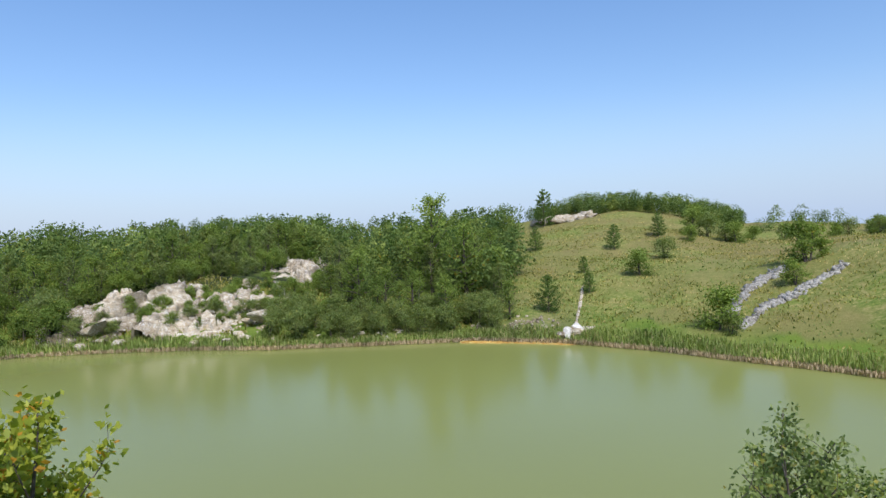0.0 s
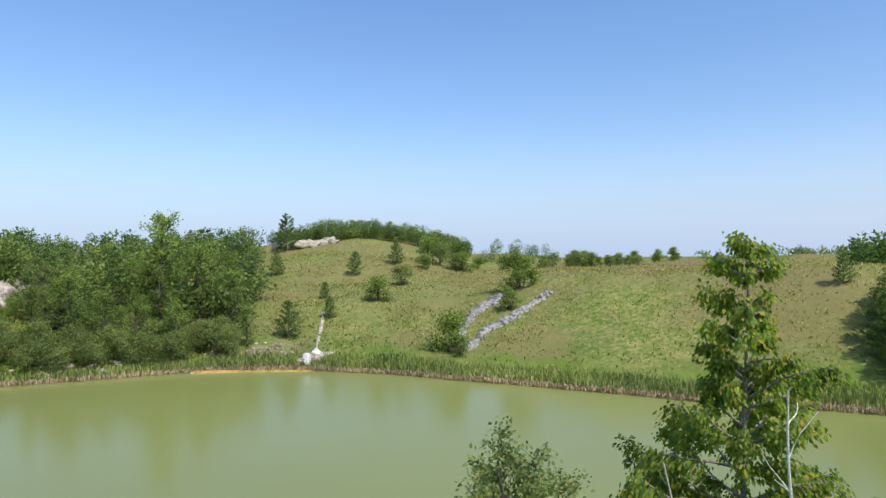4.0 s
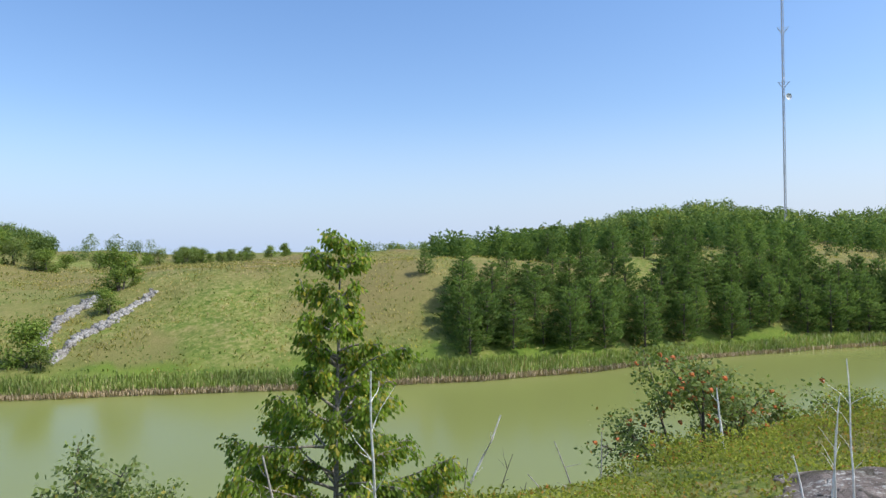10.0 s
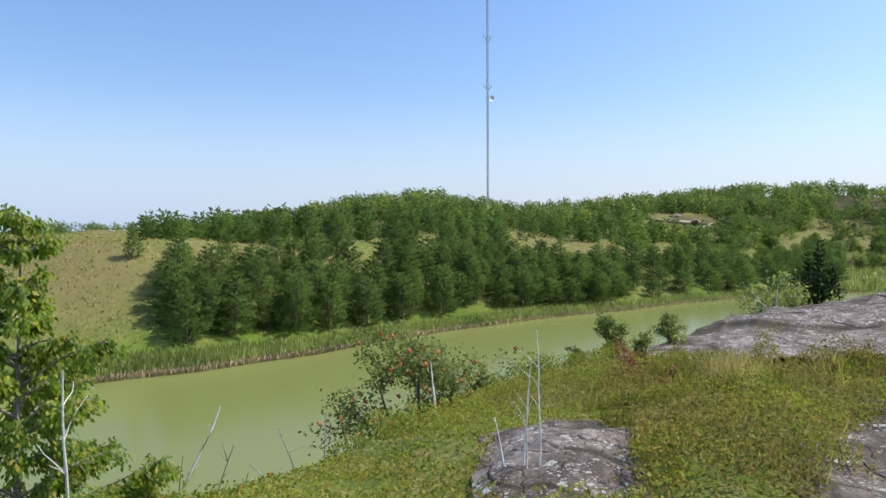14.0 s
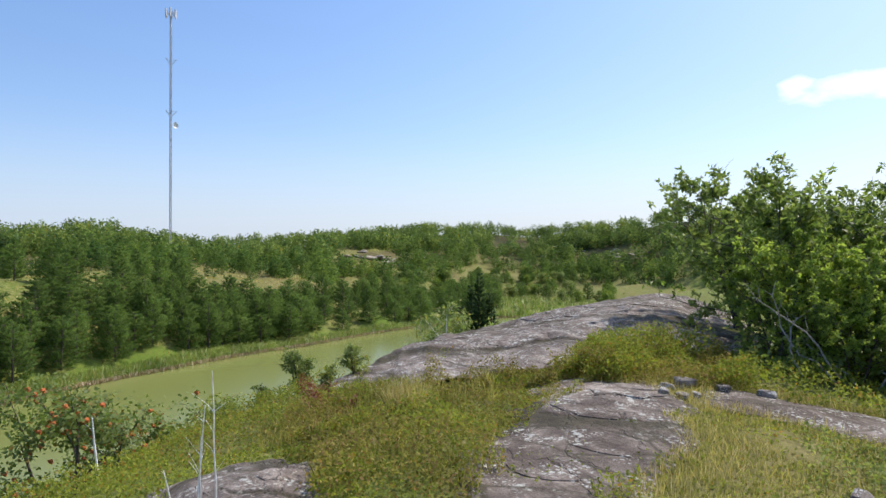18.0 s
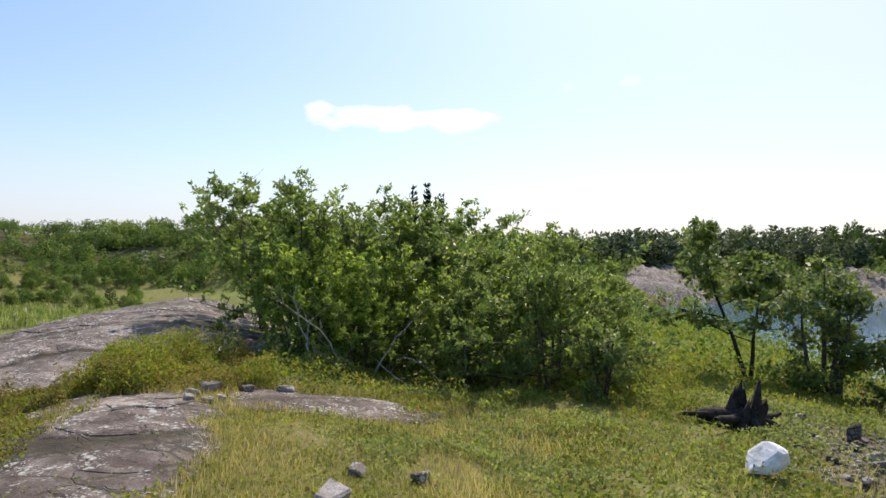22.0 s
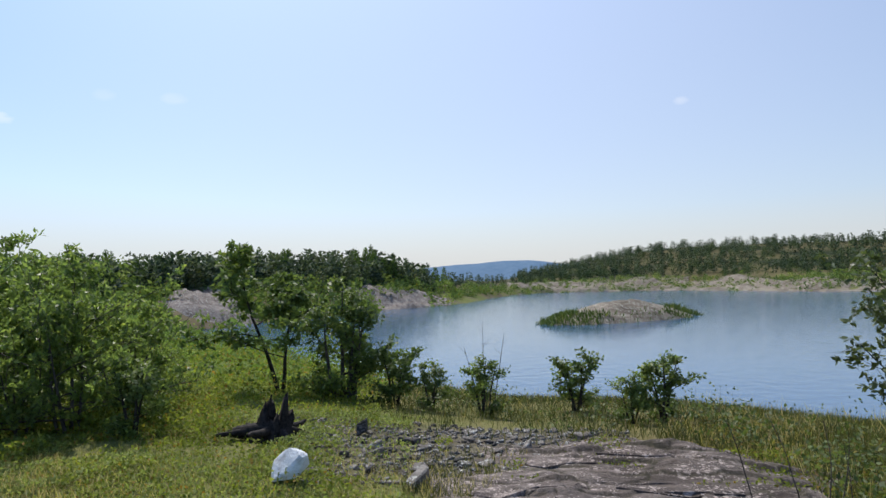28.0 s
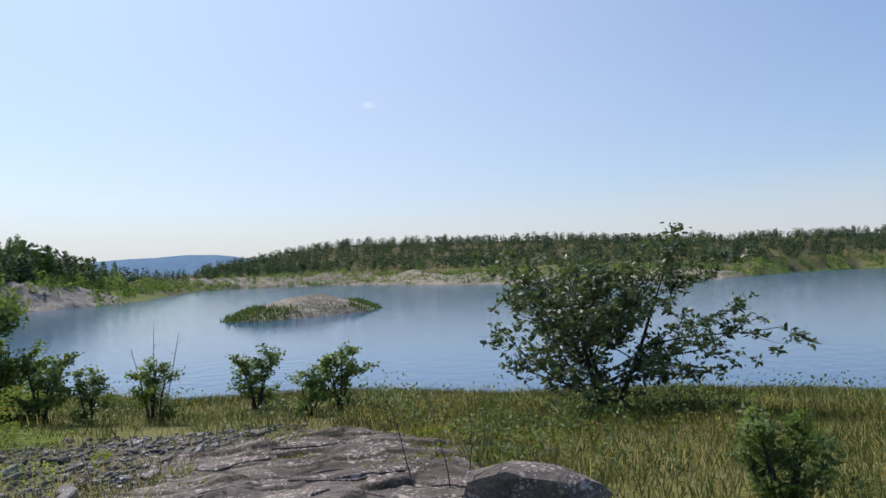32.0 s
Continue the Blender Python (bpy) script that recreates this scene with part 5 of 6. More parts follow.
for centre, spread_ in (((4.6, -7.9), (0.5, 0.35)), ((8.6, -8.0), (1.0, 0.25)), ((6.8, -8.3), (0.6, 0.2))):
    pts, siz = [], []
    for _ in range(46):
        b, e = centre[0] + rng.normal() * spread_[0], centre[1] + rng.normal() * spread_[1]
        d = first_ground(b, min(-7.0, max(-8.7, e)))
        pts.append((d * math.sin(radians(b)), d * math.cos(radians(b))))
        siz.append(rng.uniform(0.1, 0.42))
    scatter_stones("scree", pts, siz, SCREE, "patch of pale scree on the grassy bank", 6)


for i in range(34):
    b, e = ((118 + rng.normal() * 1.0, 1.6 + rng.normal() * 0.3), (122.3 + rng.normal() * 0.9, 0.9 + rng.normal() * 0.3), (101.5 + rng.normal() * 1.2, 0.9 + rng.normal() * 0.15))[i % 3]
    s = rng.uniform(2, 5)
    stone("rock", CREAMS, i, b, first_ground(b, e - 0.5, 190), (s * 1.9, s, s * 0.6), "pale rock cropping out of the wooded hillside", "rocks of the hillside", sink=0.35, category="rock")


# ---- island ----
def build_island():
    nb, nr = 60, 16
    a = np.arange(nb) / nb * 2 * np.pi
    t = np.linspace(0, 1, nr)
    cx, cy, _ = spot(200, 86)
    lx, ly = spot(194.2, 76)[:2]
    rx, ry = spot(205.8, 99)[:2]
    ax = np.array([rx - lx, ry - ly]) / 2
    half = np.linalg.norm(ax)
    ax /= half
    px = np.array([-ax[1], ax[0]])
    u, w = t[None] * np.cos(a)[:, None] * half, t[None] * np.sin(a)[:, None] * 6.5
    mx, my = (lx + rx) / 2, (ly + ry) / 2
    x, y = mx + u * ax[0] + w * px[0], my + u * ax[1] + w * px[1]
    z = -3.9 + 3.0 * (1 - t[None] ** 1.6) + rough_noise(x, y, 3, 4, 44) * 0.5 * (1 - t[None])
    v = np.stack([x, y, z + 0 * a[:, None]], -1).reshape(-1, 3)
    i, j = np.meshgrid(np.arange(nb), np.arange(nr - 1), indexing="ij")
    k = (i + 1) % nb
    f = np.stack([i * nr + j, i * nr + j + 1, k * nr + j + 1, k * nr + j], -1).reshape(-1, 4)
    island = tagged(new("island", mesh_of("island", v, np.ascontiguousarray(f), TAN_ROCK, True)), "small bare rock island in the lake", "island")
    r = np.random.default_rng(8)
    s = Shape()
    for _ in range(3800):
        q = r.uniform(0, 6.28)
        edge = r.uniform(0.62, 1.0)
        if abs(math.cos(q)) < 0.72 and not (abs(math.cos(q) - 0.35) < 0.12 and r.uniform() < 0.7) and r.uniform() < 0.9:
            continue
        p = np.array([mx, my]) + ax * math.cos(q) * edge * half + px * math.sin(q) * edge * 6.5
        zz = -3.9 + 2.7 * (1 - edge ** 1.6)
        s.leaves([[p[0], p[1], zz + r.uniform(0, 0.3)]], r.uniform(0.4, 0.9), 0.14, r, 0.1, np.array([[0, 0, 1.0]]))
    part("shrub", s.mesh("shrub", LEAF_WEED), island, "green fringe of reeds and low shrubs")


build_island()


# ---- trees and shrubs: the models ----
PINES = Kind([conifer("pine", 100 + i, 6.0, 2.1 + 0.3 * (i % 2), 3200, 0.33, BARK, NEEDLE, 9, 0.05, 0.02, 0.58, 0.28) for i in range(5)],
             "young dense green pine on the far bank", "pine", "young pines")
SPRUCES = Kind([conifer("spruce", 120 + i, 5.0, 0.95, 4200, 0.19, BARK_DARK, NEEDLE_DARK, 24, 0.18, 0.03, 1.0, 0.34) for i in range(2)],
               "slim dark spruce with a pointed top", "spruce", "spruces")
WOODS = Kind([broadleaf("tree", 140 + i, 7.0, 2.1 + 0.35 * (i % 3), 3000, 0.20, BARK, LEAF_WOOD if i % 3 else LEAF_SHRUB, limbs=20, twigs=4, clump=0.11, clear=0.06) for i in range(5)],
             "green broadleaf tree in mixed young woodland", "tree", "woodland trees")
BUSHES = Kind([broadleaf("bush", 160 + i, 3.2, 1.5, 2600, 0.17, BARK, LEAF_SHRUB if i == 1 else LEAF_WOOD, stems=3, clear=0.04, limbs=15, twigs=3, clump=0.22) for i in range(3)],
              "rounded green bush on the grassy slope", "bush", "bushes on the slope")
OAKS = Kind([broadleaf("oak", 180 + i, 2.5, 1.9, 9500, 0.088, BARK, (LEAF_OAK, LEAF_OAK, LEAF_BRIGHT)[i], stems=4, clear=0.2, limbs=34, twigs=7, clump=0.03, rosettes=900, girth=0.020, lift=0.12) for i in range(3)],
            "bushy green oak at the edge of the clearing", "oak", "oaks of the thicket")

# ---- far woods, too thick to count ----
def woods(places, models, seed):
    vs, fs, ns, tint, n = [], [], [], [], 0
    r = np.random.default_rng(seed)
    for x, y, z, s in places:
        co, fa, nm = models[r.integers(len(models))]
        a = r.uniform(0, 6.28)
        rot = np.array([[math.cos(a), -math.sin(a), 0], [math.sin(a), math.cos(a), 0], [0, 0, 1]])
        w = s * r.uniform(0.8, 1.2)
        v = co @ rot.T * np.array([w, w, s]) + np.array([x, y, z])
        vs.append(v)
        fs.append(fa + n)
        ns.append(nm @ rot.T)
        tint.append(np.full(len(v), np.clip(r.normal(0.5, 0.24), 0, 1)))
        n += len(v)
    return np.concatenate(vs), np.concatenate(fs), np.concatenate(ns), np.concatenate(tint)


def round_tree(seed, spread, count, leaf, lobes=11):
    """A broadleaf crown one metre tall: leaves on the skins of overlapping lobes."""
    r = np.random.default_rng(seed)
    s = Shape()
    t = (np.arange(lobes) + r.uniform(0, 1, lobes)) / lobes
    prof = np.sin(np.pi * (0.14 + 0.80 * t)) ** 0.7
    a = np.arange(lobes) * 2.4 + r.uniform(-0.6, 0.6, lobes)
    rad = spread * prof * r.uniform(0.25, 0.75, lobes)
    size = spread * (0.26 + 0.30 * prof) * r.uniform(0.75, 1.25, lobes)
    hub = np.stack([rad * np.cos(a), rad * np.sin(a), 0.12 + 0.80 * t - size * 0.3], 1)
    pick = r.choice(lobes, count, p=size ** 2 / (size ** 2).sum())
    way = r.normal(size=(count, 3)) + np.array([0, 0, 0.35])
    way /= np.linalg.norm(way, axis=1, keepdims=True)
    pos = hub[pick] + way * size[pick][:, None] * r.uniform(0.55, 1.08, (count, 1)) * np.array([1, 1, 0.85])
    pos[:, 2] = np.clip(pos[:, 2], 0.01, 1.05)
    out = way + (hub[pick] - np.array([0, 0, 0.4])) * np.array([1.0, 1.0, 0.5])
    s.leaves(pos, leaf, leaf * 0.62, r, 0.3, None, out, 0.7)
    return np.concatenate(s.v), np.concatenate(s.f), np.concatenate(s.lit)


def pointed_tree(seed, spread, count, tuft, taper=0.75, tiers=9, ragged=0.25):
    """A conifer one metre tall: needle tufts on tiers of boughs that turn up at their ends."""
    r = np.random.default_rng(seed)
    s = Shape()
    boughs = tiers * 6
    g = (np.arange(boughs) // 6 + r.uniform(-0.25, 0.25, boughs)) / tiers
    g = np.clip(g, 0, 0.98)
    a = r.uniform(0, 6.283, boughs)
    reach = spread * ((1 - g) ** taper * (0.7 + 0.3 * np.minimum(1, g * 5))) * (1 - ragged * r.uniform(0, 2, boughs)) + 0.02
    pick = r.choice(boughs, count, p=reach / reach.sum())
    q = r.uniform(0.1, 1, count) ** 0.7
    way = np.stack([np.cos(a[pick]), np.sin(a[pick]), 0.25 + 0 * q], 1)
    pos = np.stack([np.cos(a[pick]) * reach[pick] * q, np.sin(a[pick]) * reach[pick] * q, 0.03 + 0.93 * g[pick] + reach[pick] * (0.35 * q * q - 0.12)], 1)
    pos = pos + r.normal(size=(count, 3)) * reach[pick][:, None] * np.array([0.16, 0.16, 0.09])
    pos[:, 2] = np.maximum(pos[:, 2], 0.01)
    out = np.stack([pos[:, 0] / spread, pos[:, 1] / spread, 0.25 + 0.5 * q], 1)
    s.leaves(pos, tuft, tuft * 0.42, r, 0.25, way + np.array([0, 0, 0.3]), out + r.normal(size=(count, 3)) * 0.2, 0.65)
    return np.concatenate(s.v), np.concatenate(s.f), np.concatenate(s.lit)


NEAR_BROAD = [round_tree(i, (0.30, 0.42, 0.36, 0.24, 0.46, 0.38)[i % 6], 300, 0.075, 13) for i in range(8)]
FAR_BROAD = [round_tree(40 + i, (0.38, 0.46, 0.32, 0.42)[i % 4], 130, 0.115, 9) for i in range(6)]
LOW_SCRUB = [round_tree(80 + i, 0.75, 46, 0.24, 6) for i in range(4)]
NEAR_PINE = [pointed_tree(20 + i, 0.34 + 0.03 * (i % 3), 300, 0.105, 0.65, 8, 0.2) for i in range(6)]
FAR_PINE = [pointed_tree(60 + i, 0.22 + 0.04 * (i % 3), 120, 0.15, 0.6, 7, 0.32) for i in range(8)]


# open ground in the woods: bearings and heights over the horizon
CLEARINGS = ((118.5, 124.5, 0.0, 1.1), (97.5, 103.5, -0.6, 0.7), (98, 104, -2.8, -1.5), (69, 71, -2.6, -0.8), (71.5, 76, -4.6, -1.2), (78, 80.5, -3.6, -0.4), (85.8, 87.6, -3.4, -0.3), (112, 122, -3.0, -1.9),
             (163.2, 167, -3.2, -0.4), (179.5, 184, -2.8, -1.0))


def cleared(b, d, z):
    e = math.degrees(math.atan2(z - 1.6, d))
    return any(w0 < b < w1 and e0 < e < e1 for w0, w1, e0, e1 in CLEARINGS)


def grow_woods(name, regions, models, material, label, seed):
    r = np.random.default_rng(seed)
    out = []
    for b0, b1, f0, f1, count, lo, hi in regions:
        k = 0
        while k < count:
            b, t = r.uniform(b0, b1), r.uniform(0, 1)
            (mr, mz), (cr, cz) = at_bearing(MID, b), at_bearing(CREST, b)
            d = float(mr + (cr - mr) * (f0 + (f1 - f0) * t))
            x, y, z = spot(b, d)
            k += 1
            if value_noise(x / 18.0, y / 18.0, 77) < (-0.22 if b < 150 else -0.42):
                continue
            if cleared(b, d, z):
                continue
            out.append((x, y, z - 0.3, r.uniform(lo, hi)))
    v, f, nm, tint = woods(out, models, seed)
    me = mesh_of(name, v, f, material)
    me.attributes.new("tree", "FLOAT", "POINT").data.foreach_set("value", tint.astype(np.float32))
    shade_round(me, nm)
    tagged(new(name, me), label, "woodland", kind="stuff")


grow_woods("woodland", [(-36, -21, 0.05, 1.1, 240, 5, 9), (-21, -9, 0.3, 1.1, 180, 5, 9), (-9, 8, -0.1, 1.1, 240, 4, 8), (27, 34, 0.6, 1.0, 22, 3, 5), (9, 13, 0.92, 1.1, 60, 2.2, 4.8), (13, 26, 0.88, 1.1, 200, 2.6, 5.2)],
           NEAR_BROAD, LEAF_FOREST, "mixed green woodland covering the far bank", 31)
grow_woods("hill_woodland", [(34, 48, 0.75, 0.98, 24, 2.5, 4.5), (48, 64, 0.75, 1.1, 130, 2.5, 5), (64, 96, 0.45, 1.1, 620, 4, 7), (96, 124, 0.45, 1.1, 760, 4.5, 8.5), (96, 124, 0.02, 0.3, 60, 3, 5), (122, 160, 0.1, 1.1, 560, 4.5, 8)],
           FAR_BROAD, LEAF_FOREST, "mixed green woodland covering the far hills", 35)
grow_woods("pinewood", [(-36, 4, 0.1, 1.1, 70, 6, 9), (56, 66, 0.02, 0.8, 190, 3.5, 5.5), (62, 98, 0.05, 0.75, 420, 3.8, 6), (96, 122, 0.02, 0.7, 560, 4, 7), (120, 134, 0.02, 0.8, 190, 4, 7)],
           NEAR_PINE, NEEDLE_WOOD, "green pine wood on the far hills", 32)
grow_woods("dark_pinewood", [(156, 184, 0.1, 1.1, 430, 4.5, 8.5), (184, 192, 0.1, 1.0, 50, 3, 5.5), (192, 252, 0.1, 1.1, 1400, 4.5, 7.5)], FAR_PINE, NEEDLE_HAZED, "pine wood beyond the blue lake, coloured as backlit and hazy", 33)
grow_woods("dark_woodland", [(192, 252, 0.08, 1.1, 700, 3.5, 6), (192, 252, 0.02, 0.12, 150, 2.5, 5)], FAR_BROAD, LEAF_HAZED, "mixed woodland beyond the blue lake, coloured as backlit and hazy", 34)
grow_woods("shore_scrub", [(186, 252, -0.25, 0.02, 1700, 0.8, 3.2), (156, 186, -0.5, 0.6, 520, 1.2, 3.8)], LOW_SCRUB, LEAF_FOREST, "low green scrub on the rocky shore of the lake", 36)

# ---- pines on the bank across the green water ----
r = np.random.default_rng(41)
count, rooted = 0, np.zeros((0, 2))
for b0, b1, t0, t1, wanted, apart in ((54, 66, 0.0, 0.95, 66, 2.4), (64, 97, 0.0, 0.72, 190, 2.4), (64, 97, 0.72, 1.05, 20, 3.8), (96, 112, 0.0, 0.8, 90, 3.6), (110, 122, 0.45, 1.2, 40, 4.5)):
    done = 0
    for _ in range(wanted * 14):
        b, t = r.uniform(b0, b1), r.uniform(t0, t1)
        (fr,), (mr, mz) = at_bearing(FAR_SHORE, b), at_bearing(MID, b)
        d = float(fr + 5 + (mr - fr - 5) * t)
        x, y, z = spot(b, d)
        if done >= wanted or cleared(b, d, z) or b < 58.8 - 3.4 * t or (t > 0.55 and rough_noise(x, y, 26, 4, 23) > 0.06) or (len(rooted) and np.min(np.hypot(rooted[:, 0] - x, rooted[:, 1] - y)) < apart):
            continue
        rooted = np.vstack([rooted, (x, y)])
        PINES.plant(count, put(None, b, d, (w := r.uniform(0.85, 1.3), w, r.uniform(0.55, 1.0)), r.uniform(0, 360)))
        count += 1
        done += 1

# ---- single trees and bushes on the grassy hill ----
for i, (b, e, tall) in enumerate(((18.0, -4.0, 4.2), (20.1, -2.6, 3.6), (30.5, -3.0, 5.6), (24.0, -8.6, 5.0), (24.9, -8.8, 2.4), (22.0, -0.9, 3.0), (25.6, -1.4, 4.2), (24.8, -1.2, 3.6), (29.6, -4.6, 3.2), (26.6, -0.9, 3.6), (23.4, -0.6, 5), (22.4, -0.3, 6), (31.5, -2.6, 2.6))):
    BUSHES.plant(i, put(None, b, first_ground(b, e), (tall / 2.9, tall / 2.9, tall / 3.4), i * 50.0, 0.25))
for i, (b, e, tall) in enumerate(((9.4, -1.3, 4.5), (16.0, -1.2, 4.2), (6.2, -0.5, 4.6), (10.3, -7.0, 4.6), (13.8, -5.5, 3.0), (19.6, -0.5, 4.5), (13.4, -3.2, 2.5), (10.2, 0.9, 8.4), (55.2, -2.6, 3.2))):
    PINES.plant(i + 300, put(None, b, first_ground(b, e), tall / 6.0, i * 70.0), "small pine standing alone on the grassy hill")
r = np.random.default_rng(47)
for i in range(46):
    b = r.uniform(28.5, 44)
    BUSHES.plant(i, put(None, b, first_ground(b, float(np.interp(b, (28, 34, 44), (-1.15, -0.75, -0.35))) + r.normal() * 0.12), r.uniform(0.6, 1.15), r.uniform(0, 360), 0.25), "green bush of the hedge along the hilltop")
r = np.random.default_rng(43)
for i in range(110):
    b = r.uniform(-36, 7)
    (fr,) = at_bearing(FAR_SHORE, b)
    d = float(fr) + 6 + r.uniform(0, 1) * 30 if b > -9 else first_ground(b, float(np.interp(b, (-30, -24, -19, -11), (-5.3, -4.2, -2.7, -1.4)))) + 3 + r.uniform(0, 14)
    WOODS.plant(i, put(None, b, d, r.uniform(0.6, 1.15), r.uniform(0, 360)))
WOODS.plant(111, put(None, 0.0, 96, 1.9, 20), "tall dark green tree standing above the wood")
WOODS.plant(112, put(None, 3.2, 92, 1.4, 80))
for i in range(44):
    b = r.uniform(-30, -10)
    BUSHES.plant(i, put(None, b, first_ground(b, float(np.interp(b, (-30, -24, -19, -11), (-5.3, -4.2, -2.7, -1.4)))) + r.uniform(1, 6), r.uniform(0.7, 1.3), r.uniform(0, 360), 0.2), "green bush at the foot of the wood")
for i in range(26):
    b = r.uniform(-36, -29)
    (fr,) = at_bearing(FAR_SHORE, b)
    BUSHES.plant(i, put(None, b, float(fr) + r.uniform(3, 14), r.uniform(0.7, 1.4), r.uniform(0, 360), 0.2), "green bush at the foot of the wood")
for i in range(64):
    b = r.uniform(-14, 6)
    (fr,) = at_bearing(FAR_SHORE, b)
    BUSHES.plant(3 * i + 1, put(None, b, float(fr) + r.uniform(3, 10), r.uniform(0.6, 1.2), r.uniform(0, 360)), "bright yellow-green bush at the foot of the wood")
for i in range(46):
    b = r.uniform(157, 186)
    (mr, mz), (cr, cz) = at_bearing(MID, b), at_bearing(CREST, b)
    d = float(mr + (cr - mr) * r.uniform(0.3, 1.05))
    if not cleared(b, d, spot(b, d)[2]):
        PINES.plant(i, put(None, b, d, (0.75, 0.75, r.uniform(0.8, 1.4)), r.uniform(0, 360)), "dark pine on the rocky headland")
for i in range(30):
    b = r.uniform(157, 187)
    (fr,) = at_bearing(FAR_SHORE, b)
    d = float(fr) + r.uniform(0.5, 9)
    if not (162.5 < b < 168 or b > 177):
        BUSHES.plant(i, put(None, b, d, r.uniform(0.5, 1.0), r.uniform(0, 360), 0.2), "dark green bush on the headland's shore")
for i in range(56):
    b = r.uniform(100, 122)
    (fr,), (mr, mz) = at_bearing(FAR_SHORE, b), at_bearing(MID, b)
    BUSHES.plant(i, put(None, b, float(fr) + 14 + (mr - fr) * r.uniform(0.1, 1.3), r.uniform(0.7, 1.5), r.uniform(0, 360), 0.2), "green bush scattered over the dry valley meadow")

for i in range(110):
    b = r.uniform(-30, -9)
    BUSHES.plant(i, put(None, b, first_ground(b, r.uniform(-7.1, -5.4) + r.uniform(0, 1) * max(0, b + 26) * 0.24), r.uniform(0.25, 0.8), i * 33.0, 0.2), "low green bush among the white rocks")

# ---- near trees ----
OAK_SPOTS = ((131.8, 14.2, 3.55, 0), (134.4, 12.8, 3.5, 1), (137.0, 13.4, 3.2, 0), (140.3, 12.4, 3.4, 1), (143.5, 13.6, 3.5, 0), (147.5, 12.4, 3.3, 1), (151.5, 11.2, 2.8, 0),
             (156.2, 9.4, 2.55, 1), (159.6, 10.2, 1.9, 0), (162.2, 11, 1.3, 1), (142, 11, 2.3, 2), (136.4, 10.9, 2.3, 2), (148.5, 10.4, 2.0, 0), (134.2, 11.0, 1.9, 2), (153.2, 9.6, 1.9, 1), (139.5, 10.2, 1.5, 2))
for b, d, s, i in OAK_SPOTS:
    OAKS.plant(i, put(None, b, d, s / 3.1, b * 7.0, 0.05), "bright yellow-green young oak in the thicket" if i == 2 else "")
for i, (b, d, s) in enumerate(((144.2, 16.5, (0.5, 0.5, 0.8)), (145.4, 16.8, (0.52, 0.52, 0.83)), (146.6, 16.2, (0.46, 0.46, 0.77)))):
    SPRUCES.plant(i, put(None, b, d, s, i * 40.0))

left_shrub = broadleaf("shrub", 201, 1.7, 0.75, 9500, 0.055, BARK, LEAF_AUTUMN, stems=5, clear=0.1, limbs=36, twigs=6, clump=0.08, slim=-0.2, rounded=0.3)
stand(left_shrub, -34.3, 6.0, 0.52, 0.8)
tagged(left_shrub, "leafy shrub turning yellow and orange below the edge", "shrub")
birch = broadleaf("birch_shrub", 212, 2.0, 0.95, 9500, 0.056, BARK, LEAF_SHRUB, stems=6, clear=0.12, limbs=42, twigs=6, clump=0.06, slim=-0.3, rounded=0.3)
stand(birch, 29.3, 7.4, -0.40, 1.0)
tagged(birch, "round-topped small birch with grey-green leaves", "birch")
near_tree = drooping("birch_tree", 203, 4.9, 1.75, 46000, 0.066, BARK_GREY, LEAF_CEDAR, 112)
stand(near_tree, 47.0, 9.0, 1.75, 1.95)
tagged(near_tree, "conical tree with drooping leaves turning yellow at the tips", "tree")
rowan = broadleaf("rowan", 204, 2.3, 1.8, 10500, 0.058, BARK, LEAF_ROWAN, stems=5, clear=0.15, limbs=26, twigs=6, clump=0.06)
stand(rowan, 78.3, 11.5, -0.15, 1.95)
tagged(rowan, "rowan shrub with clusters of orange-red berries", "rowan")
lone = broadleaf("oak", 205, 2.5, 1.25, 4200, 0.10, BARK_DARK, LEAF_SMALL, stems=2, clear=0.4, limbs=14, twigs=6, clump=0.07, girth=0.022, rosettes=420)
stand(lone, 171.6, 12.5, 2.42, 1.45)
tagged(lone, "open-crowned small oak with a forked dark trunk", "oak")
thick = broadleaf("willow_bush", 206, 1.75, 0.62, 6500, 0.06, BARK, LEAF_SMALL, stems=6, clear=0.05, limbs=36, twigs=5, clump=0.09)
stand(thick, 177.0, 12.0, 1.75, 0.8)
tagged(thick, "dense upright green bush beside the gravel", "bush")
right_tree = broadleaf("oak", 207, 2.3, 2.0, 15000, 0.085, BARK_DARK, LEAF_GLOSSY, stems=4, clear=0.10, limbs=34, twigs=8, clump=0.05, girth=0.026, rosettes=1700)
stand(right_tree, 227.0, 10.6, 2.08, 2.0)
tagged(right_tree, "spreading oak with dark branches and glossy leaves", "oak")
SMALL = Kind([broadleaf("sapling", 220 + i, 1.05, 0.40, 2000, 0.056, BARK_DARK, LEAF_SMALL, stems=4, clear=0.06, limbs=20, twigs=4, clump=0.10) for i in range(3)],
             "small leafy sapling in the grass", "sapling", "saplings")
for i, (b, d, s) in enumerate(((181.3, 11.2, 1.0), (184.5, 10.9, 0.72), (188.9, 10.8, 0.85), (196.9, 12.0, 0.98), (203.9, 10.4, 0.92), (201.4, 10.3, 0.68), (240, 5.2, 0.68), (238, 5.6, 0.42), (88.7, 11.4, 0.75),
                               (95, 11, 0.65), (92, 11.3, 0.5), (99.8, 10.9, 0.5), (97.5, 11.2, 0.4), (160.6, 8.6, 0.8))):
    SMALL.plant(i, put(None, b, d, (s * 1.3, s * 1.3, s * 1.1), i * 61.0))
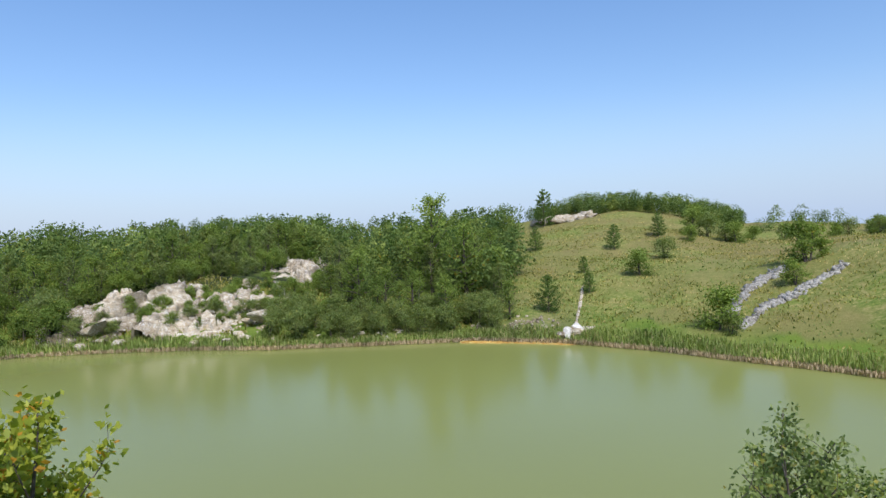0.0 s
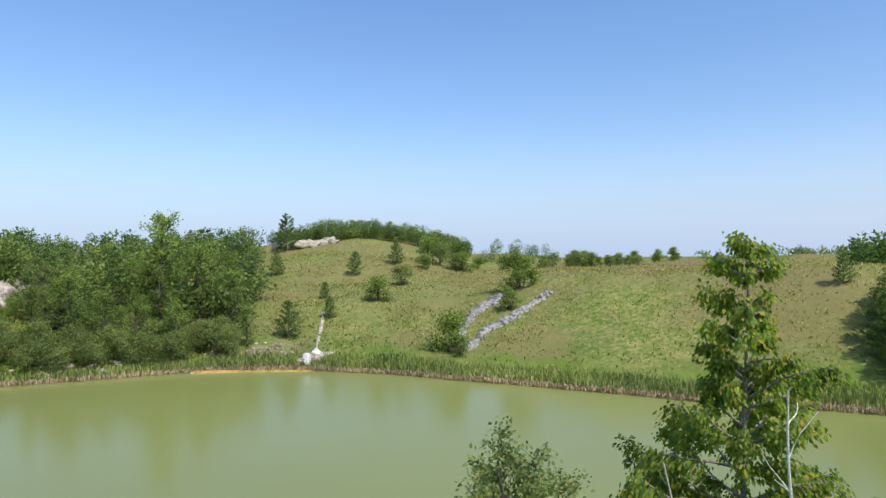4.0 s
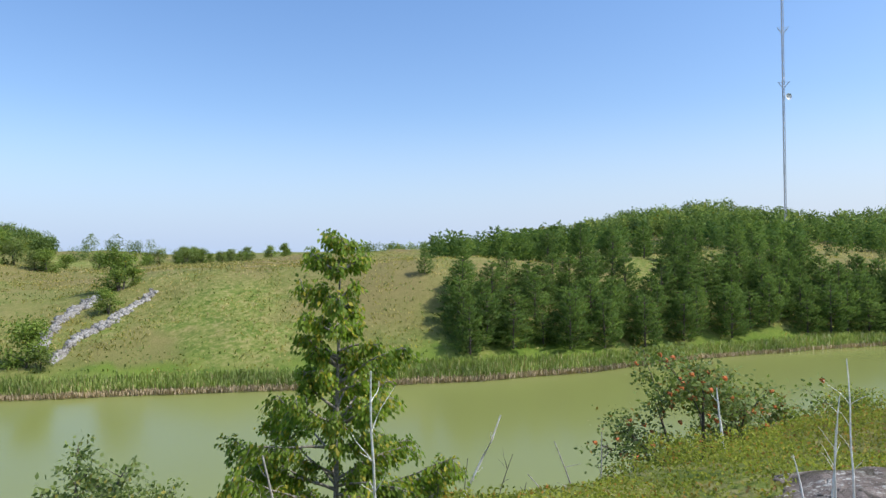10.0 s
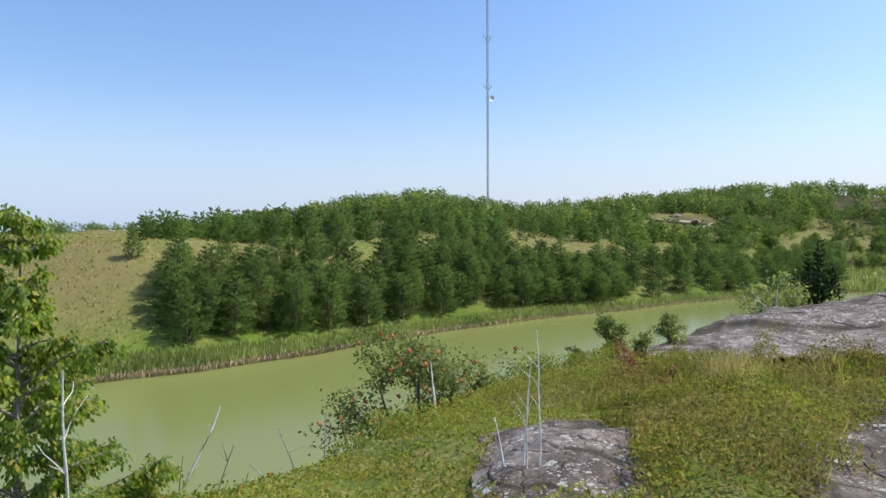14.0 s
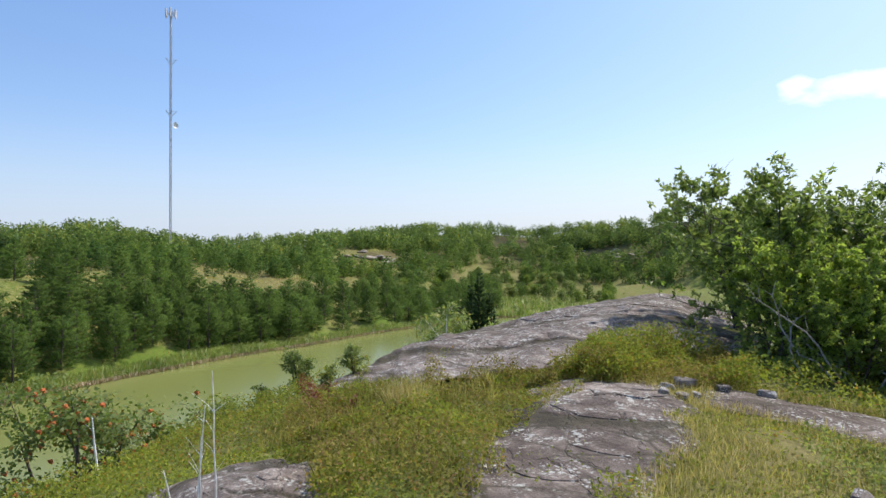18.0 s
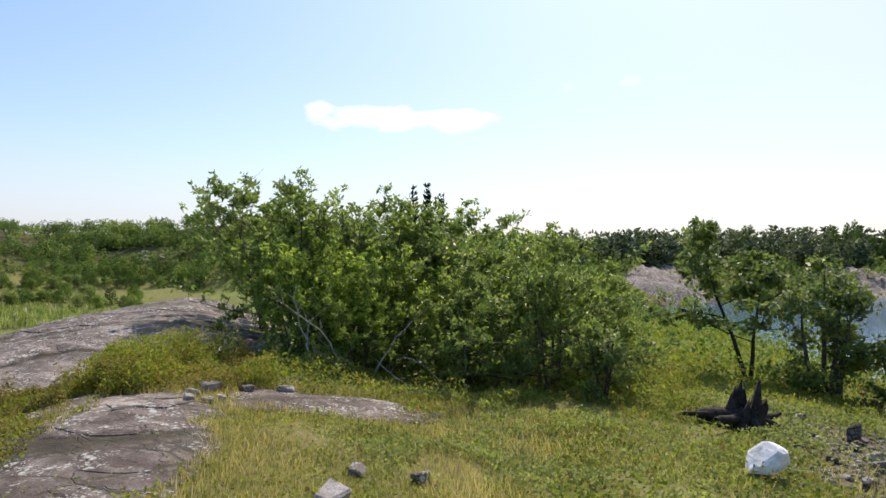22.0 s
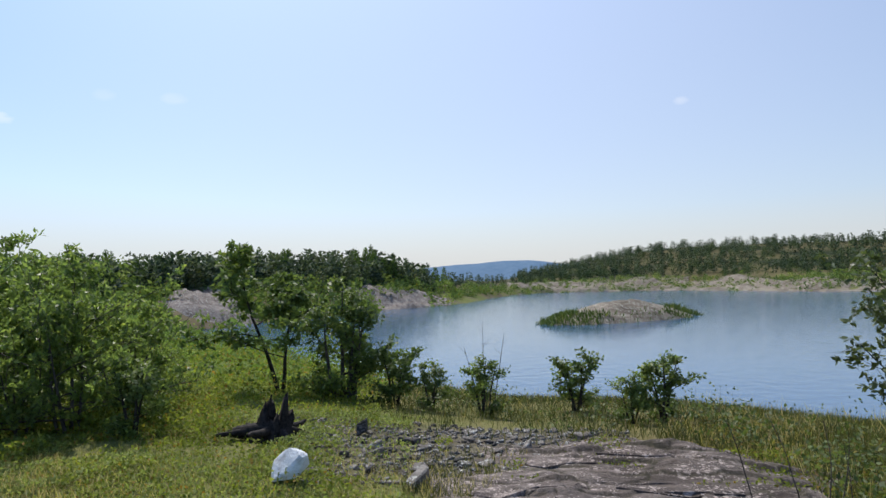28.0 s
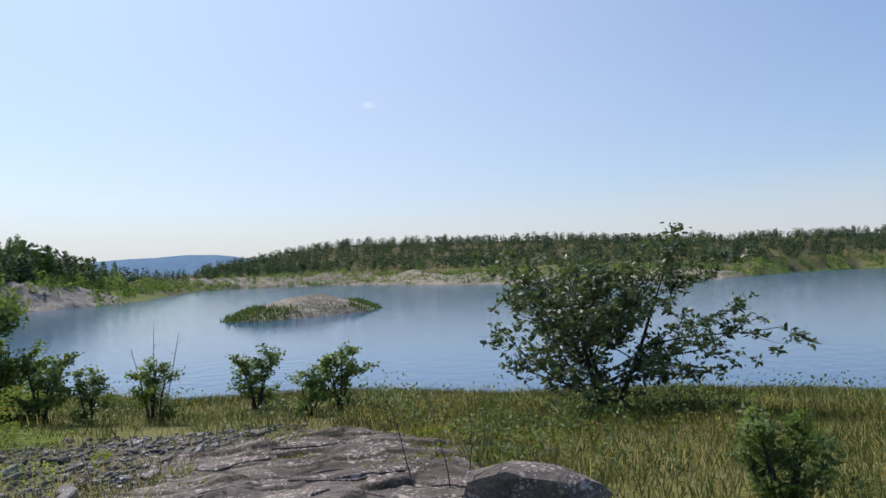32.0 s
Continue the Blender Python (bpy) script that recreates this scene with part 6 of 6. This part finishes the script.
for i, (b, d, top, wide) in enumerate(((110.6, 21.0, 1.25, 0.62), (109.8, 21.4, 0.85, 0.55), (111.4, 21.2, 0.6, 0.6), (108.9, 20.6, 0.2, 0.6))):
    SPRUCES.plant(i, put(None, b, d, (wide, wide, (top - spot(b, d)[2]) / 4.9), i * 80.0), "small dark conifer below the rock dome")
slope_bush = broadleaf("bush", 231, 2.4, 1.3, 3600, 0.075, BARK_PALE, LEAF_SHRUB, stems=4, clear=0.2, limbs=22, twigs=5, clump=0.08)
stand(slope_bush, 107.0, 18.0, 0.55, 1.3)
tagged(slope_bush, "pale-stemmed leafy bush below the rock dome", "bush")
for kind in (PINES, SPRUCES, WOODS, BUSHES, OAKS, SMALL):
    kind.clear()

# ---- reeds along the green water ----
r = np.random.default_rng(61)
green_reeds, dead_reeds = Shape(), Shape()
b = r.uniform(-36, 114, 60000)
(fr,) = at_bearing(FAR_SHORE, b)
d = fr - 0.6 + r.uniform(0, 1, len(b)) ** 1.3 * 4.2
x, y = d * np.sin(np.radians(b)), d * np.cos(np.radians(b))
z = np.maximum(height(x, y), -10.4)
up = np.tile(np.array([[0, 0, 1.0]]), (len(b), 1))
front = d < fr + 0.5
pos = np.stack([x, y, z], 1)
green_reeds.leaves(pos[~front], 0.72, 0.07, r, 0.1, up[~front] * 2.5, up[~front] + r.normal(size=up[~front].shape) * 0.5, 0.6)
dead_reeds.leaves(pos[front], 0.45, 0.08, r, 0.1, up[front] * 2.5, up[front] + r.normal(size=up[front].shape) * 0.5, 0.5)
b = r.uniform(108.5, 120.5, 9000)
(fr,) = at_bearing(FAR_SHORE, b)
d = fr + r.uniform(0, 1, len(b)) * (14 + 26 * np.clip((b - 109) / 4, 0, 1))
x, y = d * np.sin(np.radians(b)), d * np.cos(np.radians(b))
up = np.tile(np.array([[0, 0, 1.0]]), (len(b), 1))
green_reeds.leaves(np.stack([x, y, np.maximum(height(x, y), -10.4)], 1), 1.3, 0.22, r, 0.1, up * 2.5, up + r.normal(size=up.shape) * 0.4, 0.7)
tagged(new("reeds", green_reeds.mesh("reeds", REED)), "green cattail reeds along the pond's edge", "reeds", kind="stuff")
tagged(new("dead_reeds", dead_reeds.mesh("dead_reeds", REED_DEAD)), "bleached dead cattail stems at the waterline", "reeds", kind="stuff")


# ---- mast ----
def build_mast():
    x, y, z = spot(84.6, 172)
    root = new("radio_mast")
    root.matrix_basis = pose(x, y, z)
    s = Shape()
    tall = 64.0 - z
    legs = [(0.26 * math.cos(a), 0.26 * math.sin(a)) for a in (0.3, 2.4, 4.5)]
    for lx, ly in legs:
        s = Shape()
        s.tube([(lx, ly, 0), (lx, ly, tall)], (0.07, 0.07), 6)
        part("leg", s.mesh("leg", STEEL), root)
    s = Shape()
    k = int(tall / 0.9)
    for i in range(k):
        for j in range(3):
            a, c = legs[j], legs[(j + 1) % 3]
            p, q = (a, c) if i % 2 else (c, a)
            s.tube([(*p, i * 0.9), (*q, (i + 1) * 0.9)], (0.035, 0.035), 4)
    part("lattice", s.mesh("lattice", STEEL), root)
    for h in (51.8, 39.1, 63.6):
        s = Shape()
        for a in (0.3, 2.4, 4.5):
            s.tube([(0.26 * math.cos(a), 0.26 * math.sin(a), h - z - 1.2), (1.4 * math.cos(a), 1.4 * math.sin(a), h - z), (0.26 * math.cos(a), 0.26 * math.sin(a), h - z)], (0.08, 0.09, 0.07), 5)
        part("bracket", s.mesh("bracket", STEEL), root)
    for q in range(6):
        s = Shape()
        a = q * 1.047
        s.tube([(1.25 * math.cos(a), 1.25 * math.sin(a), 62.2 - z), (1.25 * math.cos(a), 1.25 * math.sin(a), 64.2 - z)], (0.2, 0.2), 4)
        part("antenna", s.mesh("antenna", WHITE_PAINT), root, "white panel antenna")
        s = Shape()
        s.tube([(0.2 * math.cos(a), 0.2 * math.sin(a), 63.2 - z), (1.25 * math.cos(a), 1.25 * math.sin(a), 63.2 - z)], (0.06, 0.06), 4)
        part("arm", s.mesh("arm", STEEL), root)
    dish = Shape()
    for i in range(6):
        t0, t1 = i / 6, (i + 1) / 6
        a = np.arange(20) / 20 * 6.2832
        v = np.concatenate([np.stack([t * 0.75 * np.cos(a), np.full(20, 0.3 * t * t), t * 0.75 * np.sin(a)], 1) for t in (t0, t1)])
        j = np.arange(20)
        dish.add(v, np.stack([j, (j + 1) % 20, 20 + (j + 1) % 20, 20 + j], 1))
    ob = part("dish", dish.mesh("dish", WHITE_PAINT, True), root, "white dish antenna")
    ob.matrix_basis = pose(-0.3, -1.0, 35.6 - z, 0, 0, 130)
    tagged(root, "tall slender steel lattice radio mast", "mast")


build_mast()


# ---- low plants: heath, grass and weeds, too thick to count ----
def open_ground(b, r):
    """True where no bare shelf of rock lies."""
    free = np.ones(len(b), bool)
    for s in SHELVES:
        if s[2] < 30:
            free &= shelf_edge(b, r, s) > 0.80
    sparse = (np.sin(b * 91.7 + r * 57.3) < 0.82) & (np.abs(b - 185.5) < 10 + 1.5 * np.sin(r * 9)) & (r > 6.3 + 0.25 * np.sin(b * 1.3)) & (r < 8.7)
    free &= ~sparse
    return free


def plants(name, regions, material, label, seed, blade=False, category="heath", on_rock=False):
    """Regions: bearings, distances, how many, height, leaf length, leaf width, how patchy."""
    r = np.random.default_rng(seed)
    s = Shape()
    for b0, b1, d0, d1, count, tall, long, wide, patchy in regions:
        b = r.uniform(b0, b1, count)
        d = np.sqrt(r.uniform(d0 ** 2, d1 ** 2, count))
        u = np.minimum(np.minimum((b - b0), (b1 - b)) / 4.0, np.minimum(d - d0, d1 - d) / 0.8)
        x, y = d * np.sin(np.radians(b)), d * np.cos(np.radians(b))
        mask = rough_noise(x, y, 1.5, 3, seed + 3)
        keep = (open_ground(b, d) | on_rock) & (mask > patchy) & (u + mask * 1.6 > 0)
        x, y, mask = x[keep], y[keep], mask[keep]
        lump = np.clip(0.36 + 1.9 * rough_noise(x, y, 0.8, 3, seed + 8) + 0.6 * mask, 0.06, 1.3)
        z = height(x, y)
        k = len(x)
        if blade:
            lie = np.stack([r.normal(size=k) * 0.3, r.normal(size=k) * 0.3, np.ones(k)], 1)
            s2 = r.uniform(0.6, 1.3, k)
            pos = np.stack([x, y, z - 0.02], 1)
            s.leaves(pos, long, wide, r, 0.1, lie * 1.6, lie + r.normal(size=(k, 3)) * 0.3, 0.65)
        else:
            pos = np.stack([x, y, z + r.uniform(0, 1, k) ** 0.6 * tall * lump], 1)
            s.leaves(pos, long, wide, r, 0.5, None, np.stack([np.zeros(k), np.zeros(k), np.ones(k)], 1) + r.normal(size=(k, 3)) * 0.6, 0.5)
    return tagged(new(name, s.mesh(name, material)), label, category, kind="stuff")


plants("heath", [(54, 101, 3.4, 11.6, 76000, 0.32, 0.034, 0.019, -0.5), (156, 180, 3.0, 15, 26000, 0.12, 0.042, 0.026, -0.35), (118, 166, 2.6, 8.5, 24000, 0.06, 0.03, 0.02, -0.1), (126, 168, 7.6, 12, 22000, 0.26, 0.05, 0.03, -0.4),
                 (107, 132, 7.9, 10.6, 26000, 0.40, 0.036, 0.021, -0.35), (111, 133, 8.0, 9.8, 24000, 0.36, 0.034, 0.02, -0.4), (178, 201, 4.4, 6.9, 9000, 0.14, 0.036, 0.023, -0.15), (94, 124, 4.0, 8.6, 24000, 0.3, 0.032, 0.018, -0.25), (158, 182, 11, 26, 16000, 0.5, 0.075, 0.048, -0.45)], HEATH, "low green heath of blueberry and sweet fern", 71)
plants("brown_heath", [(94, 122, 4.0, 8.4, 26000, 0.3, 0.031, 0.018, -0.3), (106, 131, 7.9, 10.4, 32000, 0.42, 0.036, 0.021, -0.5), (60, 100, 3.6, 11, 11000, 0.22, 0.04, 0.024, 0.02), (206, 250, 4, 10.5, 7000, 0.22, 0.04, 0.022, -0.2)],
       HEATH_BROWN, "browning heath scrub between the rocks", 72)
plants("undergrowth", [(131.5, 162, 9.6, 13.5, 14000, 1.0, 0.09, 0.05, -0.35)], LEAF_OAK, "shaded leafy undergrowth beneath the thicket", 84)
plants("low_shrub", [(136, 184, 3.2, 10.5, 26000, 0.12, 0.036, 0.024, -0.02), (140, 156, 3.0, 9.5, 16000, 0.11, 0.034, 0.022, 0.0), (150, 184, 3.0, 10.0, 44000, 0.13, 0.034, 0.022, -0.3)], LEAF_LOW, "bright yellow-green low shrubs on the hilltop", 79)
plants("crevice_weeds", [(185, 224, 3.6, 8.2, 16000, 0.12, 0.034, 0.022, 0.16), (108, 131, 3.0, 8.3, 7000, 0.06, 0.028, 0.018, 0.26)], HEATH, "small weeds and moss rooted in the cracks of bedrock", 80, on_rock=True)
plants("red_heath", [(95.2, 102.0, 7.2, 9.0, 11000, 0.5, 0.036, 0.021, -0.6)], RED_LEAF, "patch of low red-leaved shrub", 73)
plants("grass", [(116, 156, 2.6, 9.0, 44000, 0, 0.075, 0.006, -0.35), (154, 180, 3, 13, 8000, 0, 0.10, 0.007, -0.1), (92, 112, 4, 9, 6000, 0, 0.2, 0.008, 0), (-60, 300, 0.15, 3.4, 22000, 0, 0.06, 0.006, -0.4), (-60, 60, 2.5, 7, 16000, 0, 0.14, 0.008, -0.4)],
       GRASS, "yellow-green meadow grass on the hilltop", 74, True, "grass")
plants("bank_grass", [(178, 252, 7.6, 25, 56000, 0, 0.21, 0.011, -0.5), (204, 252, 2.8, 12, 30000, 0, 0.16, 0.008, -0.45), (176, 204, 2.6, 7.4, 13000, 0, 0.12, 0.007, -0.3)], BANK_GRASS, "dull green grass on the bank of the blue lake", 77, True, "grass")
plants("weeds", [(204, 252, 4.6, 10, 8000, 0.42, 0.055, 0.035, 0.0), (198, 224, 5.2, 8.6, 2600, 0.3, 0.045, 0.03, -0.1), (176, 200, 6.8, 9.6, 1800, 0.14, 0.036, 0.026, 0.12), (178, 250, 8.8, 14, 9000, 0.45, 0.055, 0.035, -0.05), (206, 250, 3.0, 6.5, 5000, 0.16, 0.04, 0.026, 0.0)], LEAF_WEED, "leafy weeds among the stones and grass", 78)
plants("dry_grass", [(116, 156, 2.4, 8.4, 22000, 0, 0.13, 0.005, -0.15), (156, 180, 2.4, 8.4, 3500, 0, 0.12, 0.005, 0.0), (102.5, 107.5, 6.4, 7.4, 2600, 0, 0.36, 0.006, -0.3), (180, 252, 10, 25, 3000, 0, 0.42, 0.008, 0.05), (204, 252, 2.8, 12, 8000, 0, 0.22, 0.006, 0.0), (176, 204, 2.8, 7.2, 3500, 0, 0.15, 0.005, 0.0)],
       STRAW, "tufts of dry straw-coloured grass", 75, True, "grass")
plants("bank_scrub", [(153, 181, 13, 62, 26000, 0.9, 0.13, 0.08, -0.3), (100, 128, 19, 60, 9000, 1.2, 0.16, 0.10, -0.2)], LEAF_WOOD, "green scrub on the bank above the lake", 76)


def meadow(name, regions, material, label, seed):
    r = np.random.default_rng(seed)
    s = Shape()
    for b0, b1, f0, f1, count, long, wide in regions:
        b, t = r.uniform(b0, b1, count), r.uniform(0, 1, count)
        (fr,), (cr, cz) = at_bearing(FAR_SHORE, b), at_bearing(CREST, b)
        d = fr + (cr - fr) * (f0 + (f1 - f0) * t)
        x, y = d * np.sin(np.radians(b)), d * np.cos(np.radians(b))
        keep = rough_noise(x, y, 6, 4, seed) > -0.08
        x, y = x[keep], y[keep]
        k = len(x)
        lie = np.stack([r.normal(size=k) * 0.5, r.normal(size=k) * 0.5, np.ones(k)], 1)
        s.leaves(np.stack([x, y, height(x, y) - 0.05], 1), long, wide, r, 0.1, lie, np.array([[0, 0, 1.0]]) + r.normal(size=(k, 3)) * 0.25, 0.85)
    tagged(new(name, s.mesh(name, material)), label, "grass", kind="stuff")


meadow("meadow_grass", [(4, 60, 0.03, 0.75, 46000, 0.34, 0.12), (56, 116, 0.03, 0.7, 20000, 0.45, 0.14), (-36, 6, 0.02, 0.2, 10000, 0.6, 0.2)], GRASS, "tufted green meadow grass on the far slope", 81)
meadow("meadow_straw", [(4, 60, 0.12, 1.0, 28000, 0.32, 0.11), (56, 118, 0.1, 0.7, 12000, 0.4, 0.12)], STRAW, "bleached grass tufts on the far slope", 82)
meadow("meadow_weeds", [(4, 60, 0.0, 0.7, 18000, 0.3, 0.15)], LEAF_SHRUB, "green weeds low on the far slope", 83)


# ---- dead wood ----
def dead_stems(name, bearing, dist, stems, label, material, seed, thick=0.018, bend=0.12):
    """Stems: how far aside, how tall, lean aside; each with a few bare twigs."""
    r = np.random.default_rng(seed)
    x, y, z = spot(bearing, dist)
    root = new(name)
    root.matrix_basis = pose(x, y, z - 0.03, 0, 0, -bearing)
    for aside, tall, lean in stems:
        s = Shape()
        line = limb((aside, r.normal() * 0.05, 0), (lean, r.normal() * 0.05, 1), tall, r, bend, 8)
        s.tube(line, np.linspace(thick, thick * 0.35, len(line)), 6)
        stem = part("stem", s.mesh("stem", material, True), root)
        for k in range(int(3 + tall * 2)):
            t = Shape()
            j = r.integers(3, len(line) - 1)
            tw = limb(line[j], (r.normal(), r.normal() * 0.5, 0.9), tall * r.uniform(0.06, 0.2), r, 0.3, 4)
            t.tube(tw, np.linspace(thick * 0.26, thick * 0.08, len(tw)), 4)
            part("twig", t.mesh("twig", material, True), stem)
    return tagged(root, label, "dead stems")


dead_stems("dead_birch", 88.0, 4.4, ((-0.05, 0.85, 0.03), (0.05, 1.05, 0.06), (-0.16, 0.45, -0.05), (-0.02, 0.7, 0.02)), "bare white birch stems standing in heath", BARK_PALE, 1, 0.0085, 0.14)
dead_stems("dead_birch", 51.3, 8.3, ((0.0, 3.2, -0.10), (0.5, 2.6, 0.25)), "leaning white dead birch trunk beside the tree", BARK_PALE, 2, 0.028, 0.25)
dead_stems("dead_birch", 43.9, 8.2, ((0.0, 2.3, -0.12),), "grey dead stem inside the tree", DEADWOOD, 3, 0.035)
dead_stems("dead_shrub", 57.5, 8.5, ((0, 1.5, 0.1), (0.3, 1.6, 0.25), (-0.2, 1.2, -0.1), (0.6, 1.2, 0.3)), "leafless brown shrub at the slope's edge", BARK, 4, 0.012)
dead_stems("dead_shrub", 69.3, 9.0, ((0, 1.5, -0.3), (0.15, 1.5, 0.05), (0.3, 1.3, 0.25), (-0.1, 1.2, -0.6)), "pale leafless shrub above the pond", DEADWOOD, 5, 0.018)
dead_stems("dead_birch", 80.0, 8.4, ((0, 0.75, -0.06),), "short white dead stem in heath", BARK_PALE, 6, 0.02)
dead_stems("dead_twig", 210.8, 5.2, ((0, 1.0, -0.12), (0.28, 0.85, -0.1), (0.4, 0.8, 0.1)), "thin bare twigs rising from the ledge", BARK, 7, 0.0065, 0.3)
dead_stems("dead_twig", 189.2, 11.3, ((0, 1.6, 0.0), (0.1, 1.4, 0.12), (-0.1, 1.2, -0.15)), "bare grey twigs above a small bush", BARK, 8, 0.010)


dead_stems("dead_shrub", 138.5, 9.9, ((0, 1.7, -0.6), (0.2, 2.0, -0.2), (-0.3, 1.5, -1.2), (0.4, 1.4, 0.4), (0.1, 1.9, -0.9)), "grey leafless branches at the thicket's edge", DEADWOOD, 9, 0.015, 0.9)
dead_stems("dead_shrub", 147.5, 9.6, ((0, 1.0, -0.8), (0.2, 1.2, 0.2), (-0.4, 0.9, -1.4)), "grey leafless branches at the thicket's edge", DEADWOOD, 10, 0.010, 1.0)
dead_stems("dead_twig", 216.0, 5.6, ((0, 0.7, 0.1), (0.1, 0.6, -0.2)), "thin bare twigs rising from the ledge", BARK, 11, 0.006, 0.3)


def build_stump():
    """A charred stump: a ragged splintered ring on spreading roots."""
    r = np.random.default_rng(12)
    x, y, z = spot(171.2, 8.0)
    root = new("burnt_stump")
    root.matrix_basis = pose(x, y, z, 0, -9, 15)
    s = Shape()
    k = 26
    a = np.arange(k) / k * 2 * np.pi
    rim = 0.30 + 0.16 * r.uniform(-1, 1, k) + 0.16 * np.exp(-((a - 2.2) / 0.5) ** 2) + 0.06 * np.exp(-((a - 4.4) / 0.4) ** 2)
    rows = []
    for f, rad in ((-0.1, 0.30), (0.15, 0.24), (0.45, 0.19), (0.75, 0.17), (1.0, 0.15), (0.9, 0.10), (0.3, 0.07)):
        w = rad * (1 + 0.18 * np.sin(a * 5 + f) + 0.08 * r.normal(size=k))
        rows.append(np.stack([w * np.cos(a), w * np.sin(a), rim * f], 1))
    i = np.arange(k)
    f = np.concatenate([np.stack([j * k + i, j * k + (i + 1) % k, (j + 1) * k + (i + 1) % k, (j + 1) * k + i], 1) for j in range(6)])
    s.add(np.concatenate(rows), f)
    part("stump", s.mesh("stump", CHAR), root)
    for q in range(6):
        t = Shape()
        an = q * 1.05 + r.uniform(-0.2, 0.2)
        line = limb((0.16 * math.cos(an), 0.16 * math.sin(an), 0.12), (math.cos(an), math.sin(an), -0.22), 0.5, r, 0.2, 5)
        t.tube(line, np.linspace(0.06, 0.02, len(line)), 6)
        part("root", t.mesh("root", CHAR, True), root)
    log = Shape()
    log.tube([(0.0, 0.05, 0.10), (0.22, 0.03, 0.09), (0.4, -0.02, 0.06), (0.5, -0.06, 0.04)], (0.12, 0.10, 0.075, 0.04), 8)
    part("log", log.mesh("log", CHAR), root, "charred root lying beside the stump")
    for q in range(5):
        t = Shape()
        an = r.uniform(0, 6.28)
        t.tube([(0.13 * math.cos(an), 0.13 * math.sin(an), 0.2), (0.12 * math.cos(an), 0.12 * math.sin(an), 0.36), (0.10 * math.cos(an), 0.10 * math.sin(an), 0.42 + r.uniform(0, 0.1))], (0.04, 0.025, 0.006), 5)
        part("splinter", t.mesh("splinter", CHAR), root)
    tagged(root, "black burnt tree stump with a splintered top", "stump")


build_stump()

# berries of the rowan
r = np.random.default_rng(91)
crown = [o for o in rowan.children if o.name.startswith("crown")][0].data
for i in range(130):
    p = Vector(crown.vertices[int(r.integers(len(crown.vertices)))].co)
    bm = bmesh.new()
    bmesh.ops.create_icosphere(bm, subdivisions=2, radius=0.027, matrix=Matrix.Translation(p))
    for v in bm.verts:
        v.co += (v.co - p) * 0.55 * noise.cell((v.co - p) * 90.0)
        v.co.z -= abs(v.co.z - p.z) * 0.2
    me = bpy.data.meshes.new("berry")
    bm.to_mesh(me)
    bm.free()
    me.materials.append(BERRY)
    part("berry", me, rowan, "cluster of orange-red berries")
